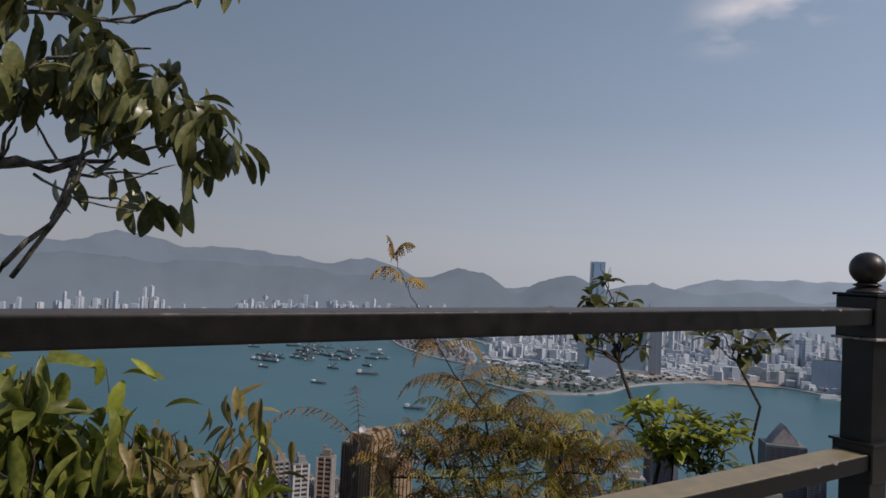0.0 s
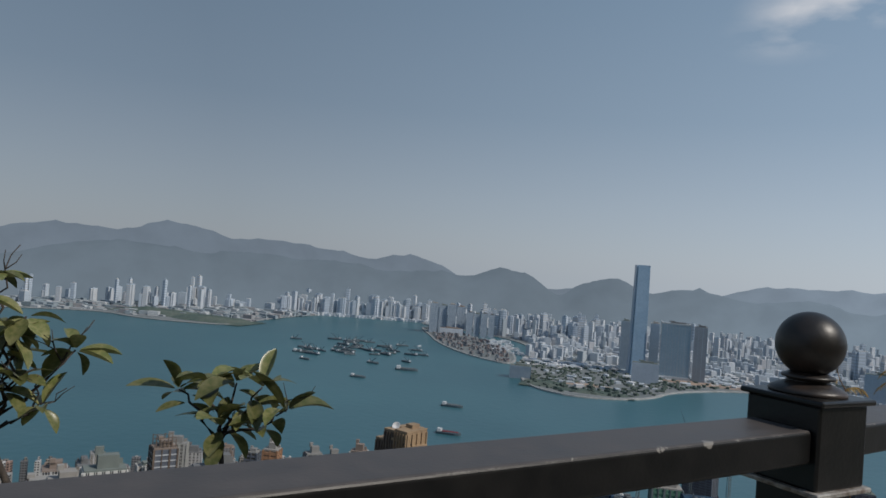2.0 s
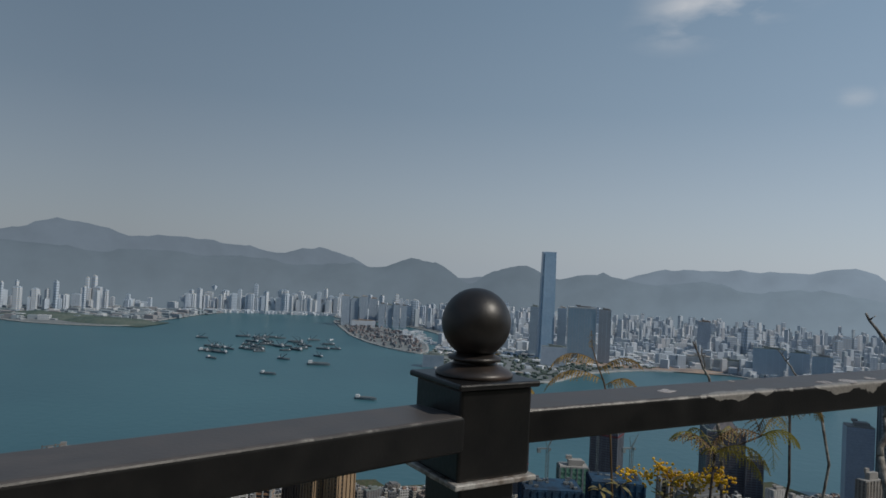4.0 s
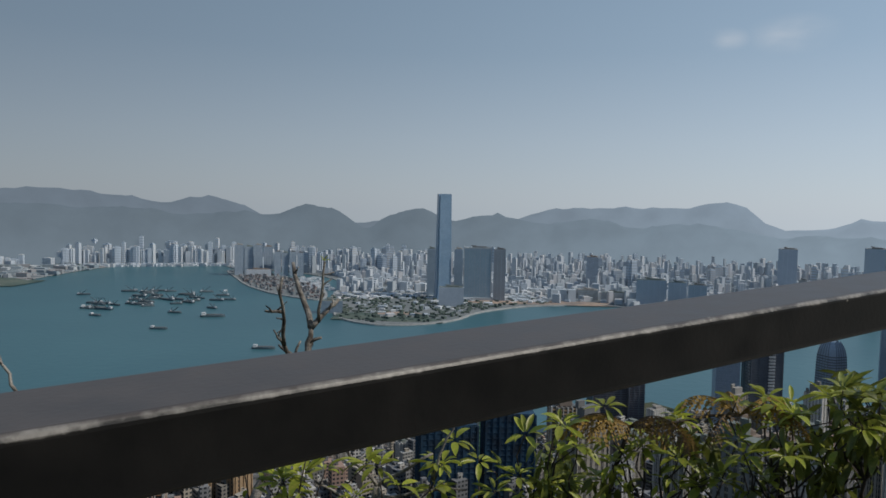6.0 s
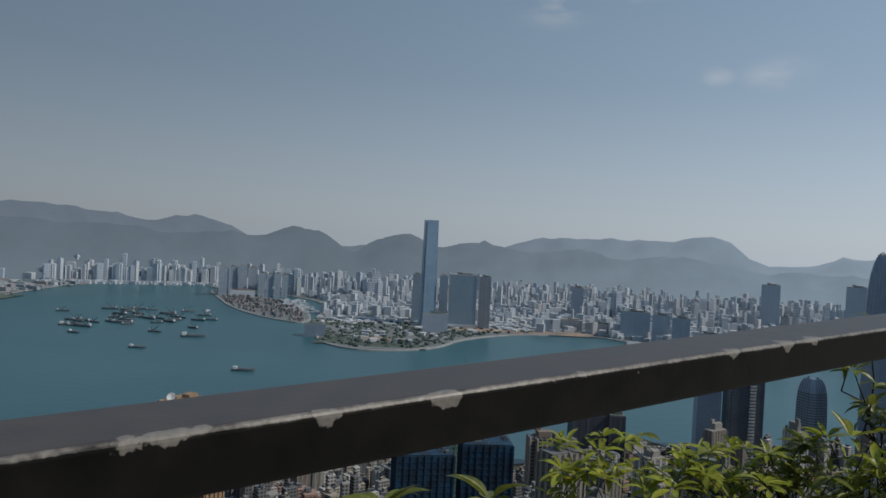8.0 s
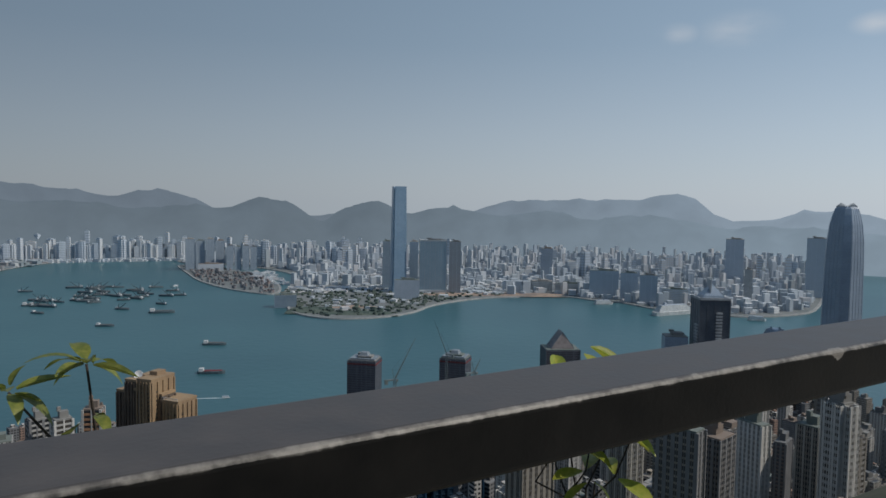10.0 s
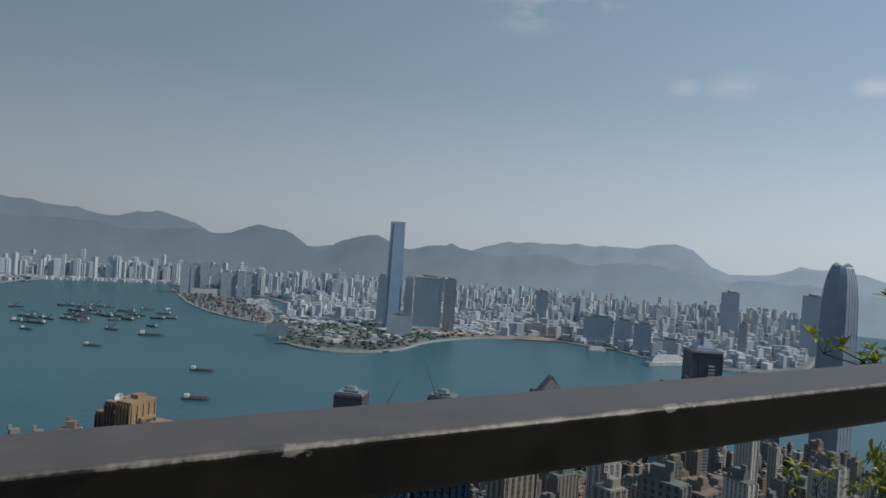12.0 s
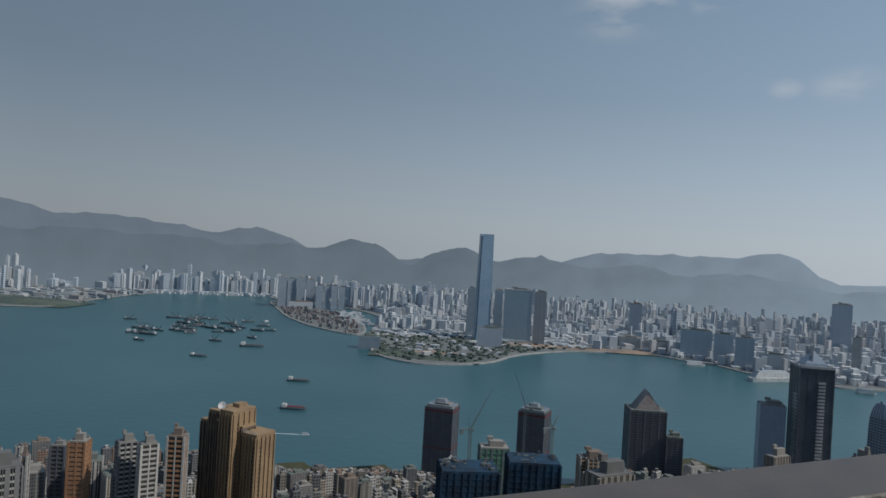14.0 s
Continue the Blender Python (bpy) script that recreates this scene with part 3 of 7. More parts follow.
def make_post():
    p = thing("railing_post", "black painted cast iron railing post with ball finial", "post", "posts of the railing")
    made = {}
    for nm, z0, w, h, bev, mat, label, under in (("shaft", -RAIL_TOP + 0.01, 0.094, RAIL_TOP - 0.095, 0.004, M_POST, "", ""), ("block", -0.090, 0.122, 0.126, 0.004, M_POST, "", ""),
                                          ("ledge", -0.097, 0.138, 0.008, 0.002, M_BARE, "worn bare metal ledge", "block"), ("cap_plate", 0.0355, 0.139, 0.009, 0.003, M_POST, "", ""),
                                          ("lower_block", -0.520, 0.122, 0.113, 0.004, M_POST, "", ""), ("lower_ledge", -0.409, 0.138, 0.008, 0.002, M_POST, "", "lower_block")):
        bm = bmesh.new()
        add_box(bm, 0, 0, z0, w, w, h)
        bevel_all(bm, bev)
        made[nm] = part(nm, bm, mat, made.get(under, p), label)
    bm = bmesh.new()
    add_lathe(bm, [(0.056, 0.044), (0.057, 0.0475), (0.0545, 0.052), (0.042, 0.058), (0.032, 0.062), (0.030, 0.0645), (0.033, 0.066), (0.0385, 0.0675), (0.0395, 0.070), (0.038, 0.0725), (0.031, 0.0745), (0.026, 0.078)], 48)
    part("collar", bm, M_BALL, made["cap_plate"], smooth=True)
    bm = bmesh.new()
    bmesh.ops.create_uvsphere(bm, u_segments=56, v_segments=32, radius=0.0508)
    bmesh.ops.translate(bm, verts=bm.verts[:], vec=(0, 0, 0.121))
    part("ball", bm, M_BALL, made["cap_plate"], "round ball finial with brown worn paint", smooth=True)
    return p


post_dirs = {"Z": 42.0, "A": 42.1, "B": 45.1, "M": 40.0, "C": 32.7, "D": 32.6, "E": 28.3, "F": 24.7, "H": 27.0, "I": 27.0}
first = make_post()
for i, (k, (x, y)) in enumerate(POSTS.items()):
    m = pose(x, y, RAIL_TOP + GRADE[k], 0, 0, post_dirs[k])
    if i:
        copy_thing(first, m)
    else:
        first.matrix_world = m

SPANS = [("Z", "A"), ("A", "B"), ("B", "M"), ("M", "C"), ("C", "D"), ("D", "K"), ("K", "E"), ("E", "F"), ("F", "H"), ("H", "I")]
PLAN = {k: Vector((*xy, GRADE[k])) for k, xy in {**POSTS, "K": BEND}.items()}
RAIL_THINGS = {}
for a, b in SPANS:
    if a == "K":
        continue
    rt = thing("handrail", "black painted steel handrail with chipped pale edge between posts", "railing", "panels of the railing")
    RAIL_THINGS[a] = rt
    legs = [(a, b)] if b != "K" else [("D", "K"), ("K", "E")]
    for p0, p1 in legs:
        c0, c1 = (0.062 if p0 != "K" else -0.006), (0.062 if p1 != "K" else -0.006)
        for nm, w, t, z in (("top_bar", RAIL_W, RAIL_T, RAIL_TOP), ("middle_bar", RAIL_W, RAIL_T, RAIL_TOP - 0.432), ("bottom_bar", 0.06, 0.04, RAIL_TOP - 0.92)):
            up = Vector((0, 0, z - (0.0012 if p0 == "K" else 0)))
            rail_bar(nm, PLAN[p0] + up, PLAN[p1] + up, w, t, M_RAIL_LOWER if nm != "top_bar" else M_RAIL_BARE if a == "M" else M_RAIL_WORN if a == "D" else M_RAIL_END if a == "E" else M_RAIL_GLINT if a == "C" else M_RAIL_SHEEN if a in "FHI" else M_RAIL, c0, c1, rt)


# ---- city paints ----
M_NEAR_WALL = palette("apartment_paint", [(0.25, 0.25, 0.245), (0.17, 0.16, 0.15), (0.38, 0.385, 0.385), (0.22, 0.175, 0.15), (0.13, 0.135, 0.145), (0.28, 0.26, 0.225), (0.18, 0.19, 0.205), (0.45, 0.445, 0.43)], 0.85)
M_NEAR_PIER = palette("apartment_pier_paint", [(0.40, 0.40, 0.40), (0.19, 0.195, 0.205), (0.33, 0.325, 0.305), (0.25, 0.235, 0.215), (0.52, 0.515, 0.50)], 0.85)
M_NEAR_GLASS = palette("window_glass_dark", [(0.03, 0.034, 0.04), (0.05, 0.053, 0.056), (0.022, 0.025, 0.03), (0.06, 0.056, 0.052)], 0.3, 0.4, 0.3, 0.5)
M_ROOF = palette("roof_screed", [(0.22, 0.22, 0.215), (0.28, 0.27, 0.255), (0.15, 0.155, 0.16), (0.22, 0.18, 0.155), (0.16, 0.185, 0.175)], 0.9)
# haze over the harbour is painted into these base colours: paler, bluer
M_FAR_WALL = palette("hazed_tower_paint", [(0.359, 0.410, 0.460), (0.423, 0.447, 0.471), (0.321, 0.378, 0.433), (0.400, 0.405, 0.410), (0.340, 0.391, 0.447), (0.498, 0.502, 0.498)], 0.9, 0.15, 0.03, 0.1)
M_FAR_BAND = palette("hazed_tower_windows", [(0.469, 0.533, 0.607), (0.503, 0.558, 0.627), (0.443, 0.503, 0.576)], 0.8, 0.1, 0.03, 0.1)
M_FAR_DARK = material("hazed_dark_cladding", (0.360, 0.413, 0.479), 0.7, grain=0.2, scale=0.05, second=(0.400, 0.453, 0.517), spec=0.2)
M_ESTATE = material("hazed_estate_cladding", (0.215, 0.275, 0.335), 0.8, grain=0.2, scale=0.05, second=(0.25, 0.31, 0.37), spec=0.2)
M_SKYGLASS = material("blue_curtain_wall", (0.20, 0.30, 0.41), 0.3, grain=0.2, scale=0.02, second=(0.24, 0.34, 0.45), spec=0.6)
M_TEAL = material("teal_curtain_wall", (0.26, 0.37, 0.44), 0.35, grain=0.2, scale=0.03, second=(0.25, 0.35, 0.415), spec=0.5)
M_FARLIGHT = material("hazed_pale_concrete", (0.460, 0.483, 0.504), 0.9, grain=0.3, scale=0.03, second=(0.380, 0.402, 0.428), spec=0.1)
M_FARBROWN = material("hazed_brown_stone", (0.315, 0.325, 0.345), 0.9, grain=0.2, scale=0.03, second=(0.33, 0.345, 0.375), spec=0.1)
# near-shore towers: cladding, glass and fins lightened and cooled to paint in haze
M_DARKTOWER = material("dark_tower_cladding", (0.105, 0.120, 0.148), 0.35, grain=0.3, scale=0.08, second=(0.135, 0.150, 0.178), spec=0.5)
M_MIDGLASS = material("hazed_grey_blue_glass", (0.260, 0.325, 0.410), 0.3, grain=0.2, scale=0.05, second=(0.296, 0.365, 0.456), spec=0.5)
M_SLATEFIN = material("hazed_slate_blue_fin", (0.268, 0.335, 0.431), 0.4, grain=0.2, scale=0.05, second=(0.308, 0.381, 0.483))
M_MULLION = material("pale_mullion", (0.22, 0.26, 0.30), 0.6, grain=0.2, scale=0.1)
M_GOLD = material("tan_tile_facade", (0.32, 0.225, 0.135), 0.75, grain=0.3, scale=0.08, second=(0.25, 0.175, 0.11))
M_BROWN = material("brown_and_shaded_tile", (0.10, 0.078, 0.064), 0.75, grain=0.3, scale=0.08, second=(0.16, 0.12, 0.09))
M_ORANGE = material("salmon_tile_facade", (0.36, 0.20, 0.115), 0.75, grain=0.3, scale=0.08)
M_PLUM = material("plum_granite_cladding", (0.068, 0.066, 0.080), 0.4, grain=0.3, scale=0.08, second=(0.078, 0.074, 0.086))
M_WHITEW = material("white_plaster", (0.44, 0.44, 0.43), 0.8, grain=0.3, scale=0.06)
M_REDTRIM = material("red_trim", (0.19, 0.040, 0.045), 0.6, grain=0.2, scale=0.2)
M_NET = material("blue_scaffold_net", (0.010, 0.052, 0.105), 0.9, grain=0.6, scale=0.07, second=(0.008, 0.018, 0.034), bump=0.3)
M_GREENROOF = material("green_tarpaulin", (0.10, 0.23, 0.17), 0.8, grain=0.5, scale=0.1)
M_CRANE = material("crane_steel", (0.16, 0.20, 0.21), 0.6, grain=0.3, scale=0.5)
M_HULL = palette("ship_hull", [(0.07, 0.10, 0.115), (0.10, 0.135, 0.155), (0.085, 0.12, 0.14), (0.06, 0.095, 0.12)], 0.7, 0.3, 0.1)
M_SHIPWHITE = material("white_ship_paint", (0.62, 0.64, 0.65), 0.6, grain=0.2, scale=0.1)
M_DECK = material("weathered_deck", (0.13, 0.15, 0.16), 0.85, grain=0.4, scale=0.15, second=(0.09, 0.10, 0.11))
M_WAKE = material("wake_foam", (0.50, 0.56, 0.58), 0.8, grain=0.5, scale=0.08, second=(0.22, 0.32, 0.36))
M_GREEN = material("far_park_green", (0.078, 0.108, 0.100), 0.95, grain=0.4, scale=0.01, second=(0.115, 0.138, 0.122), spec=0.0)
M_SAND = material("site_earth", (0.34, 0.265, 0.215), 0.95, grain=0.5, scale=0.01, second=(0.22, 0.19, 0.175), spec=0.0)
M_SAIL = material("polished_dish", (0.7, 0.7, 0.7), 0.4, grain=0.1, scale=1)


def facade(base, w, d, h, floor_h, glass, band, pier, band_share=0.42, pier_step=4.5, cross=False, roof_mat=None, roof_h=5.0, pier_sizes=(1.5, 0.8)):
    """Core, floor bands, piers and roof of a tower, as parts of base."""
    plans = [(w, d)] if not cross else [(w, d * 0.55), (w * 0.55, d)]
    floors = max(3, int(h / floor_h))
    fh = h / floors
    core, bands, piers, roof = bmesh.new(), bmesh.new(), bmesh.new(), bmesh.new()
    for k, (pw, pd) in enumerate(plans):
        add_box(core, 0, 0, -30, pw, pd, h + 30 - k * 0.3)
        for i in range(floors):
            add_box(bands, 0, 0, i * fh + k * 0.05, pw + 0.7 - k * 0.06, pd + 0.7 - k * 0.06, fh * band_share)
        if pier_step:
            for length, across, turn in ((pw, pd, 0), (pd, pw, 1)):
                n = max(1, round(length / pier_step))
                for i in range(n + 1):
                    x = -length / 2 + length * i / n
                    sz = pier_sizes[i % len(pier_sizes)]
                    for side in (-1, 1):
                        y = side * across / 2
                        a, b = (x, y) if turn == 0 else (y, x)
                        add_box(piers, a, b, -2, sz if turn == 0 else 1.2 - 0.08 * k, 1.2 - 0.08 * k if turn == 0 else sz, h + 2.4 - k * 0.2 - 0.11 * turn)
    rw, rd = plans[0][0] * 0.5, plans[-1][1] * 0.5
    add_box(roof, 0, 0, h - 0.4, w * 0.98 if not cross else w * 0.56, d * 0.98 if not cross else d * 0.56, 1.5)
    add_box(roof, rw * 0.12, -rd * 0.1, h + 0.6, rw, rd, roof_h)
    add_box(roof, -rw * 0.3, rd * 0.2, h + roof_h + 0.1, rw * 0.4, rd * 0.45, roof_h * 0.6)
    add_box(roof, rw * 0.75, rd * 0.7, h + 0.5, rw * 0.25, rd * 0.25, roof_h * 0.5)
    part("core", core, glass, base)
    tagged(part("spandrel_cladding", bands, band, base), kind="stuff")
    if pier_step:
        tagged(part("pier_cladding", piers, pier, base), kind="stuff")
    else:
        piers.free()
    part("roof", roof, roof_mat or M_ROOF, base)


def tower(name, label, category, az0, az1, dist, el_top, depth, glass, band, pier, turn=0.0, floor_h=3.2, base_z=None, group="", **kw):
    """A tower that fills a bearing range at a distance, up to an elevation."""
    c = far_at((az0 + az1) / 2, dist, el=el_top)
    w = dist * radians(az1 - az0)
    a = radians(turn)
    k = abs(math.cos(a)) + abs(math.sin(a)) * depth
    z0 = base_z if base_z is not None else ground_at(c.x, c.y)
    t = thing(name, label, category, group, pose(c.x, c.y, z0, 0, 0, -(az0 + az1) / 2 + turn))
    facade(t, w / k, w / k * depth, c.z - z0, floor_h, glass, band, pier, **kw)
    return t, w / k, c.z - z0


LAND_Z = SEA_Z + 3.0
SHORE = dict(base_z=LAND_Z)

# the tall blue tower: tapering shaft with notched corners, flared skirt and crown
def tallest():
    c = far_at(0.36, 2520)
    h = 2520 * math.tan(radians(1.505)) + EYE0.z - LAND_Z
    t = thing("skyscraper", "very tall pale blue glass skyscraper with notched corners", "skyscraper", at=pose(c.x, c.y, LAND_Z, 0, 0, 10))
    bm = bmesh.new()
    levels = [(0, 31), (25, 27.5), (70, 26), (h * 0.55, 25), (h * 0.93, 23.2), (h - 6, 22.8)]
    rings = []
    for z, r in levels:
        n = r * 0.2
        prof = []
        for sx, sy in ((1, 1), (-1, 1), (-1, -1), (1, -1)):
            corner = [(sx * r, sy * (r - n)), (sx * (r - n), sy * (r - n)), (sx * (r - n), sy * r)]
            prof += corner if sx * sy > 0 else corner[::-1]
        rings.append([bm.verts.new((x, y, z)) for x, y in prof])
    for a, b in zip(rings, rings[1:]):
        for k in range(12):
            bm.faces.new((a[k], a[(k + 1) % 12], b[(k + 1) % 12], b[k]))
    bm.faces.new(rings[-1])
    part("shaft", bm, M_SKYGLASS, t)
    bm = bmesh.new()
    for i in range(1, 30):
        z = h * i / 30.5
        r = 26.4 - 3.3 * z / h
        th = 3.4 if i in (7, 16, 24) else 0.7
        add_box(bm, 0, 0, z, r * 2 * 0.985, r * 2 * 0.985, th) if z > 70 else None
    tagged(part("spandrel_cladding", bm, M_TEAL, t), kind="stuff")
    bm = bmesh.new()
    for sx, sy, ex, ey in ((0, 1, 36, 1.2), (0, -1, 36, 1.2), (1, 0, 1.2, 36), (-1, 0, 1.2, 36)):
        add_box(bm, sx * 22.6, sy * 22.6, h - 24, ex, ey, 24)
    part("crown", bm, M_SKYGLASS, t)


tallest()
tower("apartment_tower", "slim dark glass tower beside the tallest skyscraper", "tower", -0.95, -0.30, 2600, -3.0, 1.0, M_FAR_DARK, M_TEAL, M_FAR_DARK, band_share=0.2, pier_step=0, **SHORE)
tower("apartment_tower", "slim dark blue glass residential tower", "tower", 1.28, 1.98, 2600, -3.0, 1.0, M_FAR_DARK, M_TEAL, M_FAR_DARK, band_share=0.2, pier_step=0, **SHORE)
harbour_slab, hw, hh = tower("apartment_slab", "broad teal glass slab block with pale vertical ribs", "apartment block", 2.09, 4.33, 2500, -2.86, 0.25, M_TEAL, M_FAR_DARK, M_FARLIGHT, band_share=0.25, pier_step=10, pier_sizes=(0.9, 0.5), **SHORE)
bm = bmesh.new()
for x in (-0.5, 0.5):
    add_box(bm, x * hw, 0, 0, 3.5, hw * 0.26, hh + 5)
add_box(bm, 0, 0, hh * 0.98, hw * 1.02, hw * 0.27, 5)
add_box(bm, 0, 0, 2, hw * 1.1, hw * 0.4, 9)
part("white_frame", bm, M_FARLIGHT, harbour_slab)
tower("apartment_tower", "brown-grey stone-clad residential tower", "tower", 4.55, 5.5, 2500, -2.95, 0.7, M_FARBROWN, M_FARBROWN, M_FAR_DARK, band_share=0.35, pier_step=12, **SHORE)
tower("museum_block", "low dark slab museum building on the waterfront", "museum", 0.05, 2.1, 2330, -6.15, 0.3, M_FAR_DARK, M_FAR_DARK, M_FAR_DARK, band_share=0.3, pier_step=0, floor_h=6, **SHORE)
tower("terminal_building", "dark grey concrete building at the tip of the promenade", "building", -9.6, -7.9, 2170, -7.35, 0.6, M_ESTATE, M_ESTATE, M_ESTATE, band_share=0.35, pier_step=9, **SHORE)

# dark estates and slabs across the water
for i in range(4):
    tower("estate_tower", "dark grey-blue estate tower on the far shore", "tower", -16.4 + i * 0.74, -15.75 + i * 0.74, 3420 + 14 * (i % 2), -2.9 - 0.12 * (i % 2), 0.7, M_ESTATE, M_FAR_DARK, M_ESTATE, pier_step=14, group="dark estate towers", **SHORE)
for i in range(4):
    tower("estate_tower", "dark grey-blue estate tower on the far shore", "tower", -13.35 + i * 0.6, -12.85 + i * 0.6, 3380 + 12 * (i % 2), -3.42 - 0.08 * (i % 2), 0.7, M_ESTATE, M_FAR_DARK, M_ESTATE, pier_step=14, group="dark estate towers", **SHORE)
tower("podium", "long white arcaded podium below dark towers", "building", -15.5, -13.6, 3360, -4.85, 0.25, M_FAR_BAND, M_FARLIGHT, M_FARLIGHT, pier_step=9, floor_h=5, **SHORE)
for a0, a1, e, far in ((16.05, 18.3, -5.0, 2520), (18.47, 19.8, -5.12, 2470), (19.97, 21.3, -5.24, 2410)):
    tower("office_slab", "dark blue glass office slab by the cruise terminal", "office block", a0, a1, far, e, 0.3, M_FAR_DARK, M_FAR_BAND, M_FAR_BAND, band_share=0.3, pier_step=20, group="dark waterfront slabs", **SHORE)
tower("concert_hall", "low cream tiled hall on the waterfront", "hall", 11.4, 13.05, 2640, -6.0, 0.5, M_WHITEW, M_FARLIGHT, M_WHITEW, band_share=0.3, pier_step=14, floor_h=7, **SHORE)
tower("museum_block", "long low cream building beside the dark slabs", "museum", 13.3, 15.8, 2590, -6.15, 0.22, M_FARLIGHT, M_WHITEW, M_WHITEW, band_share=0.35, pier_step=16, floor_h=6, **SHORE)
tower("terminal_building", "long pale terminal building behind the cruise pier", "building", 21.7, 23.6, 2380, -6.25, 0.25, M_FAR_BAND, M_WHITEW, M_FARLIGHT, band_share=0.4, pier_step=14, floor_h=5, **SHORE)
tower("apartment_tower", "slim pale residential tower by the bay", "tower", 27.6, 28.15, 2560, -4.45, 1.0, M_FARLIGHT, M_WHITEW, M_WHITEW, band_share=0.3, pier_step=8, **SHORE)
tower("hotel_tower", "tall hazy grey-blue rectangular tower inland", "tower", 26.2, 27.45, 3050, -2.2, 0.8, M_FAR_DARK, M_FAR_BAND, M_FAR_BAND, pier_step=16, **SHORE)
tower("office_tower", "hazy blue tower behind the rounded skyscraper", "tower", 31.7, 32.95, 2900, -1.95, 0.8, M_FAR_DARK, M_FAR_BAND, M_FAR_BAND, pier_step=16, **SHORE)
tower("office_tower", "brown-grey mid-rise tower inland of the bay", "tower", 12.1, 13.0, 2950, -3.35, 0.8, M_FARBROWN, M_FAR_BAND, M_FAR_DARK, pier_step=12, **SHORE)


# the rounded skyscraper on the near shore
def rounded_skyscraper(az, dist, el_top, width, label, fin_mat, band_mat):
    c = far_at(az, dist, el=el_top)
    z0 = SEA_Z + 5
    h = c.z - z0
    t = thing("skyscraper", label, "skyscraper", at=pose(c.x, c.y, z0, 0, 0, 18))
    r = width / 2

    def ring(bm, z, k):
        return [bm.verts.new((x * k, y * k, z)) for x, y in ((r, -r * 0.62), (r, r * 0.62), (r * 0.62, r), (-r * 0.62, r), (-r, r * 0.62), (-r, -r * 0.62), (-r * 0.62, -r), (r * 0.62, -r))]

    bm = bmesh.new()
    prof = [(0, 1.04), (0.25, 1.03), (0.5, 1.0), (0.7, 0.97), (0.82, 0.92), (0.9, 0.82), (0.945, 0.70), (0.975, 0.58), (0.985, 0.48)]
    rings = [ring(bm, h * a, k) for a, k in prof]
    for a, b in zip(rings, rings[1:]):
        for k in range(8):
            bm.faces.new((a[k], a[(k + 1) % 8], b[(k + 1) % 8], b[k]))
    bm.faces.new(rings[-1])
    part("shaft", bm, M_MIDGLASS, t)
    fins, crown, bands = bmesh.new(), bmesh.new(), bmesh.new()
    for s in range(4):
        a = s * math.pi / 2
        for q in (-0.5, -0.25, 0, 0.25, 0.5):
            pts = []
            for f, k in prof:
                v = Vector((r * k * 1.005, q * r * k * 1.1, h * f))
                pts.append(Vector((v.x * math.cos(a) - v.y * math.sin(a), v.x * math.sin(a) + v.y * math.cos(a), v.z)))
            add_tube(fins, pts, [0.5] * len(pts), 4)
        for q in range(7):
            y = (q - 3) * r * 0.11
            x = r * 0.47
            add_box(crown, x * math.cos(a) - y * math.sin(a), x * math.sin(a) + y * math.cos(a), h * 0.968, 1.4, 1.4, h * 0.035 - abs(q - 3) * 1.4, a, 0.5)
    for i in range(1, 26):
        f = i / 31
        k = next(k0 + (k1 - k0) * (f - f0) / (f1 - f0) for (f0, k0), (f1, k1) in zip(prof, prof[1:]) if f0 <= f <= f1)
        rg = [ring(bands, h * f, k * 1.006), ring(bands, h * f + 1.6, k * 1.006)]
        for j in range(8):
            bands.faces.new((rg[0][j], rg[0][(j + 1) % 8], rg[1][(j + 1) % 8], rg[1][j]))
    tagged(part("rib_cladding", fins, fin_mat, t), kind="stuff")
    part("crown", crown, M_MULLION, t, "pale claw-like crown fins")
    tagged(part("spandrel_cladding", bands, band_mat, t), kind="stuff")


rounded_skyscraper(34.15, 1264, 0.60, 48, "tall tapering grey-blue skyscraper with clawed crown", M_SLATEFIN, M_SLATEFIN)
rounded_skyscraper(29.95, 1230, -8.6, 38, "dark rounded office tower on the near shore", M_DARKTOWER, M_DARKTOWER)

# dark office towers of the near shore
t, w, h = tower("office_tower", "dark office tower with stepped white crown and masts", "office tower", 24.0, 26.8, 1000, -6.75, 0.9, M_DARKTOWER, M_DARKTOWER, M_DARKTOWER, turn=20, band_share=0.3, pier_step=9)
bm = bmesh.new()
add_box(bm, 0, 0, h + 1.2, w * 0.72, w * 0.66, 4, 0, 0.92)
add_box(bm, 0, 0, h + 5.0, w * 0.62, w * 0.58, 9, 0, 0.45)
add_box(bm, 0, 0, h + 14, w * 0.24, w * 0.24, 5, 0, 0.3)
part("crown", bm, M_MIDGLASS, t, "stepped glass crown")
bm = bmesh.new()
for sx, sy, ex, ey in ((0, -0.46, 1.0, 0.05), (0, 0.46, 1.0, 0.05), (-0.5, 0, 0.05, 0.9), (0.5, 0, 0.05, 0.9)):
    add_box(bm, sx * w, sy * w, h - 0.5, ex * w, ey * w, 3.2)
part("parapet", bm, M_FARLIGHT, t, "pale parapet ring")
bm = bmesh.new()
add_box(bm, -w * 0.28, -w * 0.12, h + 2, 1.2, w * 0.26, 24)
part("roof_fin", bm, M_FARLIGHT, t, "slanting pale roof panel").rotation_euler = (0, radians(2), 0)
bm = bmesh.new()
add_tube(bm, [Vector((0, 0, h + 18)), Vector((0, 0, h + 34))], [0.6, 0.15], 6)
part("mast", bm, M_CRANE, t)
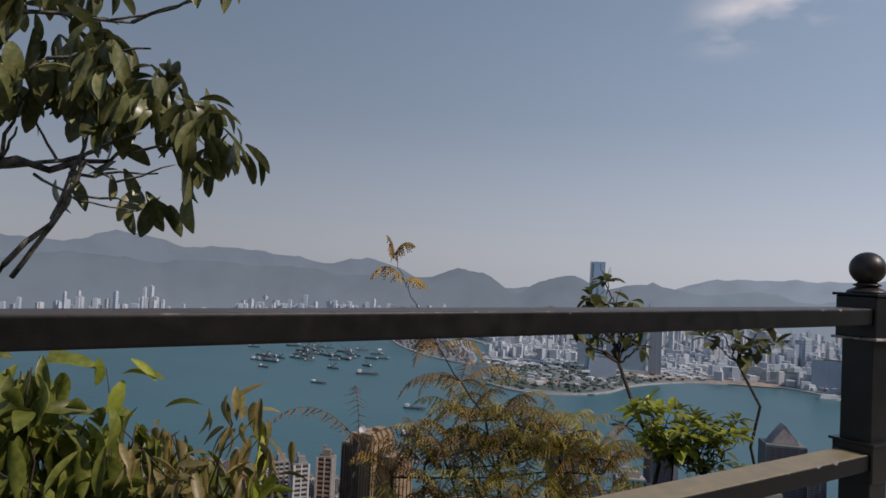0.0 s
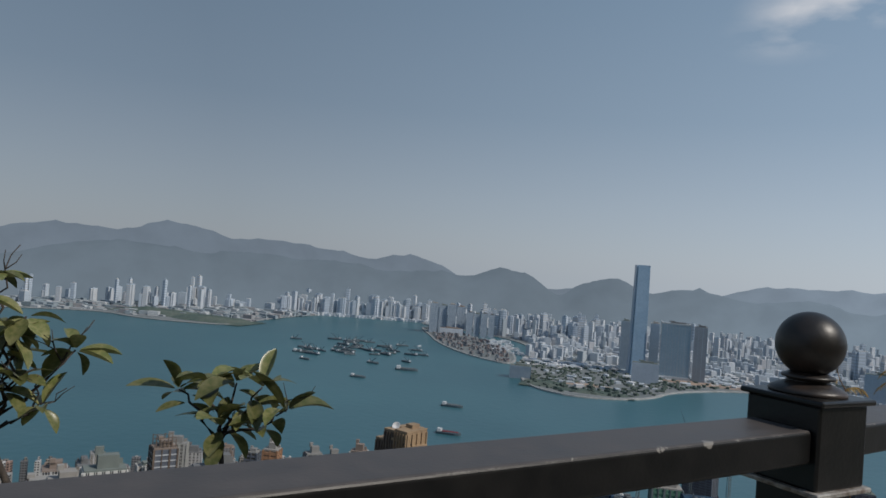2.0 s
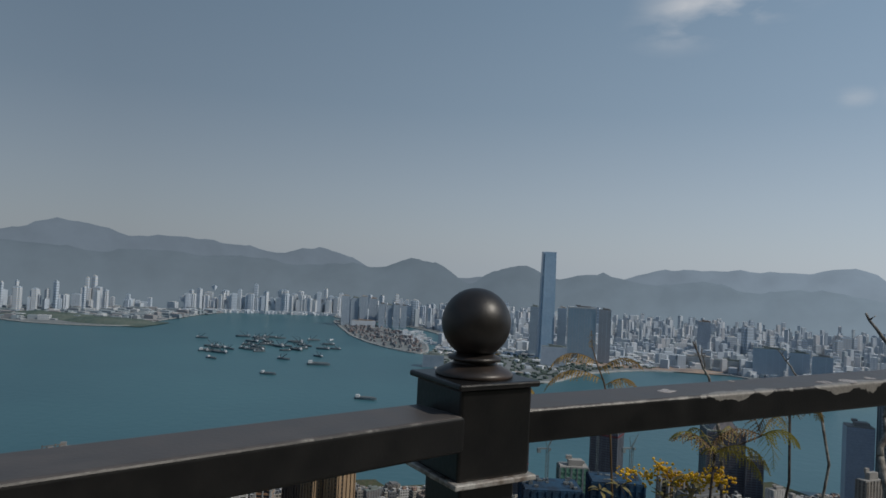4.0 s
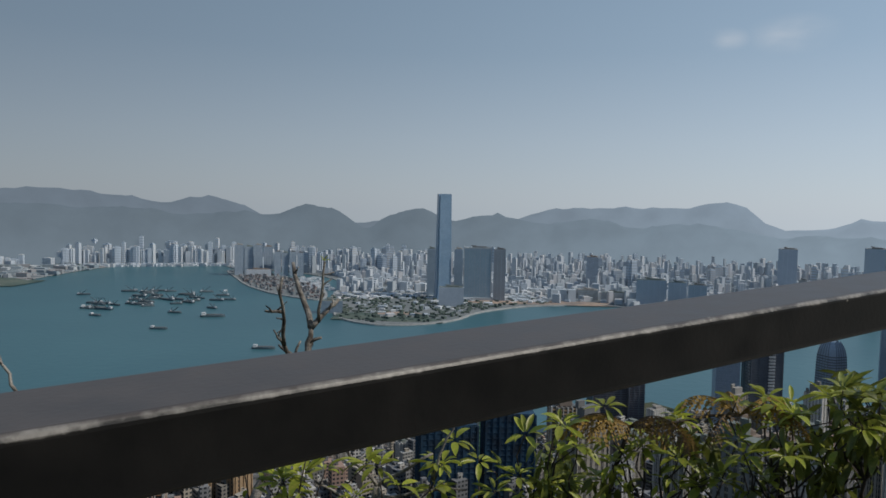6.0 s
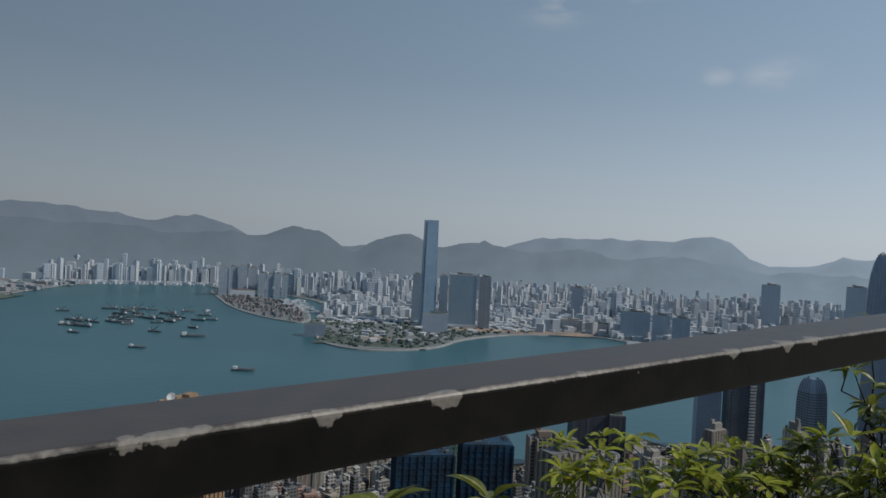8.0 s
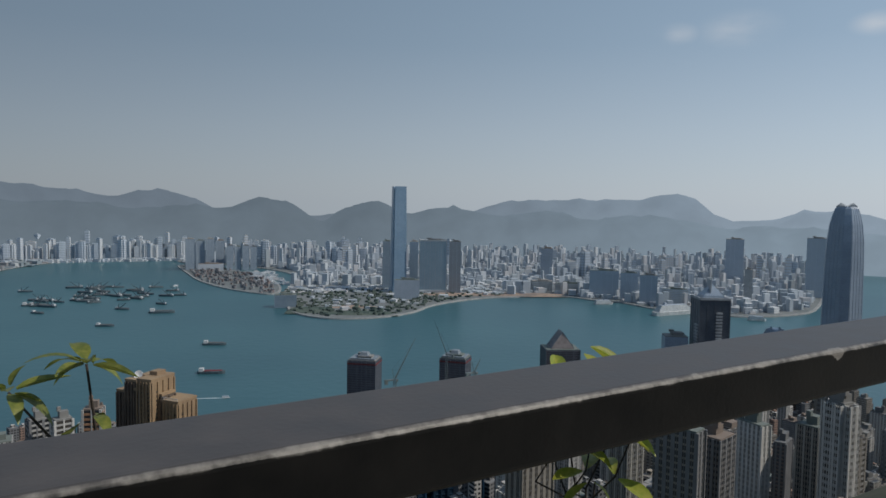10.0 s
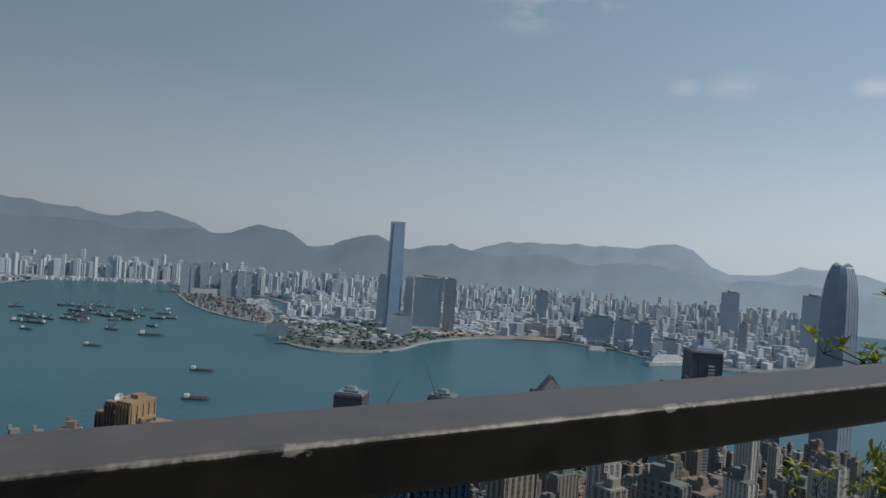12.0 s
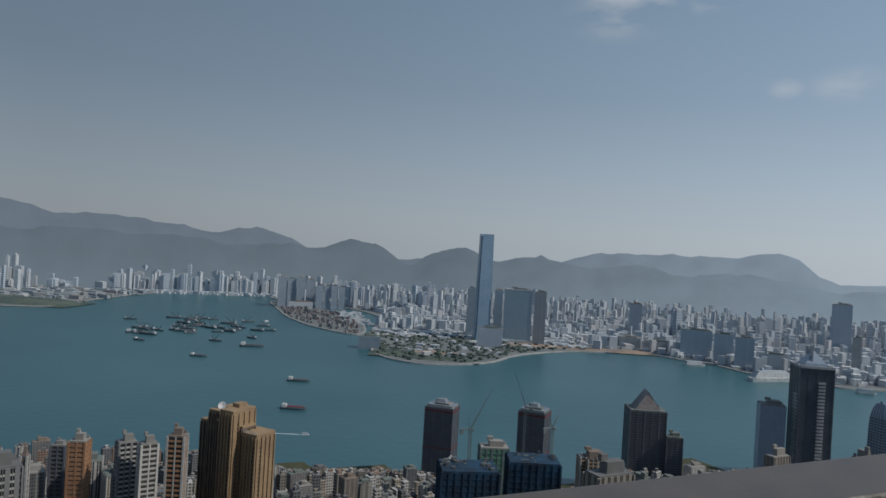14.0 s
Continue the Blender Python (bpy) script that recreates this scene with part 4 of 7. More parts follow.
for bx, by, bw, bd, bh in ((w * 0.14, -w * 0.47, w * 0.2, 3, h * 0.93), (-w * 0.51, -w * 0.2, 3, w * 0.3, h * 0.84)):
    bm = bmesh.new()
    for k in range(int(bh / 4.2)):
        add_box(bm, bx, by, k * 4.2, bw, bd, 2.3)
    tagged(part("banded_bay", bm, M_FARLIGHT, t, "pale banded bay"), kind="stuff")
tower("office_tower", "flat-topped grey-blue glass office tower", "office tower", 21.9, 23.9, 985, -9.8, 0.8, M_MIDGLASS, M_MIDGLASS, M_MULLION, turn=12, band_share=0.15, pier_step=0)
t, w, h = tower("office_tower", "dark slate office tower with pale pink gabled glass roof", "office tower", 12.4, 15.6, 1000, -11.3, 0.8, M_DARKTOWER, M_PLUM, M_DARKTOWER, turn=14, pier_step=9)
bm = bmesh.new()
g = [bm.verts.new(v) for v in ((-w * 0.34, -w * 0.28, h + 1.3), (w * 0.34, -w * 0.28, h + 1.3), (w * 0.34, w * 0.28, h + 1.3), (-w * 0.34, w * 0.28, h + 1.3), (0, -w * 0.24, h + 24), (0, w * 0.24, h + 24))]
for f in ((0, 1, 4), (1, 2, 5, 4), (2, 3, 5), (3, 0, 4, 5)):
    bm.faces.new([g[i] for i in f])
part("gable_roof", bm, material("pink_roof_glass", (0.36, 0.32, 0.32), 0.3, grain=0.3, scale=0.2), t, "pinkish gabled roof")
bm = bmesh.new()
for i in range(5):
    y = -w * 0.25 + i * w * 0.125
    add_tube(bm, [Vector((-w * 0.35, y, h + 2)), Vector((0, y, h + 25)), Vector((w * 0.35, y, h + 2))], [0.6] * 3, 4)
part("roof_ribs", bm, M_MULLION, t)
tower("office_block", "lower dark stepped block beside the gabled tower", "office block", 15.5, 16.9, 990, -13.1, 0.8, M_DARKTOWER, M_PLUM, M_DARKTOWER, turn=14, pier_step=8)
for a0, a1, e in ((-3.5, -0.75, -12.55), (4.15, 6.7, -12.35)):
    t, w, h = tower("office_tower", "dark red-trimmed twin tower near the waterfront", "office tower", a0, a1, 955, e, 0.8, M_DARKTOWER, M_PLUM, M_DARKTOWER, turn=-16, band_share=0.3, pier_step=7, group="red-trimmed twin towers")
    bm = bmesh.new()
    add_box(bm, 0, 0, h - 5, w + 1.8, w * 0.8 + 1.8, 1.6)
    part("red_trim", bm, M_REDTRIM, t)
    bm = bmesh.new()
    add_box(bm, 0, 0, h * 0.45, w + 1.8, w * 0.8 + 1.8, 1.2)
    part("red_trim", bm, M_REDTRIM, t)
    bm = bmesh.new()
    add_box(bm, 0, 0, h + 0.9, w * 0.9, w * 0.7, 2.2)
    add_box(bm, 0, 0, h + 3, w * 0.4, w * 0.4, 7, 0, 0.6)
    part("white_roof_house", bm, M_MULLION, t)


# tan stepped apartment block
def tan_block():
    dist = 560
    c = far_at(-18.3, dist)
    z0 = ground_at(c.x, c.y) - 10
    t = thing("apartment_block", "tall tan-tiled stepped apartment block with roof dish", "apartment block", at=pose(c.x, c.y, z0, 0, 0, -24))

    def top(el):
        return EYE0.z + dist * math.tan(radians(el)) - z0

    # brown masses paint in the block's shaded left side and recesses
    wall, dark, wins, roof = M_GOLD, M_BROWN, bmesh.new(), bmesh.new()
    fins = {wall: bmesh.new(), dark: bmesh.new()}
    masses = [(-22, 6, 18, 20, -14.45, dark), (-8, 0, 13, 24, -13.35, dark), (5, -2, 13, 24, -13.15, wall), (-1.4, -8, 6, 12, -13.9, dark), (20, 3, 19, 20, -14.7, wall), (12.5, 0, 5, 14, -14.3, dark)]
    for x, y, sx, sy, el, bm in masses:
        h = top(el)
        one = bmesh.new()
        add_box(one, x, y, -20, sx, sy, h + 20)
        part("wall", one, bm, t)
        add_box(roof, x, y, h - 0.5, sx + 0.5, sy + 0.5, 1.6)
        for k in range(int(sx / 3.1) + 1):
            add_box(fins[bm], x - sx / 2 + 0.5 + (sx - 1.0) * k / max(1, int(sx / 3.1)), y - sy / 2 - 0.5, -20, 0.9, 1.3, h + 19)
        for k in range(int(sy / 5) + 1):
            add_box(fins[bm], x + sx / 2 + 0.4, y - sy / 2 + 0.6 + (sy - 1.2) * k / max(1, int(sy / 5)), -20, 1.1, 1.0, h + 18.5)
        n = int(h / 3.2)
        for i in range(4, n - 2):
            for k in range(max(1, int(sx / 6))):
                xx = x - sx / 2 + sx * (k + 0.5) / max(1, int(sx / 6))
                add_box(wins, xx, y - sy / 2 - 0.05, i * 3.2, 1.7, 0.5, 1.7)
            for k in range(2):
                add_box(wins, x + sx / 2 + 0.05, y - sy / 4 + k * sy / 2, i * 3.2, 0.5, 2.0, 1.7)
    add_box(roof, 3, 2, top(-13.15), 7, 9, 4)
    add_box(roof, -9, 3, top(-13.35), 6, 8, 2)
    tagged(part("window_glazing", wins, M_NEAR_GLASS, t), kind="stuff")
    edges = part("roof_edges", roof, M_GOLD, t)
    for paint, fin in fins.items():
        tagged(part("pier_cladding", fin, paint, t), kind="stuff")
    bm = bmesh.new()
    add_lathe(bm, [(0.1, 0), (1.6, 0.3), (2.7, 1.1), (3.3, 2.2), (3.0, 2.1), (0.2, 0.6)], 20)
    dish = part("roof_dish", bm, M_SAIL, edges, "white satellite dish", smooth=True)
    dish.matrix_local = pose(-9, -4, top(-13.3) + 1.5, 55, 0, 20)
    bm = bmesh.new()
    for i in range(14):
        add_box(bm, 12 + i * 1.3, -7, top(-14.7) + 1, 0.25, 0.25, 1.8)
    add_box(bm, 20, -7, top(-14.7) + 2.8, 18, 0.3, 0.3)
    part("roof_railing", bm, M_WHITEW, edges)


tan_block()
tower("apartment_tower", "narrow salmon-tiled apartment tower", "tower", -29.9, -28.45, 540, -15.2, 0.9, M_BROWN, M_ORANGE, M_ORANGE, turn=-20, band_share=0.7, pier_step=4.5)
tower("apartment_tower", "grey apartment tower with pyramid cap", "tower", -31.15, -29.95, 600, -15.4, 0.9, M_NEAR_GLASS, M_DARKTOWER, M_DARKTOWER, turn=-20, roof_h=3)
tower("apartment_tower", "white balconied apartment tower", "tower", -26.7, -25.2, 520, -15.45, 0.8, M_NEAR_GLASS, M_WHITEW, M_NEAR_PIER, turn=15, group="white twin towers")
tower("apartment_tower", "white balconied apartment tower", "tower", -25.1, -23.7, 500, -15.65, 0.8, M_NEAR_GLASS, M_WHITEW, M_NEAR_PIER, turn=15, group="white twin towers")
tower("apartment_tower", "pinkish-brown apartment tower with stepped roof", "tower", -23.05, -21.6, 500, -15.15, 0.8, M_NEAR_GLASS, M_ORANGE, M_WHITEW, turn=-15)
tower("apartment_tower", "thin dark party-wall tower", "tower", -32.75, -32.2, 480, -15.95, 0.9, M_DARKTOWER, M_BROWN, M_WHITEW, turn=-20)
tower("apartment_tower", "cream residential block with stepped gabled top", "apartment block", 9.1, 11.7, 640, -15.3, 0.8, M_NEAR_GLASS, M_GOLD, M_WHITEW, turn=20, cross=True)
t, w, h = tower("tower_under_construction", "unfinished concrete tower with open frame floors", "tower", -38.3, -36.3, 560, -15.0, 0.9, M_DARKTOWER, M_FARLIGHT, M_BROWN, turn=12, band_share=0.2, floor_h=4.2, pier_step=6)
bm = bmesh.new()
for i in range(6):
    for j in range(2):
        add_box(bm, -w * 0.42 + i * w * 0.168, (j - 0.5) * w * 0.7, h, 0.6, 0.6, 9 - (i % 3))
for j in range(2):
    for k in range(3):
        add_box(bm, 0, (j - 0.5) * w * 0.7, h + 2 + k * 3, w * 0.86, 0.4, 0.4)
tagged(part("scaffold", bm, M_BROWN, t), kind="stuff")

# towers wrapped in blue net, with cranes
for a0, a1, e, d in ((-1.75, 3.4, -17.0, 470), (3.7, 8.2, -16.0, 500)):
    t, w, h = tower("netted_tower", "tower under construction wrapped in blue safety net", "tower", a0, a1, d, e, 0.7, M_NET, M_NET, M_NET, turn=10, band_share=0.12, floor_h=4, pier_step=5, roof_mat=M_NET, roof_h=0.6, group="netted construction towers")
    bm = bmesh.new()
    for i in range(18):
        add_box(bm, random.uniform(-0.45, 0.45) * w, random.uniform(-0.3, 0.3) * w, h, random.uniform(0.4, 4), random.uniform(0.4, 3), random.uniform(1, 4))
    tagged(part("rooftop_formwork", bm, M_DECK, t), kind="stuff")
tower("site_office", "green-sheeted roof structure on a building site", "building", 1.4, 3.9, 560, -15.35, 0.6, M_GREENROOF, M_GREENROOF, M_CRANE, turn=10, floor_h=4)
t, w, h = tower("apartment_tower", "grey tower with white pyramid roof", "tower", -1.5, 0.0, 530, -17.0, 1.0, M_NEAR_GLASS, M_DARKTOWER, M_NEAR_WALL, turn=5, roof_h=0.5)
bm = bmesh.new()
add_box(bm, 0, 0, h + 1.2, w * 0.9, w * 0.9, 6.5, 0, 0.05)
part("pyramid_roof", bm, M_WHITEW, t)


def crane(az, dist, el_base, mast_h, jib, tilt, turn, label):
    c = far_at(az, dist, el=el_base)
    t = thing("tower_crane", label, "crane", "tower cranes", pose(c.x, c.y, c.z - 60, 0, 0, turn))
    bm = bmesh.new()
    H = mast_h + 60
    for sx in (-1, 1):
        for sy in (-1, 1):
            add_box(bm, sx, sy, 0, 0.35, 0.35, H)
    for i in range(int(H / 3)):
        add_tube(bm, [Vector((-1, -1, i * 3)), Vector((1, -1, i * 3 + 3))], [0.12] * 2, 3)
        add_tube(bm, [Vector((1, 1, i * 3)), Vector((1, -1, i * 3 + 3))], [0.12] * 2, 3)
    part("mast", bm, M_CRANE, t)
    bm = bmesh.new()
    a = radians(tilt)
    tip = Vector((math.cos(a) * jib, 0, H + math.sin(a) * jib))
    for y, dz in ((-0.7, 0), (0.7, 0), (0, 1.3)):
        add_tube(bm, [Vector((0, y, H + dz)), tip], [0.28, 0.16], 4)
    for i in range(12):
        p, q = i / 12, (i + 1) / 12
        add_tube(bm, [Vector((tip.x * p, -0.7 * (1 - p), H + (tip.z - H) * p)), Vector((tip.x * q, 0.7 * (1 - q), H + (tip.z - H) * q))], [0.12] * 2, 3)
    part("jib", bm, M_CRANE, t)
    bm = bmesh.new()
    add_box(bm, -5, 0, H - 1, 9, 1.8, 1.2)
    add_box(bm, -8, 0, H - 4, 2.6, 2.2, 3.4)
    add_box(bm, 1, -1.8, H - 1.8, 2, 1.6, 2.2)
    add_tube(bm, [Vector((-1, 0, H)), Vector((-2.5, 0, H + 9))], [0.3, 0.2], 4)
    add_tube(bm, [Vector((-2.5, 0, H + 9)), tip * 0.85 + Vector((0, 0, H * 0.15))], [0.1, 0.1], 3)
    part("counterweight_and_cab", bm, M_CRANE, t)


crane(0.6, 600, -15.4, 14, 40, 62, 20, "dark tower crane with steep luffing jib")
crane(4.7, 900, -12.5, 6, 48, 68, 160, "dark tower crane with steep luffing jib")
crane(7.2, 600, -15.8, 26, 13, 60, 30, "blue-grey tower crane with raised short jib")

# ---- generic apartment towers on the slope below ----
rng = random.Random(11)
TEMPLATES = []
for i, (w, d, h, cross, step) in enumerate(((26, 24, 100, True, 2.6), (19, 19, 100, False, 2.4), (32, 15, 100, False, 3.0), (24, 24, 100, True, 2.2), (17, 24, 100, False, 3.4), (28, 26, 100, True, 2.8))):
    t = thing("apartment_tower", "grey and cream high-rise apartment tower on the lower slope", "apartment tower", "apartment towers on the slope")
    facade(t, w, d, h, 3.0, M_NEAR_GLASS, M_NEAR_WALL, M_NEAR_PIER, band_share=(0.36, 0.45, 0.32, 0.48, 0.4, 0.36)[i], pier_step=step, cross=cross, roof_h=4 + i % 3, pier_sizes=((2.4, 0.5, 0.5), (0.5, 0.5, 1.9), (3.2, 0.4), (0.4, 0.4, 2.0, 1.2), (0.6,), (2.6, 2.6, 0.4, 0.4))[i])
    TEMPLATES.append(t)


def skyline(az):
    """Highest elevation that the ordinary towers reach at a bearing."""
    pts = [(-60, -14.5), (-33, -14.9), (-25, -15.1), (-21, -15.8), (-14, -17.2), (-6, -17.0), (8.5, -17.4), (12, -15.4), (20, -14.4), (26, -12.5), (34, -11.5), (60, -12)]
    for (a0, e0), (a1, e1) in zip(pts, pts[1:]):
        if a0 <= az <= a1:
            return e0 + (e1 - e0) * (az - a0) / (a1 - a0)
    return -16


placed, used = [], set()
KEEP_CLEAR = [(-21.6, -14.8, 540), (-30.5, -21.5, 480), (-39, -35.5, 540), (-2, 8.4, 500)]
tries = 0
while len(placed) < 300 and tries < 16000:
    tries += 1
    az, dist = rng.uniform(-46, 42), 345 + 700 * rng.random() ** 1.3
    if -14.5 < az < 9.5 and dist < 620:
        continue
    c = far_at(az, dist)
    if any((c.xy - p).length < 21 for p in placed):
        continue
    if any(a0 - 1.2 < az < a1 + 1.2 and dist < dd + 30 for a0, a1, dd in KEEP_CLEAR):
        continue
    z0 = ground_at(c.x, c.y)
    el = skyline(az) - abs(rng.gauss(0, 2.6))
    h = EYE0.z + dist * math.tan(radians(el)) - z0
    h = min(h, rng.uniform(80, 150))
    if h < 24:
        continue
    placed.append(c.xy)
    k = rng.randrange(len(TEMPLATES))
    s = rng.uniform(0.66, 0.98)
    m = pose(c.x, c.y, z0, 0, 0, rng.choice((0, 90)) + 35 + rng.uniform(-14, 14)) @ Matrix.Diagonal((s, s * rng.uniform(0.85, 1.1), h / 100, 1))
    if k in used:
        copy_thing(TEMPLATES[k], m)
    else:
        used.add(k)
        TEMPLATES[k].matrix_world = m

# low blocks between them
rows = []
for _ in range(7000):
    az, dist = rng.uniform(-52, 55), 350 + 850 * rng.random() ** 0.8
    c = far_at(az, dist)
    z0 = ground_at(c.x, c.y)
    if z0 < SEA_Z + 1 or any((c.xy - p).length < 12 for p in placed):
        continue
    h = min(rng.choice((9, 14, 20, 30, 44)) * rng.uniform(0.7, 1.2), EYE0.z + dist * math.tan(radians(skyline(az) - 0.8)) - z0)
    if h < 6:
        continue
    r = radians(35 + rng.uniform(-14, 14))
    w, d = rng.uniform(5, 12), rng.uniform(5, 12)
    rows.append((c.x, c.y, z0 - 8, w, d, h + 8, r))
    rows.append((c.x + rng.uniform(-2, 2), c.y + rng.uniform(-2, 2), z0 + h, w * 0.4, d * 0.4, rng.uniform(2, 4), r))


def island_paint(name, cols, scale=0.02, storey=0.0, glass=(0.03, 0.034, 0.04)):
    """Paint that differs from block to block of one joined mesh; storey: the pitch of its rows of windows."""
    m = material(name, cols[0], 0.85, scale=scale, spec=0.2)
    n, l = m.node_tree.nodes, m.node_tree.links
    ge, ramp = n.new("ShaderNodeNewGeometry"), n.new("ShaderNodeValToRGB")
    ramp.color_ramp.interpolation = "CONSTANT"
    while len(ramp.color_ramp.elements) < len(cols):
        ramp.color_ramp.elements.new(0.5)
    for i, c in enumerate(cols):
        ramp.color_ramp.elements[i].position, ramp.color_ramp.elements[i].color = i / len(cols), (*c, 1)
    l.new(ge.outputs["Random Per Island"], ramp.inputs["Fac"])
    last = ramp.outputs["Color"]
    if storey:
        def calc(op, a, c=0.0):
            x = n.new("ShaderNodeMath")
            x.operation = op
            for k, v in enumerate((a, c)):
                if isinstance(v, (int, float)):
                    x.inputs[k].default_value = v
                else:
                    l.new(v, x.inputs[k])
            return x.outputs[0]
        pos, nor = n.new("ShaderNodeSeparateXYZ"), n.new("ShaderNodeSeparateXYZ")
        l.new(ge.outputs["Position"], pos.inputs["Vector"]), l.new(ge.outputs["Normal"], nor.inputs["Vector"])
        row = calc("LESS_THAN", calc("FRACT", calc("DIVIDE", calc("ADD", pos.outputs["Z"], calc("MULTIPLY", ge.outputs["Random Per Island"], 3)), storey)), 0.52)
        along = calc("ADD", calc("MULTIPLY", pos.outputs["X"], 0.82), calc("MULTIPLY", pos.outputs["Y"], 0.57))
        col = calc("LESS_THAN", calc("FRACT", calc("DIVIDE", along, storey * 0.95)), 0.62)
        wall = calc("LESS_THAN", calc("ABSOLUTE", nor.outputs["Z"]), 0.5)
        mix = n.new("ShaderNodeMixRGB")
        l.new(calc("MULTIPLY", calc("MULTIPLY", row, col), wall), mix.inputs["Fac"])
        l.new(last, mix.inputs["Color1"])
        mix.inputs["Color2"].default_value = (*glass, 1)
        last = mix.outputs["Color"]
    l.new(last, n["Principled BSDF"].inputs["Base Color"])
    return m


M_NEARLOW = island_paint("low_block_paint", [(0.28, 0.28, 0.275), (0.20, 0.19, 0.175), (0.44, 0.435, 0.425), (0.30, 0.21, 0.175), (0.15, 0.155, 0.165), (0.33, 0.30, 0.255), (0.19, 0.195, 0.205)], storey=3.1)
# far walls and windows are paled and blued, haze painted as base colour
M_FARLOW = island_paint("hazed_low_block_paint", [(0.452, 0.500, 0.550), (0.519, 0.548, 0.580), (0.398, 0.445, 0.499), (0.596, 0.614, 0.633), (0.510, 0.503, 0.512), (0.433, 0.481, 0.531), (0.361, 0.405, 0.435)], storey=7.0, glass=(0.401, 0.445, 0.495))
M_WEST = island_paint("hazed_warehouse_paint", [(0.26, 0.30, 0.325), (0.32, 0.335, 0.35), (0.27, 0.255, 0.255), (0.20, 0.24, 0.25), (0.48, 0.495, 0.505), (0.225, 0.27, 0.30)], storey=7.0, glass=(0.24, 0.285, 0.32))
tagged(boxes_mesh("low_rise_blocks", rows, M_NEARLOW), "dense low-rise city blocks between the towers", "city blocks", kind="stuff")

# ---- the far city ----

def on_peninsula(x, y, margin=0.0, outline=OUT_PEN):
    x, y, ins = x / 0.8, (y - margin) / 0.8, False
    for (x0, y0), (x1, y1) in zip(outline, outline[1:] + outline[:1]):
        if (y0 > y) != (y1 > y) and x < (x1 - x0) * (y - y0) / (y1 - y0) + x0:
            ins = not ins
    return ins


FAR_T = []
for i, (w, d, cross) in enumerate(((26, 22, False), (34, 20, False), (28, 28, True), (20, 20, False))):
    t = thing("far_tower", "pale hazy grey-blue high-rise across the harbour", "tower", "towers across the harbour")
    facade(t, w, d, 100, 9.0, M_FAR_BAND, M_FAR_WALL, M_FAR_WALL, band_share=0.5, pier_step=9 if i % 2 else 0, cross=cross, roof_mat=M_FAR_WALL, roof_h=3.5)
    FAR_T.append(t)
far_used = set()


def far_cluster(n, az0, az1, d0, d1, e0, e1, width=1.0, even=False, land_only=False):
    for i in range(n):
        az = az0 + (az1 - az0) * ((i + rng.uniform(0.2, 0.8)) / n if even else rng.random())
        dist = rng.uniform(d0, d1)
        c = far_at(az, dist)
        if land_only and not on_peninsula(c.x, c.y, 40):
            continue
        h = EYE0.z + dist * math.tan(radians(rng.uniform(e0, e1))) - LAND_Z
        k = rng.randrange(len(FAR_T))
        s = rng.uniform(0.75, 1.25) * width
        m = pose(c.x, c.y, LAND_Z, 0, 0, rng.uniform(-25, 25)) @ Matrix.Diagonal((s, s, max(h, 15) / 100, 1))
        if k in far_used:
            copy_thing(FAR_T[k], m)
        else:
            far_used.add(k)
            FAR_T[k].matrix_world = m


far_cluster(40, -28.6, -20.5, 4040, 4110, -3.5, -2.75, 1.0, True)
far_cluster(30, -20.5, -16.4, 4030, 4100, -3.4, -2.6, 1.0, True)
far_cluster(10, -27, -18, 4130, 4180, -2.7, -2.4)
far_cluster(18, -47, -40, 3800, 4080, -3.8, -2.7, 0.85)
far_cluster(26, -40, -33.5, 3800, 4080, -3.8, -2.7, 0.85)
far_cluster(4, -35.6, -34.6, 3990, 4080, -2.5, -2.0, 0.9)
far_cluster(9, -33, -28, 3950, 4100, -4.0, -3.2)
far_cluster(46, -15.5, -1.0, 3560, 3900, -3.6, -2.75, 0.95)
far_cluster(14, -6.4, -3.2, 3300, 3360, -3.75, -3.2, 1.0, True)
far_cluster(44, 1.8, 16, 3250, 4000, -4.3, -3.0, 0.95, False, True)
far_cluster(64, 14, 34, 3000, 4000, -4.5, -3.0, 0.95, False, True)
rows, west = [], []
while len(rows) < 4900:
    az, dist = rng.uniform(-24, 58), rng.uniform(2050, 4050)
    c = far_at(az, dist)
    if not on_peninsula(c.x, c.y, 55) or (az < 7 and dist < 2480 and rng.random() < 0.86) or (-14 < az < -0.5 and dist < 2900 and rng.random() < 0.35):
        continue
    h = rng.choice((5, 8, 12, 18, 26, 40)) * rng.uniform(0.7, 1.2)
    if az < 9 and dist < 2700:
        h = rng.uniform(2.5, 9)
    if dist > 3000:
        h *= 1.2
    rows.append((c.x, c.y, LAND_Z, rng.uniform(9, 30), rng.uniform(9, 26), h, rng.uniform(-0.5, 0.5)))
for _ in range(1500):
    az, dist = rng.uniform(-56, -25.5), rng.uniform(3380, 4120)
    c = far_at(az, dist)
    if not on_peninsula(c.x, c.y, 40, OUT_WEST) or rng.random() < 0.5 * (dist < 3560):
        continue
    west.append((c.x, c.y, LAND_Z, rng.uniform(14, 70), rng.uniform(12, 30), rng.choice((4, 5, 7, 10, 16)) * rng.uniform(0.8, 1.3), rng.uniform(-0.4, 0.4)))
slim = 0
while slim < 900:
    az, dist = rng.uniform(-15, 58), rng.uniform(2850, 4080)
    c = far_at(az, dist)
    if not on_peninsula(c.x, c.y, 55) or (-15 < az < 7 and dist < 3250):
        continue
    slim += 1
    w = rng.uniform(9, 19)
    rows.append((c.x, c.y, LAND_Z, w, w * rng.uniform(0.7, 1.3), rng.uniform(45, 105) * (1.0 if dist > 3300 else 0.7), rng.uniform(-0.6, 0.6)))
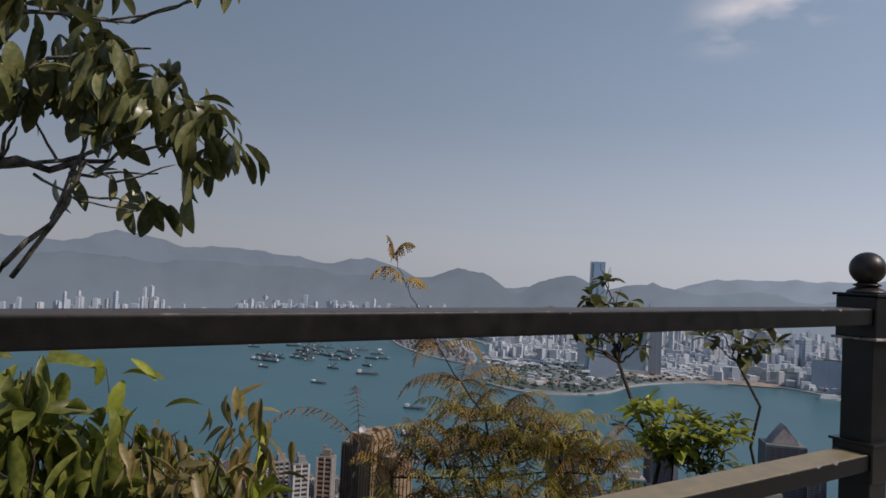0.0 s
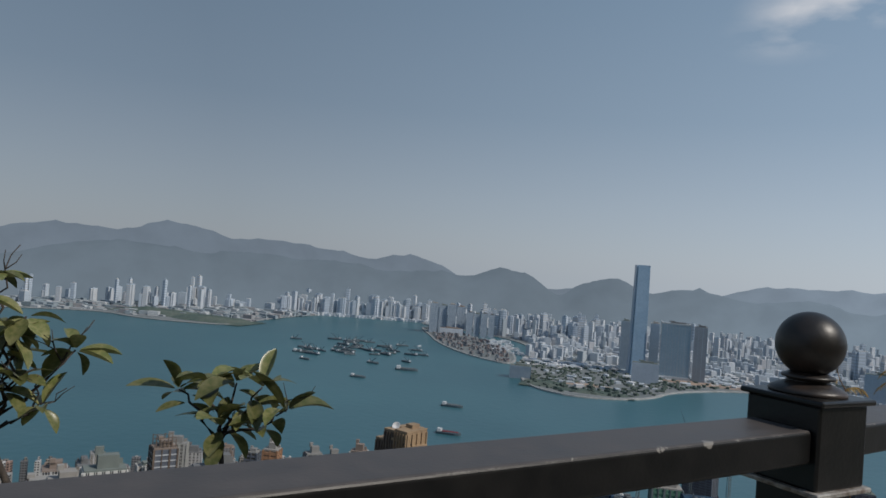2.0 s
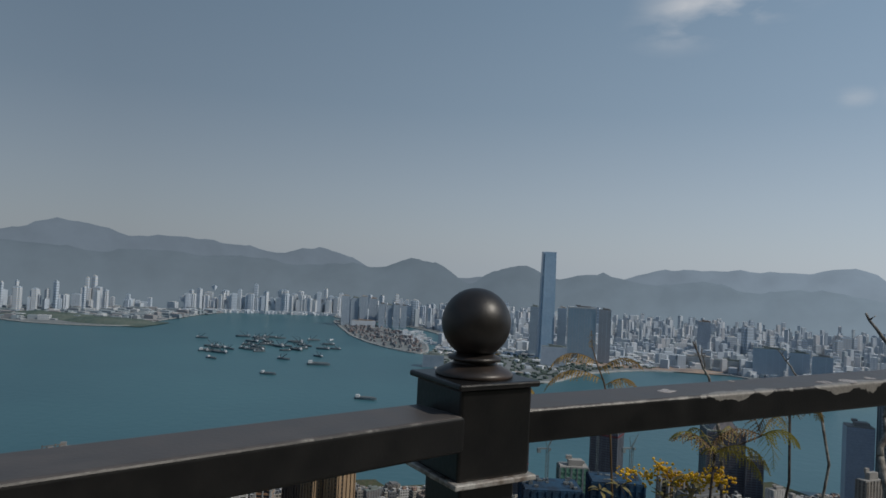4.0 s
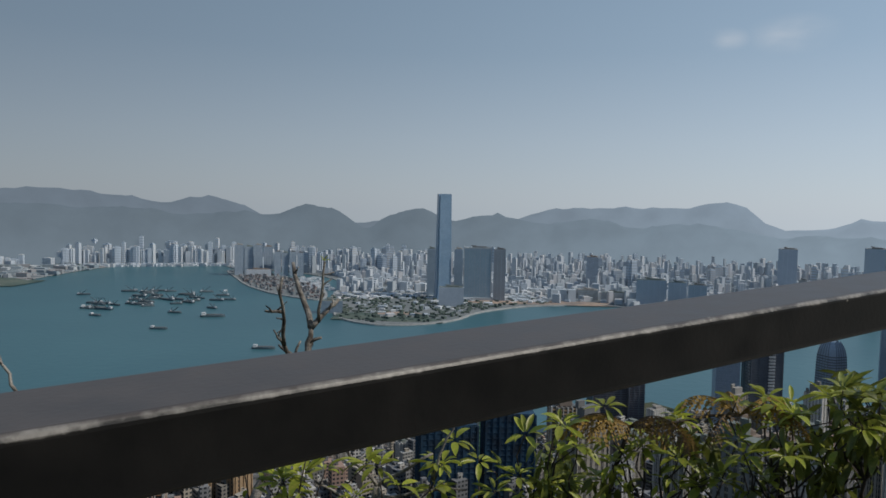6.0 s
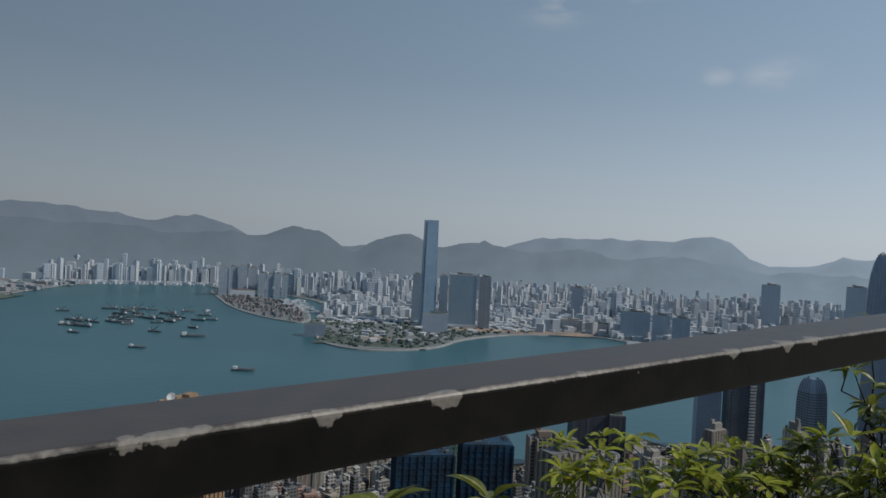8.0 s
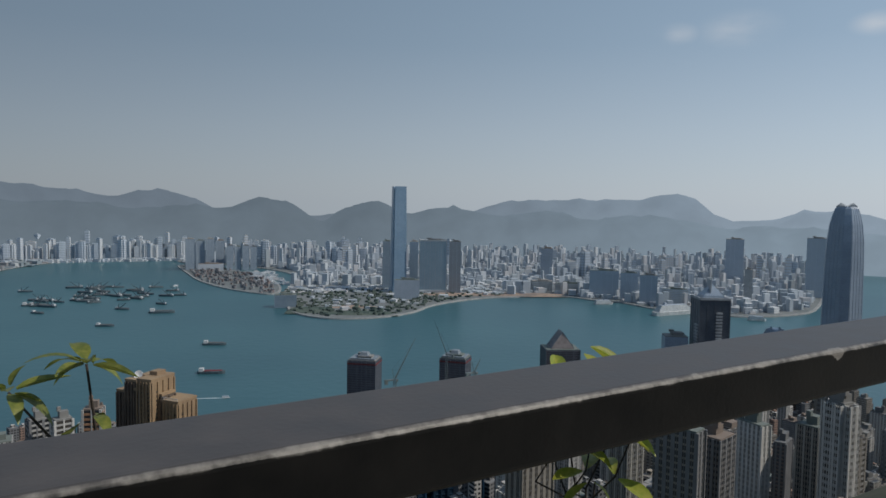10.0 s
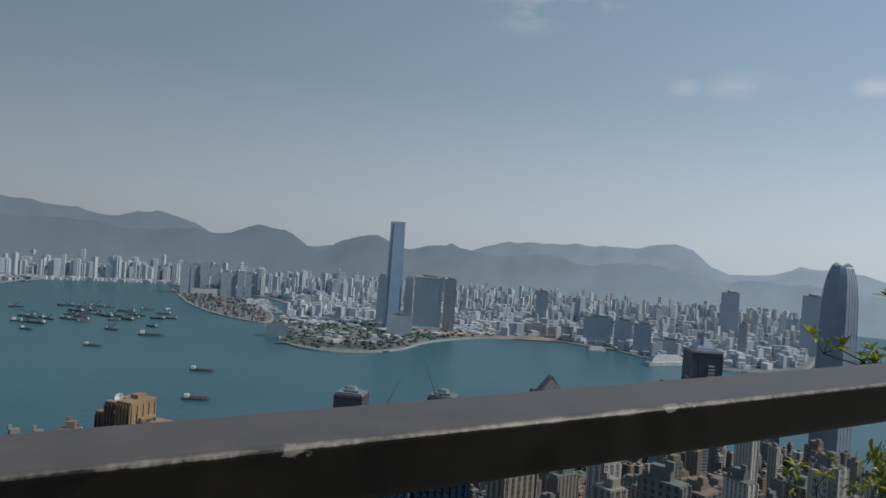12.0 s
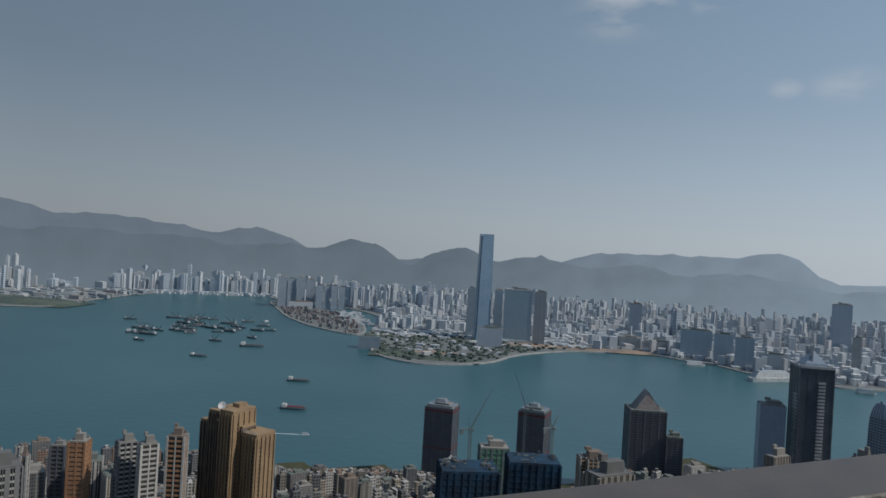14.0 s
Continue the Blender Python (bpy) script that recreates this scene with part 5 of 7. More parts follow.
for i in range(170):
    c = far_at(-29 + 13 * (i + rng.random()) / 170, 3985 + rng.uniform(-20, 20))
    rows.append((c.x, c.y, LAND_Z - 4, rng.uniform(12, 40), rng.uniform(10, 20), rng.uniform(8, 20), rng.uniform(-0.4, 0.1)))
boxes = []
while len(boxes) < 520:
    x, y = rng.uniform(-1330, -480) * 0.8, rng.uniform(3050, 4440) * 0.8
    if not (on_peninsula(x, y, 22, QUAY) and on_peninsula(x + 22, y, 0, QUAY)):
        continue
    for k in range(rng.randrange(1, 4)):
        boxes.append((x + rng.uniform(-3, 3), y + k * 4, LAND_Z, rng.uniform(12, 24), 3.2, rng.choice((3, 6, 9, 12)), 2.2 + rng.uniform(-0.15, 0.15)))
# rust and dark container colours, lightened by painted-in haze
tagged(boxes_mesh("stacked_containers", boxes, island_paint("hazed_container_paint", [(0.215, 0.215, 0.23), (0.265, 0.215, 0.21), (0.18, 0.21, 0.235), (0.235, 0.235, 0.24), (0.29, 0.245, 0.235), (0.19, 0.195, 0.21), (0.35, 0.365, 0.375)])), "dark and rust-coloured containers stacked on the cargo quay", "containers", kind="stuff")
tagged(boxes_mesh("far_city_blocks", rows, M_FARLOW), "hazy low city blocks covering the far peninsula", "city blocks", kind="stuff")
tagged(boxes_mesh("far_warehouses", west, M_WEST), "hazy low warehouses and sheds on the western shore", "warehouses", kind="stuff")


def mound(name, label, x, y, rx, ry, h, mat, category):
    bm = bmesh.new()
    bmesh.ops.create_grid(bm, x_segments=26, y_segments=26, size=1)
    for v in bm.verts:
        k = max(0.0, 1 - v.co.x ** 2 - v.co.y ** 2)
        v.co = (v.co.x * rx, v.co.y * ry, h * k ** 0.7 * (0.75 + 0.5 * noise.noise((v.co.x * 3, v.co.y * 3, x))) - 0.6)
    ob = part(name, bm, mat, smooth=True)
    ob.location = (x * 0.8, y * 0.8, LAND_Z)
    return tagged(ob, label, category, kind="structure")


mound("ground_wooded_headland", "low dark wooded headland on the western shore", -2290, 3470, 210, 120, 24, M_GREEN, "headland")
mound("ground_wooded_isle", "low dark wooded rise behind the western shore", -2680, 3520, 280, 120, 26, M_GREEN, "headland")
mound("ground_park_lawn", "green lawn of the waterfront park", -120, 2530, 120, 50, 3.0, M_GREEN, "park")
mound("ground_park_grove", "tree-planted part of the waterfront park", -290, 2600, 70, 70, 6.0, M_GREEN, "park")
mound("ground_park_dome", "pale sandy event ground in the park", -150, 2680, 90, 40, 2.0, M_SAND, "park")
mound("ground_building_site", "bare reddish earth of a waterfront building site", 430, 3090, 300, 60, 5.0, M_SAND, "building site")


rows = []
while len(rows) < 420:
    az, dist = rng.uniform(-11, 9), rng.uniform(1950, 2560)
    c = far_at(az, dist)
    if on_peninsula(c.x, c.y, 30):
        rows.append((c.x, c.y, LAND_Z, rng.uniform(5, 16), rng.uniform(5, 12), rng.uniform(3, 8), rng.uniform(0, 3)))
tagged(boxes_mesh("park_tree_clumps", rows, M_GREEN), "dark green tree clumps in the waterfront park", "trees", kind="stuff")


# ---- ships ----
def ship(x, y, length, turn, style, label):
    t = thing("barge" if style == "barge" else "ship", label, "ship", "moored barges" if style == "barge" else "", pose(x * 0.8, y * 0.8, SEA_Z, 0, 0, turn))
    L, B = length, length * (0.26 if style != "cruise" else 0.16)
    bm = bmesh.new()
    prof = [(-0.5, 0.8), (-0.42, 1.0), (0.25, 1.0), (0.42, 0.7), (0.5, 0.08)]
    lo = [bm.verts.new((x0 * L * 0.97, s * B / 2 * k * 0.85, -1)) for s in (1, -1) for x0, k in (prof if s == 1 else prof[::-1])]
    H = L * 0.06 + 1.2
    up = [bm.verts.new((x0 * L, s * B / 2 * k, H * (1.25 if x0 > 0.4 else 1.0))) for s in (1, -1) for x0, k in (prof if s == 1 else prof[::-1])]
    bm.faces.new(up[::-1])
    for i in range(10):
        bm.faces.new((lo[i], lo[(i + 1) % 10], up[(i + 1) % 10], up[i]))
    bmesh.ops.recalc_face_normals(bm, faces=bm.faces[:])
    part("hull", bm, M_SHIPWHITE if style in ("ferry", "cruise") else M_HULL, t)
    bm = bmesh.new()
    if style == "barge":
        add_box(bm, 0.02 * L, 0, H * 0.9, L * 0.72, B * 0.8, H * 0.5)
        part("deck_load", bm, M_DECK, t)
        bm = bmesh.new()
        add_box(bm, -0.38 * L, 0, H, L * 0.13, B * 0.6, L * 0.09)
        part("deckhouse", bm, M_FARLIGHT, t)
        bm = bmesh.new()
        add_tube(bm, [Vector((-0.2 * L, 0, H)), Vector((0.25 * L, 0, H + L * 0.33))], [1.5, 0.8], 5)
        add_tube(bm, [Vector((-0.25 * L, 0, H)), Vector((-0.27 * L, 0, H + L * 0.26))], [1.4, 0.9], 5)
        add_tube(bm, [Vector((-0.27 * L, 0, H + L * 0.26)), Vector((0.25 * L, 0, H + L * 0.33))], [0.25, 0.25], 4)
        part("derrick", bm, M_HULL, t)
    elif style == "cargo":
        add_box(bm, -0.36 * L, 0, H, L * 0.16, B * 0.75, L * 0.11)
        part("deckhouse", bm, M_SHIPWHITE, t)
        for i in range(5):
            bm = bmesh.new()
            add_box(bm, -0.2 * L + i * L * 0.13, 0, H * 0.95, L * 0.11, B * 0.7, H * 0.5)
            part("hatch_cover", bm, M_REDTRIM if "red" in label else M_DECK, t)
    else:
        decks = 3 if style == "ferry" else 6
        for i in range(decks):
            add_box(bm, -0.03 * L - i * L * 0.01, 0, H * 0.98 + i * 3.2, L * (0.84 - i * 0.05), B * (0.9 - i * 0.05), 2.5)
        tagged(part("superstructure", bm, M_SHIPWHITE, t), kind="stuff")
        bm = bmesh.new()
        for i in range(decks):
            add_box(bm, -0.03 * L - i * L * 0.01, 0, H + 2.3 + i * 3.2, L * (0.82 - i * 0.05), B * (0.84 - i * 0.05), 1.2)
        tagged(part("window_strip", bm, M_FAR_DARK, t), kind="stuff")
        bm = bmesh.new()
        add_box(bm, -0.25 * L, 0, H + decks * 3.2, L * 0.06, B * 0.3, L * 0.05, 0, 0.7)
        part("funnel", bm, M_FAR_DARK, t)
    return t


for i in range(40):
    px, py = -1215 + rng.gauss(0, 150), 2960 + rng.gauss(0, 170)
    ship(px, py, rng.uniform(38, 62), rng.uniform(-30, 30) + rng.choice((0, 180)), "barge", "dark moored work barge with derrick boom")
ship(-1560, 3080, 46, 10, "barge", "dark moored work barge with derrick boom")
ship(-1330, 2680, 58, 12, "cargo", "low dark cargo lighter riding at anchor")
ship(-1222, 2501, 42, -20, "cargo", "small blue-grey coaster under way")
ship(-895, 2255, 46, 0, "cargo", "low dark cargo lighter under way")
ship(-810, 2532, 70, 12, "cargo", "long grey motor barge under way")
ship(-482, 1968, 52, 3, "cargo", "dark blue cargo vessel with white deckhouse")
ship(-405, 1640, 50, 2, "cargo", "low dark lighter with dull red hatches")
ship(880, 2815, 66, 8, "ferry", "white passenger ferry near the pier")
ship(1080, 2560, 168, 22, "cruise", "large white cruise ship at its pier")
ship(1325, 2420, 50, -12, "ferry", "white ferry approaching the pier")
ship(-322, 1432, 15, 4, "ferry", "small white launch leaving a wake").scale = (0.9, 0.9, 0.3)
bm = bmesh.new()
add_box(bm, 0, 0, 0.02, 56, 3.6, 0.12)
add_box(bm, 18, 0, 0.04, 26, 5.2, 0.14)
w = part("wake", bm, M_WAKE)
w.matrix_world = pose(-322 * 0.8 - 30, 1432 * 0.8 - 2, SEA_Z, 0, 0, 4)
tagged(w, "white foam wake behind the small launch", "wake")
ship(-1010, 3330, 24, 60, "ferry", "small white launch off the quay").scale = (1, 1, 0.4)
# boats crowded in the shelter
rows = []
for _ in range(170):
    u, v = rng.random(), rng.random()
    rows.append(((-640 + 150 * u - 200 * v) * 0.8, (3420 + 620 * v) * 0.8, SEA_Z, rng.uniform(10, 26), rng.uniform(4, 8), rng.uniform(3, 8), rng.uniform(-0.4, 0.4)))
tagged(boxes_mesh("sheltered_boats", rows, M_FARLOW), "crowded small craft moored in the boat shelter", "boats", kind="stuff")


# ---- plants beyond the railing ----
def leaf_material(name, colour, second, through_share=0.35, rough=0.42):
    m = material(name, colour, rough, grain=0.25, scale=7, second=second, vary=0.35, spec=0.5)
    n, l = m.node_tree.nodes, m.node_tree.links
    b, out = n["Principled BSDF"], n["Material Output"]
    tr, mix = n.new("ShaderNodeBsdfTranslucent"), n.new("ShaderNodeMixShader")
    mix.inputs["Fac"].default_value = through_share
    src = b.inputs["Base Color"].links[0].from_socket
    l.new(src, tr.inputs["Color"])
    l.new(b.outputs["BSDF"], mix.inputs[1]), l.new(tr.outputs["BSDF"], mix.inputs[2]), l.new(mix.outputs["Shader"], out.inputs["Surface"])
    return m


M_LEAF_DARK = leaf_material("leathery_leaf", (0.110, 0.130, 0.042), (0.205, 0.200, 0.088), 0.22, 0.34)
M_LEAF_GREEN = leaf_material("green_leaf", (0.125, 0.158, 0.028), (0.235, 0.245, 0.05), 0.35)
M_LEAF_LIME = leaf_material("young_lime_leaf", (0.26, 0.32, 0.035), (0.38, 0.38, 0.06), 0.42)
M_LEAF_OLIVE = leaf_material("olive_leaf", (0.175, 0.165, 0.045), (0.28, 0.20, 0.08), 0.3)
M_FERN_DRY = leaf_material("dry_fern", (0.255, 0.155, 0.034), (0.38, 0.25, 0.06), 0.25, 0.8)
M_FERN_BROWN = leaf_material("brown_fern", (0.15, 0.095, 0.05), (0.24, 0.155, 0.07), 0.25, 0.85)
M_FERN_GREEN = leaf_material("yellowing_fern", (0.255, 0.225, 0.042), (0.34, 0.26, 0.06), 0.35, 0.7)
M_BARK = material("lichened_bark", (0.085, 0.072, 0.062), 0.9, grain=0.5, scale=14, second=(0.34, 0.32, 0.29), bump=0.5)
M_TWIG = material("dark_twig", (0.035, 0.028, 0.024), 0.9, grain=0.4, scale=30, second=(0.075, 0.06, 0.05), bump=0.3)
M_FLOWER = material("yellow_blossom", (0.72, 0.45, 0.015), 0.7, grain=0.3, scale=40, second=(0.62, 0.33, 0.01))

vr = random.Random(5)


def leaf_mesh(name, mat, width, fold, droop, seg=7, tip=0.75, blunt=0.9):
    """A leaf one metre long along +x with a midrib fold and a drooping tip."""
    bm = bmesh.new()
    rows = []
    for i in range(seg + 1):
        t = i / seg
        w = width * max(math.sin(math.pi * min(t * 0.95 + 0.04, 0.99) ** tip), 0.02) ** blunt * 0.5
        x, z = t * (1 - 0.18 * droop * t), -droop * t * t * 0.55
        rows.append([bm.verts.new((x, s * w * (1 - 0.15 * abs(fold)), z + abs(s) * w * fold)) for s in (-1, 0, 1)])
    for a, b in zip(rows, rows[1:]):
        for k in (0, 1):
            bm.faces.new((a[k], b[k], b[k + 1], a[k + 1]))
    me = bpy.data.meshes.new(name)
    bm.to_mesh(me)
    bm.free()
    for p in me.polygons:
        p.use_smooth = True
    me.materials.append(mat)
    return me


def leaf_set(mat, width, tip=0.75, blunt=0.9):
    return [leaf_mesh("leaf", mat, width * k, f, d, 7, tip, blunt) for k, f, d in ((1.0, 0.35, 0.25), (0.9, 0.6, 0.6), (1.08, 0.2, 0.9), (0.85, 0.8, 0.1))]


L_DARK, L_GREEN, L_LIME, L_OLIVE = leaf_set(M_LEAF_DARK, 0.42, 1.25, 0.6), leaf_set(M_LEAF_GREEN, 0.34), leaf_set(M_LEAF_LIME, 0.36, 1.05, 0.75), leaf_set(M_LEAF_OLIVE, 0.28)

L_LONG, L_LIME_WIDE = leaf_set(M_LEAF_GREEN, 0.36, 1.1, 0.75), leaf_set(M_LEAF_LIME, 0.44, 1.2, 0.7)
L_BROAD = leaf_set(M_LEAF_DARK, 0.52, 1.1, 0.7)


JOINED = {}     # plants whose uncountable foliage is one mesh


def put_leaf(plant, meshes, at, way, size, roll=None):
    me = vr.choice(meshes)
    q = Vector(way).to_track_quat("X", "Z").to_matrix().to_4x4()
    m = Matrix.Translation(at) @ q @ pose(0, 0, 0, vr.uniform(-50, 50) if roll is None else roll) @ Matrix.Diagonal((size, size, size, 1))
    if plant.name in JOINED:
        JOINED[plant.name].append((me, m))
        return
    ob = new("leaf", me)
    ob.parent = plant
    ob.matrix_basis = m


def join_foliage(plant):
    verts, faces, leaves = [], [], JOINED[plant.name]
    for me, m in leaves:
        k = len(verts)
        verts += [m @ v.co for v in me.vertices]
        faces += [[k + i for i in p.vertices] for p in me.polygons]
    out = bpy.data.meshes.new("foliage")
    out.from_pydata(verts, [], faces)
    for p in out.polygons:
        p.use_smooth = True
    out.materials.append(leaves[0][0].materials[0])
    ob = new("foliage", out)
    ob.parent = plant
    tagged(ob, kind="stuff")


def unit(az, el):
    return Vector((math.cos(az) * math.cos(el), math.sin(az) * math.cos(el), math.sin(el)))


def rosette(plant, meshes, at, n, size, el0=-0.2, el1=1.0, spread=0.02):
    a0 = vr.uniform(0, 6.3)
    for i in range(n):
        w = unit(a0 + i * 2.4, vr.uniform(el0, el1))
        put_leaf(plant, meshes, Vector(at) + w * spread, w, size * vr.uniform(0.7, 1.15), vr.uniform(-18, 18))


def hanging(plant, meshes, at, n, size):
    """A drooping bunch, as leathery leaves hang from a twig's end."""
    for i in range(n):
        w = unit(vr.uniform(0, 6.3), vr.uniform(-1.5, -0.55) if vr.random() < 0.88 else vr.uniform(-0.2, 0.6))
        put_leaf(plant, meshes, Vector(at) + w * 0.03 + Vector((vr.gauss(0, 0.05), vr.gauss(0, 0.06), vr.gauss(0, 0.04))), w, size * vr.uniform(0.7, 1.15))


def wander(a, b, n=5, amount=0.08):
    """Points from a to b with a natural wobble."""
    a, b = Vector(a), Vector(b)
    k = (b - a).length * amount
    return [a.lerp(b, i / n) + (Vector((vr.uniform(-k, k), vr.uniform(-k, k), vr.uniform(-k, k) * 0.6)) if 0 < i < n else Vector((0, 0, 0))) for i in range(n + 1)]


def limb(bm, a, b, r0, r1, n=5, amount=0.08):
    pts = wander(a, b, n, amount)
    add_tube(bm, pts, [r0 + (r1 - r0) * i / n for i in range(n + 1)], 6)
    return pts


def rooted(x, y, lift=-0.15):
    return Vector((x, y, ground_at(x, y) + lift))


# leathery-leaved tree that overhangs the railing
def overhanging_tree():
    t = thing("tree", "leathery-leaved tree with drooping leaf bunches beside the railing", "tree")
    bm = bmesh.new()
    foot, fork = rooted(-4.9, 0.25), Vector((-4.35, 0.42, 0.6))
    limb(bm, foot, fork, 0.09, 0.06)
    limb(bm, fork, (-3.74, 0.53, 1.07), 0.03, 0.016)
    limb(bm, (-3.74, 0.53, 1.07), (-3.40, 0.58, 1.55), 0.016, 0.011)
    crown0 = Vector((-4.1, 0.48, 1.62))
    limb(bm, fork, crown0, 0.055, 0.03)
    limb(bm, crown0, (-3.35, 0.59, 1.66), 0.026, 0.016)
    limb(bm, crown0, (-4.0, 0.45, 2.7), 0.04, 0.02)
    for a, b, r in (((-3.35, 0.59, 1.66), (-2.88, 0.68, 1.74), 0.012), ((-3.35, 0.59, 1.66), (-3.02, 0.62, 1.84), 0.010), ((-3.4, 0.58, 1.6), (-2.98, 0.69, 1.62), 0.009), ((-3.4, 0.58, 1.52), (-3.06, 0.68, 1.46), 0.008),
                    ((-3.4, 0.58, 1.55), (-3.3, 0.58, 1.85), 0.012), ((-3.3, 0.58, 1.85), (-3.1, 0.62, 2.05), 0.009), ((-4.0, 0.5, 1.9), (-3.5, 0.5, 2.15), 0.016), ((-3.5, 0.5, 2.15), (-3.0, 0.6, 2.22), 0.010),
                    ((-4.0, 0.45, 2.35), (-3.13, 0.62, 2.36), 0.014), ((-3.13, 0.62, 2.36), (-2.62, 0.72, 2.56), 0.010), ((-3.9, 0.45, 2.0), (-3.65, 0.5, 2.4), 0.012), ((-4.0, 0.45, 2.7), (-3.3, 0.5, 2.75), 0.014), ((-3.77, 0.51, 1.63), (-3.62, 0.53, 2.0), 0.012)):
        limb(bm, a, b, r, r * 0.45)
    for a, b, r0, r1 in (((-4.01, 0.58, 1.61), (-3.44, 0.58, 1.66), 0.014, 0.010),
                        ((-3.44, 0.58, 1.66), (-3.01, 0.58, 1.80), 0.010, 0.005),
                        ((-3.60, 0.58, 1.59), (-3.33, 0.58, 1.46), 0.009, 0.006),
                        ((-3.33, 0.58, 1.46), (-3.01, 0.58, 1.42), 0.006, 0.003),
                        ((-3.31, 0.58, 1.66), (-3.43, 0.58, 1.40), 0.010, 0.011),
                        ((-3.43, 0.58, 1.40), (-3.69, 0.58, 1.07), 0.011, 0.014),
                        ((-3.47, 0.58, 1.66), (-3.63, 0.58, 1.87), 0.008, 0.005),
                        ((-3.33, 0.58, 1.66), (-3.13, 0.58, 1.56), 0.008, 0.006),
                        ((-3.13, 0.58, 1.56), (-2.81, 0.58, 1.65), 0.006, 0.003),
                        ((-3.81, 0.58, 1.64), (-3.72, 0.58, 1.83), 0.009, 0.005),
                        ((-3.34, 0.58, 1.62), (-3.33, 0.58, 1.90), 0.007, 0.004),
                        ((-3.24, 0.58, 2.36), (-3.02, 0.58, 2.38), 0.007, 0.006),
                        ((-3.02, 0.58, 2.38), (-2.73, 0.58, 2.45), 0.006, 0.003)):
        limb(bm, a, b, r0, r1, 5, 0.03)
    part("trunk", bm, M_BARK, t, smooth=True)
    bunches = [(-2.86, 0.7, 1.9, 14), (-2.78, 0.72, 1.98, 12), (-2.72, 0.72, 1.86, 12), (-2.95, 0.66, 1.95, 10), (-3.05, 0.64, 2.02, 12), (-3.2, 0.6, 2.0, 14), (-3.12, 0.62, 1.9, 10), (-3.3, 0.58, 2.1, 14), (-3.35, 0.58, 1.96, 12),
               (-3.45, 0.55, 2.08, 14), (-3.55, 0.53, 2.0, 12), (-3.62, 0.5, 2.2, 14), (-3.5, 0.52, 2.3, 14), (-3.7, 0.5, 2.1, 10), (-3.75, 0.5, 1.95, 10), (-3.8, 0.48, 2.35, 12), (-3.6, 0.5, 2.45, 12), (-3.85, 0.5, 2.05, 9), (-3.3, 0.58, 2.32, 8),
               (-3.08, 0.68, 1.5, 6), (-2.99, 0.69, 1.5, 5), (-3.22, 0.62, 1.58, 2), (-3.4, 0.58, 1.58, 2), (-2.62, 0.72, 2.6, 8), (-3.2, 0.6, 2.55, 5), (-3.4, 0.52, 2.6, 10), (-3.75, 0.5, 2.6, 12), (-2.68, 0.74, 1.78, 12), (-2.8, 0.72, 1.72, 8), (-2.95, 0.68, 2.12, 10), (-3.1, 0.64, 2.2, 12), (-2.88, 0.7, 2.02, 10)]
    for x, y, z, n in bunches:
        hanging(t, L_DARK, (x - 0.07 + vr.uniform(-0.03, 0.03), y + vr.uniform(-0.2, 0.2), z + 0.04), n + 2, 0.205)


overhanging_tree()


def leafy_shrub(name, label, root, tips, meshes, count, size, stem_r=0.012, style="rosette", bare=0, lean=0.1, el0=-0.3, el1=0.9, bark=None, hub=None, joined=False):
    """Stems from one root to each tip, with leaves along the last third and a rosette or bunch at the end."""
    t = thing(name, label, "shrub" if name != "tree" else "tree")
    if joined:
        JOINED[t.name] = []
    bm = bmesh.new()
    root = Vector(root)
    mid = Vector(hub) if hub else root.lerp(sum((Vector(p) for p in tips), Vector()) / len(tips), 0.55)
    limb(bm, root, mid, stem_r, stem_r * 0.75)
    for p in tips:
        pts = limb(bm, mid, p, stem_r * 0.6, stem_r * 0.25, 6, lean)
        if count:
            for q in pts[3:]:
                if style == "rosette":
                    if q is pts[-1]:
                        rosette(t, meshes, q, count, size, el0, el1)
                    elif vr.random() < 0.5:
                        rosette(t, meshes, q, 2, size * 0.8, -0.6, 0.4)
                else:
                    hanging(t, meshes, q, count if q is pts[-1] else max(1, count // 3), size)
    for _ in range(bare):
        p = Vector(vr.choice(tips))
        q = p + unit(vr.uniform(0, 6.3), vr.uniform(0.3, 1.3)) * vr.uniform(0.12, 0.28)
        pts = limb(bm, p.lerp(mid, 0.15), q, stem_r * 0.25, stem_r * 0.12, 4, 0.12)
        for _ in range(2):
            limb(bm, pts[2], pts[2] + unit(vr.uniform(0, 6.3), vr.uniform(0, 1.2)) * 0.1, stem_r * 0.16, stem_r * 0.08, 2, 0.1)
    part("stem", bm, bark or M_TWIG, t, smooth=True)
    if joined:
        join_foliage(t)
    return t


def cloud(n, c, s):
    return [(c[0] + vr.gauss(0, s[0]), c[1] + vr.gauss(0, s[1]), c[2] + vr.uniform(-s[2], s[2])) for _ in range(n)]


# bushes at the start of the walk
leafy_shrub("bush", "sunlit green bush with long drooping leaves below the railing", rooted(-2.9, 0.1), cloud(13, (-2.70, -0.08, 0.38), (0.17, 0.14, 0.26)) + cloud(7, (-2.86, -0.1, 0.68), (0.12, 0.12, 0.12)), L_LONG, 10, 0.19, 0.012, "hanging")
leafy_shrub("bush", "olive and reddish-leaved bush below the railing", rooted(-2.3, 0.25), cloud(14, (-2.32, -0.02, 0.40), (0.14, 0.12, 0.22)) + [(-2.15, -0.02, 0.68), (-2.05, 0, 0.62)], L_OLIVE, 9, 0.13, 0.010, "hanging")
leafy_shrub("bush", "dense dark bush filling the space below the railing", rooted(-2.6, 0.45), cloud(30, (-2.55, 0.12, 0.16), (0.24, 0.12, 0.26)), L_LONG, 14, 0.16, 0.012, "hanging", joined=True)
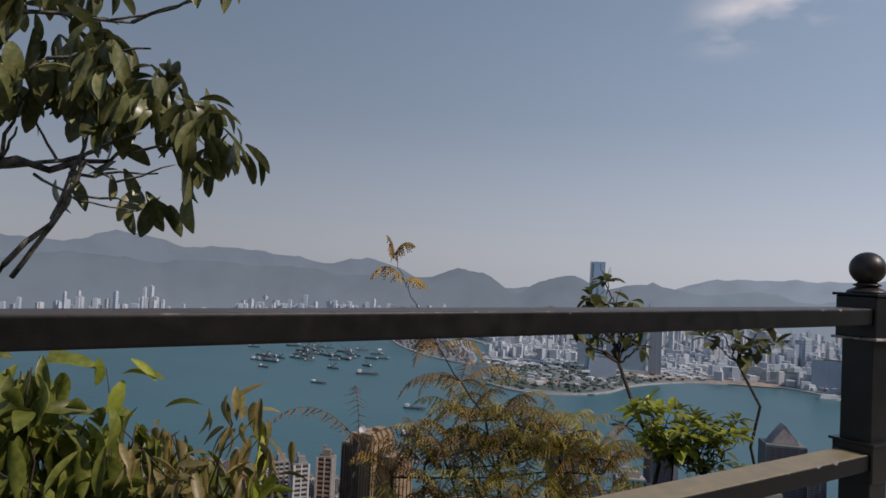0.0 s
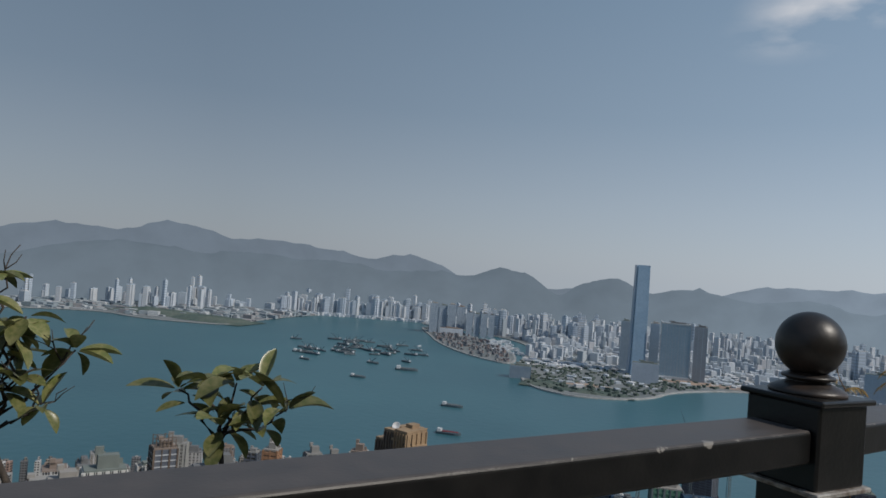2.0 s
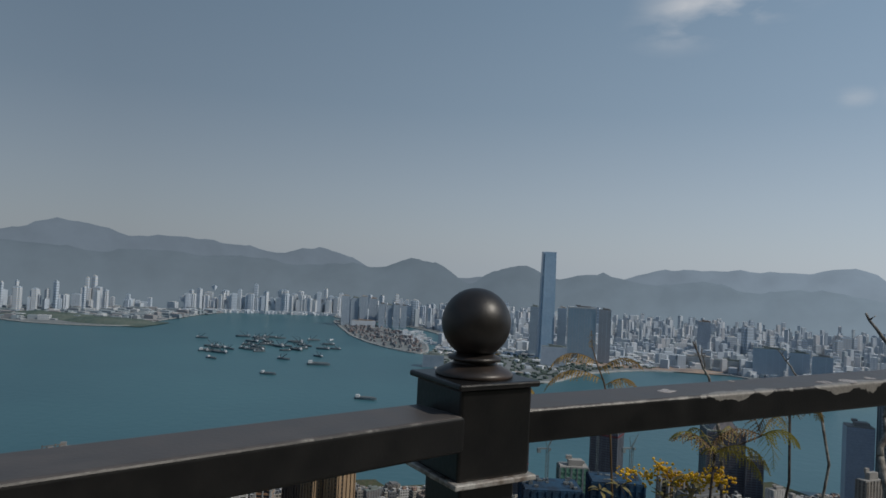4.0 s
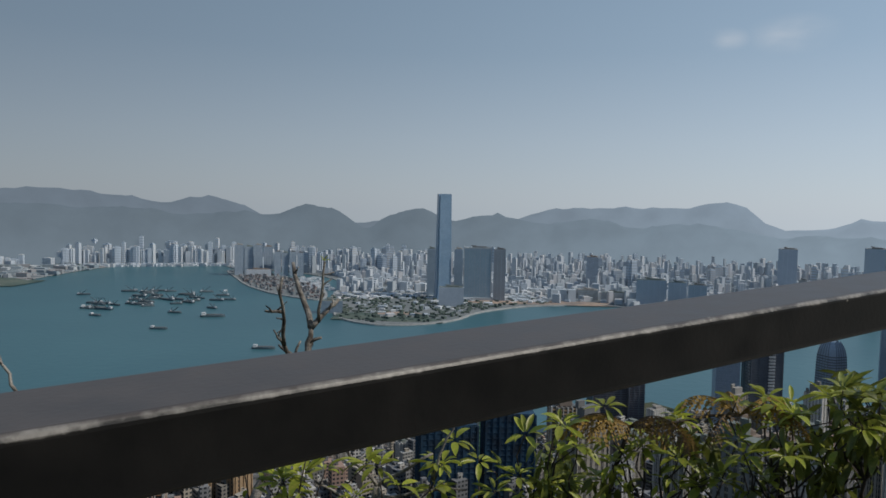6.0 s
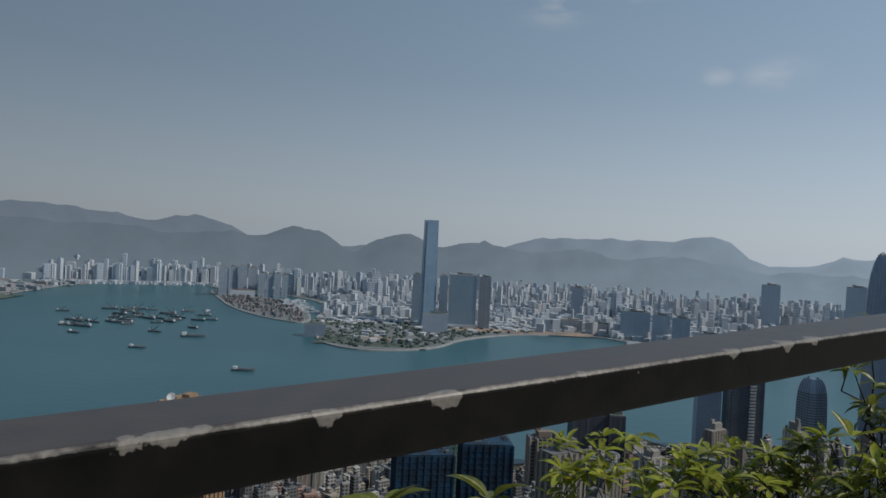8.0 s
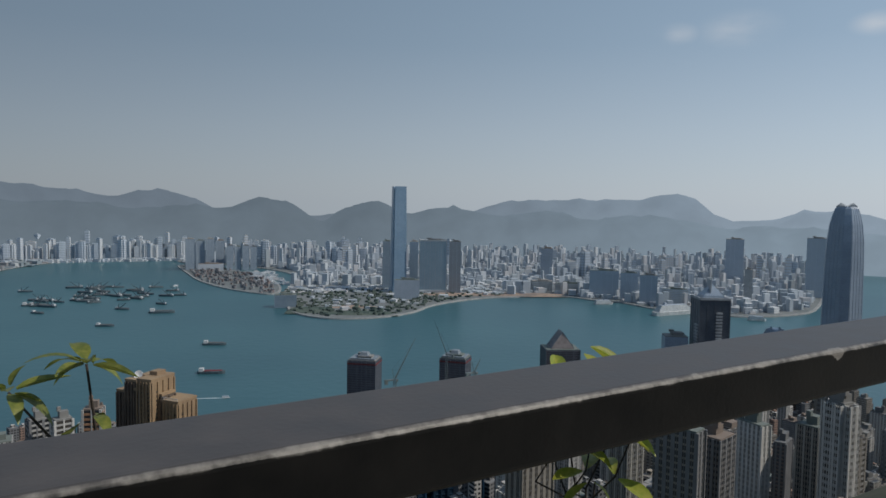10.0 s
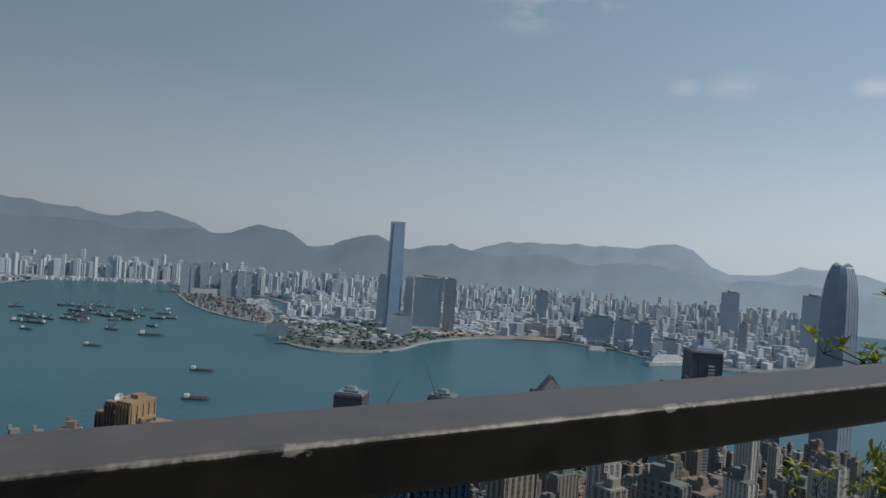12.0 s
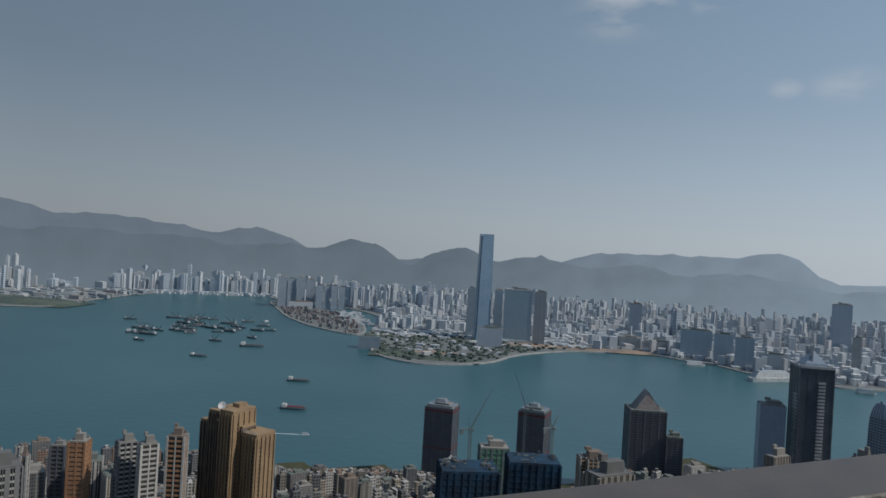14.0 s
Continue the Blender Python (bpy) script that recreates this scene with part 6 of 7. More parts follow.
leafy_shrub("bush", "lime-green twiggy bush with sparse narrow leaves", rooted(-2.05, 0.3), [(-2.0, 0.01, 0.56), (-1.92, 0.02, 0.42), (-1.86, 0.03, 0.30), (-2.08, 0.0, 0.36), (-1.98, 0.02, 0.22), (-2.6, -0.1, 0.78)], L_LIME, 4, 0.14, 0.007, "hanging")
leafy_shrub("bush", "tall shrub with dark leaf whorls and bare twig ends", rooted(-0.1, 3.55), [(-0.74, 3.83, 1.18), (-1.08, 3.62, 0.90), (-0.98, 3.55, 0.76), (-0.52, 3.85, 1.02), (-0.5, 3.8, 0.74), (-0.80, 3.8, 0.98), (-0.33, 3.95, 0.88), (-0.86, 3.7, 0.62), (-0.42, 3.88, 0.62)] + cloud(5, (-0.70, 3.78, 0.98), (0.12, 0.1, 0.12)), L_BROAD, 8, 0.165, 0.020, bare=14, el0=-0.8, el1=0.9, hub=(-0.60, 3.77, 0.50))
leafy_shrub("bush", "slender shrub with upright long green leaves", rooted(0.6, 3.95), [(0.14, 4.08, 0.74), (0.28, 4.1, 0.78), (0.42, 4.1, 0.80), (0.56, 4.08, 0.80), (0.70, 4.05, 0.72), (0.42, 4.0, 0.62)], L_BROAD, 5, 0.20, 0.015, bare=2, el0=0.0, el1=1.0, hub=(0.40, 4.04, 0.55))
leafy_shrub("bush", "low shrub with bright green leaf rosettes", rooted(-0.1, 3.6), cloud(20, (-0.2, 3.5, 0.06), (0.2, 0.1, 0.24)), L_LIME_WIDE, 9, 0.15, 0.010, hub=(-0.15, 3.55, -0.25))
leafy_shrub("bush", "low shrub with bright green leaf rosettes", rooted(0.35, 3.7), cloud(26, (0.05, 3.62, -0.06), (0.24, 0.1, 0.2)), L_GREEN, 10, 0.13, 0.010, hub=(0.1, 3.65, -0.35), joined=True)


# ferns
def add_frond(bm, at, way, length, pairs=20, droop=0.9, pinna=0.13):
    """An arching rachis with comb-like hanging pinnae, each edged with small leaflets."""
    way = Vector(way).normalized()
    side = way.cross(Vector((0, 0, 1)))
    side = side.normalized() if side.length > 0.01 else Vector((1, 0, 0))
    pts, p, d = [Vector(at)], Vector(at), way.copy()
    for i in range(pairs):
        p = p + d * (length / pairs)
        d = (d + Vector((0, 0, -droop / pairs * (0.5 + 2.2 * i / pairs)))).normalized()
        pts.append(p.copy())
    add_tube(bm, pts, [0.0045 * (1 - 0.8 * i / pairs) for i in range(pairs + 1)], 4)
    for i in range(2, pairs + 1):
        t = i / pairs
        ln = pinna * math.sin(math.pi * min(0.18 + t * 0.8, 0.98)) * vr.uniform(0.75, 1.15)
        for s in (-1, 1):
            if vr.random() < 0.08:
                continue
            q = (side * s * 0.65 + Vector((0, 0, -vr.uniform(0.35, 1.1))) + (pts[i] - pts[i - 1]).normalized() * 0.35).normalized()
            across = q.cross(side * s + Vector((0, 0, 0.3))).normalized()
            base, m = pts[i], 5
            for k in range(m):
                a, b = base + q * ln * k / m, base + q * ln * (k + 1) / m
                w = 0.0125 * (1 - k / m * 0.7)
                mid = (a + b) * 0.5
                v = [bm.verts.new(x) for x in (a, mid + across * w, b, mid - across * w)]
                bm.faces.new(v)


def fern(label, root, whorls, mat, dead=0):
    """whorls: place, number of fronds, length, rise."""
    t = thing("fern", label, "fern")
    bm = bmesh.new()
    last = Vector(root)
    r = 0.012
    for at, n, length, rise in whorls:
        limb(bm, last, at, r, r * 0.8, 4, 0.05)
        last, r = Vector(at), r * 0.75
    part("stalk", bm, M_TWIG if not dead else M_FERN_BROWN, t, smooth=True)
    for at, n, length, rise in whorls:
        a0 = vr.uniform(0, 6.3)
        for i in range(n):
            bm = bmesh.new()
            add_frond(bm, at, unit(a0 + i * 6.283 / n + vr.uniform(-0.4, 0.4), rise + vr.uniform(-0.3, 0.3)), length * vr.uniform(0.75, 1.15), 18, vr.uniform(1.1, 2.1), 0.12)
            part("frond", bm, mat if vr.random() < 0.75 else M_FERN_BROWN, t)
    return t


fern("tall withered fern with curled brown fronds", rooted(-1.3, 3.2), [((-1.62, 2.98, 0.12), 6, 0.62, 0.5), ((-1.80, 2.92, 0.36), 6, 0.55, 0.5), ((-1.98, 2.86, 0.62), 3, 0.42, 0.5), ((-2.13, 2.82, 0.88), 3, 0.32, 0.5), ((-2.26, 2.78, 1.12), 2, 0.34, 0.6), ((-2.33, 2.72, 1.3), 2, 0.2, 1.3)], M_FERN_DRY)
fern("low yellowing fern clump on the slope", rooted(-1.5, 3.1), [((-1.5, 3.05, -0.15), 9, 0.6, 0.7), ((-1.3, 3.1, -0.2), 7, 0.55, 0.6)], M_FERN_GREEN)
fern("low withered fern clump on the slope", rooted(-2.1, 2.95), [((-2.05, 2.9, -0.3), 9, 0.6, 0.8), ((-1.85, 2.95, -0.1), 6, 0.5, 0.7)], M_FERN_DRY)
fern("low withered fern clump on the slope", rooted(-0.8, 3.3), [((-0.85, 3.15, -0.2), 9, 0.55, 0.7)], M_FERN_DRY)
fern("dense yellow-green fern thicket on the slope", rooted(-1.7, 3.3), [((-1.75, 3.0, 0.05), 9, 0.6, 0.9), ((-1.5, 3.05, 0.08), 8, 0.55, 0.9), ((-1.2, 3.1, 0.0), 8, 0.55, 0.9)], M_FERN_GREEN)
fern("dense yellow-brown fern thicket on the slope", rooted(-1.1, 3.4), [((-1.05, 3.15, -0.1), 9, 0.55, 0.9), ((-1.4, 3.0, -0.25), 9, 0.55, 0.9), ((-1.9, 2.9, -0.35), 9, 0.55, 0.9)], M_FERN_GREEN)
fern("dense golden-brown fern thicket on the slope", rooted(-2.3, 3.0), [((-2.3, 2.85, -0.4), 9, 0.55, 0.9), ((-0.7, 3.2, -0.3), 8, 0.5, 0.9)], M_FERN_DRY)
fern("dense yellow-green fern bed at the foot of the thicket", rooted(-1.3, 3.2), [((-1.9, 2.85, -0.2), 8, 0.5, 0.9), ((-1.6, 2.95, -0.12), 8, 0.5, 0.9), ((-1.3, 3.0, -0.12), 8, 0.5, 0.9), ((-1.0, 3.05, -0.15), 8, 0.5, 0.9), ((-0.75, 3.1, -0.12), 7, 0.5, 0.9)], M_FERN_GREEN)
fern("low yellowing fern bed on the steep bank", rooted(-1.2, 3.1), [((-2.2, 2.7, -0.62), 8, 0.5, 1.0), ((-1.9, 2.75, -0.5), 9, 0.5, 1.0), ((-1.6, 2.8, -0.45), 9, 0.5, 1.0), ((-1.3, 2.85, -0.45), 9, 0.5, 1.0), ((-1.0, 2.9, -0.45), 9, 0.5, 1.0), ((-0.7, 2.95, -0.45), 9, 0.5, 1.0)], M_FERN_GREEN)
fern("low yellow-green fern bed on the steep bank", rooted(-1.3, 3.0), [((-2.05, 2.6, -0.75), 8, 0.5, 1.0), ((-1.75, 2.65, -0.7), 9, 0.5, 1.0), ((-1.45, 2.7, -0.68), 9, 0.5, 1.0), ((-1.15, 2.75, -0.68), 9, 0.5, 1.0), ((-0.85, 2.8, -0.66), 9, 0.5, 1.0)], M_FERN_GREEN)
fern("single arching brown fern frond", rooted(-2.6, 2.9), [((-2.55, 2.78, -0.15), 3, 0.9, 0.9)], M_FERN_BROWN)
def arching_fern(label, root, stalk, fronds, mat):
    """fronds: place on the stalk, bearing, rise, length."""
    t = thing("fern", label, "fern")
    bm = bmesh.new()
    add_tube(bm, [Vector(p) for p in (root, *stalk)], [0.011, 0.009, 0.008, 0.006, 0.004][:len(stalk) + 1], 6)
    part("stalk", bm, M_FERN_BROWN, t, smooth=True)
    for at, az, rise, length in fronds:
        bm = bmesh.new()
        add_frond(bm, at, unit(az, rise), length, 22, 1.5 if length > 0.25 else 0.3, 0.115 if length > 0.25 else 0.05)
        part("frond", bm, mat, t)


arching_fern("golden-brown fern with comb-like arching fronds", rooted(5.9, 11.3), [(5.72, 11.4, 0.05), (5.66, 11.47, 0.28), (5.6, 11.5, 0.42), (5.55, 11.55, 0.58)],
             [((5.6, 11.5, 0.44), 3.34, 0.55, 0.55), ((5.66, 11.47, 0.28), 3.24, 0.5, 0.66), ((5.63, 11.5, 0.38), 0.1, 0.75, 0.48), ((5.68, 11.45, 0.24), 0.35, 0.6, 0.40), ((5.55, 11.55, 0.56), 1.9, 1.4, 0.18), ((5.7, 11.4, 0.1), 3.1, 0.3, 0.45), ((5.71, 11.4, 0.06), 0.1, 0.4, 0.4)], M_FERN_DRY)
arching_fern("small golden-brown fern with arching fronds", rooted(4.95, 11.1), [(4.80, 11.2, 0.08), (4.76, 11.24, 0.2), (4.70, 11.28, 0.32), (4.67, 11.3, 0.42)],
             [((4.70, 11.28, 0.30), 3.34, 0.5, 0.46), ((4.78, 11.22, 0.14), 3.24, 0.4, 0.76), ((4.8, 11.2, 0.08), 3.44, 0.15, 0.48), ((4.75, 11.25, 0.2), 0.2, 0.5, 0.36), ((4.67, 11.3, 0.40), 1.7, 1.4, 0.18), ((4.8, 11.2, 0.1), 0.1, 0.3, 0.4)], M_FERN_DRY)
fern("golden fern clump below the rail", rooted(6.5, 10.4), [((6.4, 10.35, -0.05), 7, 0.55, 0.7), ((6.75, 10.4, 0.1), 5, 0.45, 0.7)], M_FERN_GREEN)
fern("withered fern beside bare twigs", rooted(7.1, 10.6), [((7.0, 10.6, 0.25), 4, 0.4, 0.6)], M_FERN_DRY)


# yellow-flowering shrub
def flowering_shrub():
    t = leafy_shrub("bush", "dark-leaved shrub with dense yellow flower clusters", rooted(6.2, 11.0), cloud(8, (6.2, 10.75, -0.44), (0.22, 0.1, 0.08)), L_OLIVE, 7, 0.12, 0.010)
    for c in ((6.16, 10.89, -0.37), (6.24, 10.84, -0.42), (6.33, 10.69, -0.34), (6.44, 10.44, -0.23), (6.38, 10.50, -0.30), (6.0, 10.88, -0.42), (5.85, 10.9, -0.40), (6.10, 10.86, -0.33), (6.50, 10.42, -0.27)):
        bm = bmesh.new()
        for _ in range(46):
            p = Vector(c) + Vector((vr.gauss(0, 0.045), vr.gauss(0, 0.035), vr.gauss(0, 0.03)))
            m = bmesh.ops.create_icosphere(bm, subdivisions=1, radius=vr.uniform(0.008, 0.014))
            bmesh.ops.translate(bm, verts=m["verts"], vec=p)
        tagged(part("flower_cluster", bm, M_FLOWER, t), "bright yellow blossom", kind="stuff")


flowering_shrub()


# bare forked twigs
def twig_tree(label, trunk, twigs, r, buds=(), stout=1.0):
    t = thing("dead_tree" if not buds else "tree", label, "tree")
    bm = bmesh.new()
    for a, b in zip(trunk, trunk[1:]):
        limb(bm, a, b, r, r * 0.85, 4, 0.05)
        r *= 0.85
    for a, b, rr in twigs:
        rr *= stout
        pts = limb(bm, a, b, rr, rr * 0.55, 5, 0.035)
        for k in (2, 3, 4):
            if vr.random() < 0.7:
                limb(bm, pts[k], pts[k] + unit(vr.uniform(0, 6.3), vr.uniform(0.2, 1.3)) * vr.uniform(0.03, 0.09), rr * 0.5, rr * 0.3, 2, 0.1)
    part("branchwork", bm, M_BARK, t, smooth=True)
    for b in buds:
        rosette(t, L_LIME, b, 5, 0.05, 0.1, 1.2, 0.004)
    return t


twig_tree("bare forked dark sapling with one budding tip", [rooted(7.95, 11.3), (7.95, 11.3, -0.2), (8.05, 11.45, 0.1), (8.15, 11.6, 0.45)],
          [((8.15, 11.6, 0.45), (8.18, 11.62, 0.66), 0.017), ((8.18, 11.62, 0.66), (8.03, 11.85, 1.0), 0.013), ((8.18, 11.62, 0.66), (8.317, 11.7, 0.81), 0.013), ((8.22, 11.63, 0.69), (8.265, 11.54, 1.03), 0.007),
           ((8.15, 11.6, 0.42), (8.10, 11.32, 0.62), 0.012), ((8.10, 11.32, 0.62), (8.13, 11.13, 0.98), 0.008), ((8.11, 11.24, 0.8), (8.03, 11.2, 0.81), 0.007), ((8.10, 11.34, 0.6), (8.05, 11.3, 0.7), 0.005)], 0.034, [(8.265, 11.54, 1.035)], 1.5)
twig_tree("thin bare dead stem", [rooted(6.5, 10.5), (6.5, 10.55, 0.0), (6.42, 10.62, 0.41)], [((6.42, 10.62, 0.41), (6.28, 10.7, 0.76), 0.011), ((6.38, 10.65, 0.5), (6.33, 10.6, 0.72), 0.006)], 0.018)
twig_tree("thin bare dead stem", [rooted(7.3, 10.7), (7.25, 10.7, 0.3), (7.1, 10.75, 0.5)], [((7.1, 10.75, 0.5), (6.95, 10.8, 0.72), 0.008)], 0.012)
twig_tree("tangle of bare grey branches below the rail", [rooted(8.5, 11.0), (8.5, 11.0, -0.3), (8.6, 10.95, 0.05)], [((8.6, 10.95, 0.05), (8.45, 10.9, 0.25), 0.010), ((8.6, 10.95, 0.05), (8.85, 10.9, 0.22), 0.010), ((8.55, 10.97, -0.1), (8.3, 10.9, 0.12), 0.009), ((8.6, 10.95, 0.0), (9.0, 10.92, 0.05), 0.009), ((8.85, 10.9, 0.1), (8.95, 10.9, 0.4), 0.007)], 0.022)

# rosette bushes under the middle panels
for c, n, s in (((8.3, 10.7, 0.18), 6, (0.15, 0.1, 0.15)), ((8.75, 10.8, 0.05), 7, (0.2, 0.12, 0.15)), ((9.35, 11.0, 0.16), 9, (0.2, 0.12, 0.18)), ((9.85, 11.0, 0.2), 10, (0.22, 0.12, 0.2)), ((10.35, 11.0, 0.24), 10, (0.22, 0.12, 0.2))):
    leafy_shrub("bush", "sunlit shrub with bright yellow-green leaf rosettes", rooted(c[0], c[1] + 0.2), cloud(n + 4, c, s), L_LIME, 9, 0.094, 0.011)
for c, n in (((9.5, 11.2, -0.05), 8), ((10.1, 11.2, 0.02), 8), ((10.7, 11.1, 0.25), 9)):
    leafy_shrub("bush", "dense dark green bush behind the rosettes", rooted(c[0], c[1] + 0.3), cloud(n, c, (0.25, 0.12, 0.2)), L_GREEN, 11, 0.12, 0.012, "hanging", joined=True)
leafy_shrub("bush", "tall leafy shrub reaching up to the rail", rooted(10.75, 11.2), cloud(7, (10.68, 10.98, 0.45), (0.12, 0.08, 0.1)), L_GREEN, 9, 0.13, 0.011)
fern("withered fern drooping among the rosettes", rooted(9.6, 11.2), [((9.7, 11.05, 0.3), 6, 0.42, 0.5), ((10.2, 11.05, 0.36), 5, 0.4, 0.5)], M_FERN_DRY)

# the hedge-like bushes at the bend
for c, n, s in (((11.6, 12.1, 0.34), 8, (0.16, 0.1, 0.12)), ((11.95, 12.05, 0.42), 9, (0.18, 0.1, 0.14)), ((12.35, 12.02, 0.5), 9, (0.18, 0.1, 0.16)), ((12.7, 12.1, 0.45), 8, (0.16, 0.12, 0.16)),
                ((13.2, 14.35, 0.02), 7, (0.2, 0.1, 0.12)), ((13.7, 14.35, 0.04), 8, (0.22, 0.1, 0.12)), ((14.2, 14.3, 0.06), 9, (0.22, 0.1, 0.14)), ((14.75, 14.25, 0.12), 9, (0.22, 0.1, 0.16)), ((15.25, 14.3, 0.15), 9, (0.22, 0.1, 0.18))):
    leafy_shrub("bush", "dense sunlit bush with glossy pointed green leaves", rooted(c[0] - 0.05, c[1] + 0.25), cloud(n + 2, c, s), L_GREEN if vr.random() < 0.65 else L_LIME, 8, 0.13, 0.010)
leafy_shrub("bush", "taller shrub with pointed leaves rising to the rail", rooted(14.95, 14.5), [(14.51, 14.33, 0.8), (14.72, 14.31, 0.88), (14.6, 14.3, 0.6), (14.83, 14.3, 0.5), (15.05, 14.28, 0.52), (15.2, 14.28, 0.6), (14.95, 14.3, 0.35), (14.7, 14.3, 0.4)], L_GREEN, 10, 0.12, 0.013)
leafy_shrub("bush", "dense leafy thicket at the railing's bend", rooted(12.2, 12.6), cloud(46, (12.2, 12.15, 0.2), (0.42, 0.1, 0.2)), L_LIME, 9, 0.10, 0.012, joined=True)
leafy_shrub("bush", "dense leafy thicket below the railing past the bend", rooted(14.4, 14.8), cloud(60, (14.4, 14.38, -0.06), (0.6, 0.1, 0.2)), L_LIME, 9, 0.10, 0.012, joined=True)

# large-leaved bush before the last post
leafy_shrub("bush", "bush with broad curling yellow-green leaves", rooted(16.3, 15.9), [(16.3, 15.52, 0.45), (16.42, 15.5, 0.36), (16.55, 15.5, 0.45), (16.66, 15.52, 0.46), (16.78, 15.51, 0.38), (16.5, 15.48, 0.28), (16.2, 15.6, 0.4)], L_LIME_WIDE, 6, 0.25, 0.011, el0=-0.4, el1=0.9)


# budding shrub at the end of the walk
def budding_shrub():
    root, hub = rooted(23.2, 19.6), Vector((22.95, 19.05, 0.35))
    t = thing("bush", "twiggy shrub with fresh lime-green leaf tips", "shrub")
    bm = bmesh.new()
    limb(bm, root, hub, 0.03, 0.018)
    tips = [(22.0, 19.06, 0.81), (22.2, 19.03, 0.72), (22.45, 19.0, 0.66), (22.5, 18.98, 1.13), (22.73, 18.95, 1.21), (22.68, 18.96, 0.82), (22.89, 18.92, 1.07), (23.12, 18.9, 1.16), (23.2, 18.9, 1.02), (23.05, 18.9, 0.8), (23.3, 18.88, 0.9), (22.85, 18.94, 0.68)]
    for p in tips:
        pts = limb(bm, hub, p, 0.009, 0.0035, 6, 0.10)
        for k in (3, 4, 5):
            for _ in range(2):
                q = pts[k] + unit(vr.uniform(0, 6.3), vr.uniform(0.1, 1.3)) * vr.uniform(0.07, 0.18)
                limb(bm, pts[k], q, 0.004, 0.002, 3, 0.12)
                if vr.random() < 0.65:
                    rosette(t, L_LIME, q, 7, 0.075, 0.0, 1.2, 0.004)
        rosette(t, L_LIME, p, 8, 0.105, 0.0, 1.2, 0.004)
    part("stem", bm, M_TWIG, t, smooth=True)


budding_shrub()
for c, n in (((22.25, 19.05, -0.28), 8), ((22.6, 19.0, -0.4), 8), ((23.05, 18.95, -0.25), 9), ((23.2, 18.9, 0.02), 8)):
    leafy_shrub("bush", "dark green bush with lime new growth below the rail", rooted(c[0] + 0.1, c[1] + 0.4), cloud(n, c, (0.2, 0.12, 0.2)), L_GREEN if c[0] > 22.4 else L_LIME, 9, 0.09, 0.010)
leafy_shrub("bush", "dense dark bush below the budding shrub", rooted(23.3, 19.5), cloud(34, (23.1, 19.1, -0.12), (0.3, 0.12, 0.3)), L_GREEN, 12, 0.10, 0.012, "hanging", joined=True)

# a thin branch that overhangs the path from a tree farther on
t = thing("tree", "slim tree with a thin bare branch over the path", "tree")
bm = bmesh.new()
limb(bm, rooted(26.6, 21.6), (26.0, 20.6, 2.4), 0.12, 0.07)
limb(bm, (26.0, 20.6, 2.4), (26.3, 20.4, 4.4), 0.07, 0.03)
limb(bm, (26.0, 20.6, 2.4), (23.4, 18.0, 3.05), 0.03, 0.012)
pts = limb(bm, (23.4, 18.0, 3.05), (21.36, 17.39, 2.86), 0.010, 0.003, 8, 0.03)
for k in (4, 5, 6, 7):
    limb(bm, pts[k], pts[k] + Vector((vr.uniform(-0.12, 0), vr.uniform(-0.05, 0.05), vr.uniform(-0.06, 0.05))), 0.003, 0.0015, 2)
part("trunk", bm, M_BARK, t, smooth=True)
for _ in range(9):
    hanging(t, L_DARK, (26.3 + vr.gauss(0, 0.5), 20.4 + vr.gauss(0, 0.5), 4.3 + vr.gauss(0, 0.4)), 12, 0.2)


# ---- plants shifted, by their x, to keep their place in the camera's view ----
VIEW_SHIFT = [(-9.0, -0.21, 0.20, 0.02), (2.0, -0.19, 0.18, 0.03), (5.0, -0.15, 0.33, 0.06), (7.5, -0.11, 0.27, 0.10), (8.6, -0.08, 0.20, 0.13), (10.2, -0.01, 0.10, 0.18), (12.0, 0.13, -0.06, 0.29),
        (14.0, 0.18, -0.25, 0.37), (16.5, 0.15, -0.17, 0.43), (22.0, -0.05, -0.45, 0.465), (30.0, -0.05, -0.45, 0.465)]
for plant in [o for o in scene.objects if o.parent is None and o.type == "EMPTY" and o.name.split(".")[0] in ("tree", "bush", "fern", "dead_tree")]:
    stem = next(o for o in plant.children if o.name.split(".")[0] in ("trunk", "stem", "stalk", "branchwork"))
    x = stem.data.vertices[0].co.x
    for (x0, *d0), (x1, *d1) in zip(VIEW_SHIFT, VIEW_SHIFT[1:]):
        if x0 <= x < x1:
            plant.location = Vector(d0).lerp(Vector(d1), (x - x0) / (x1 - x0))


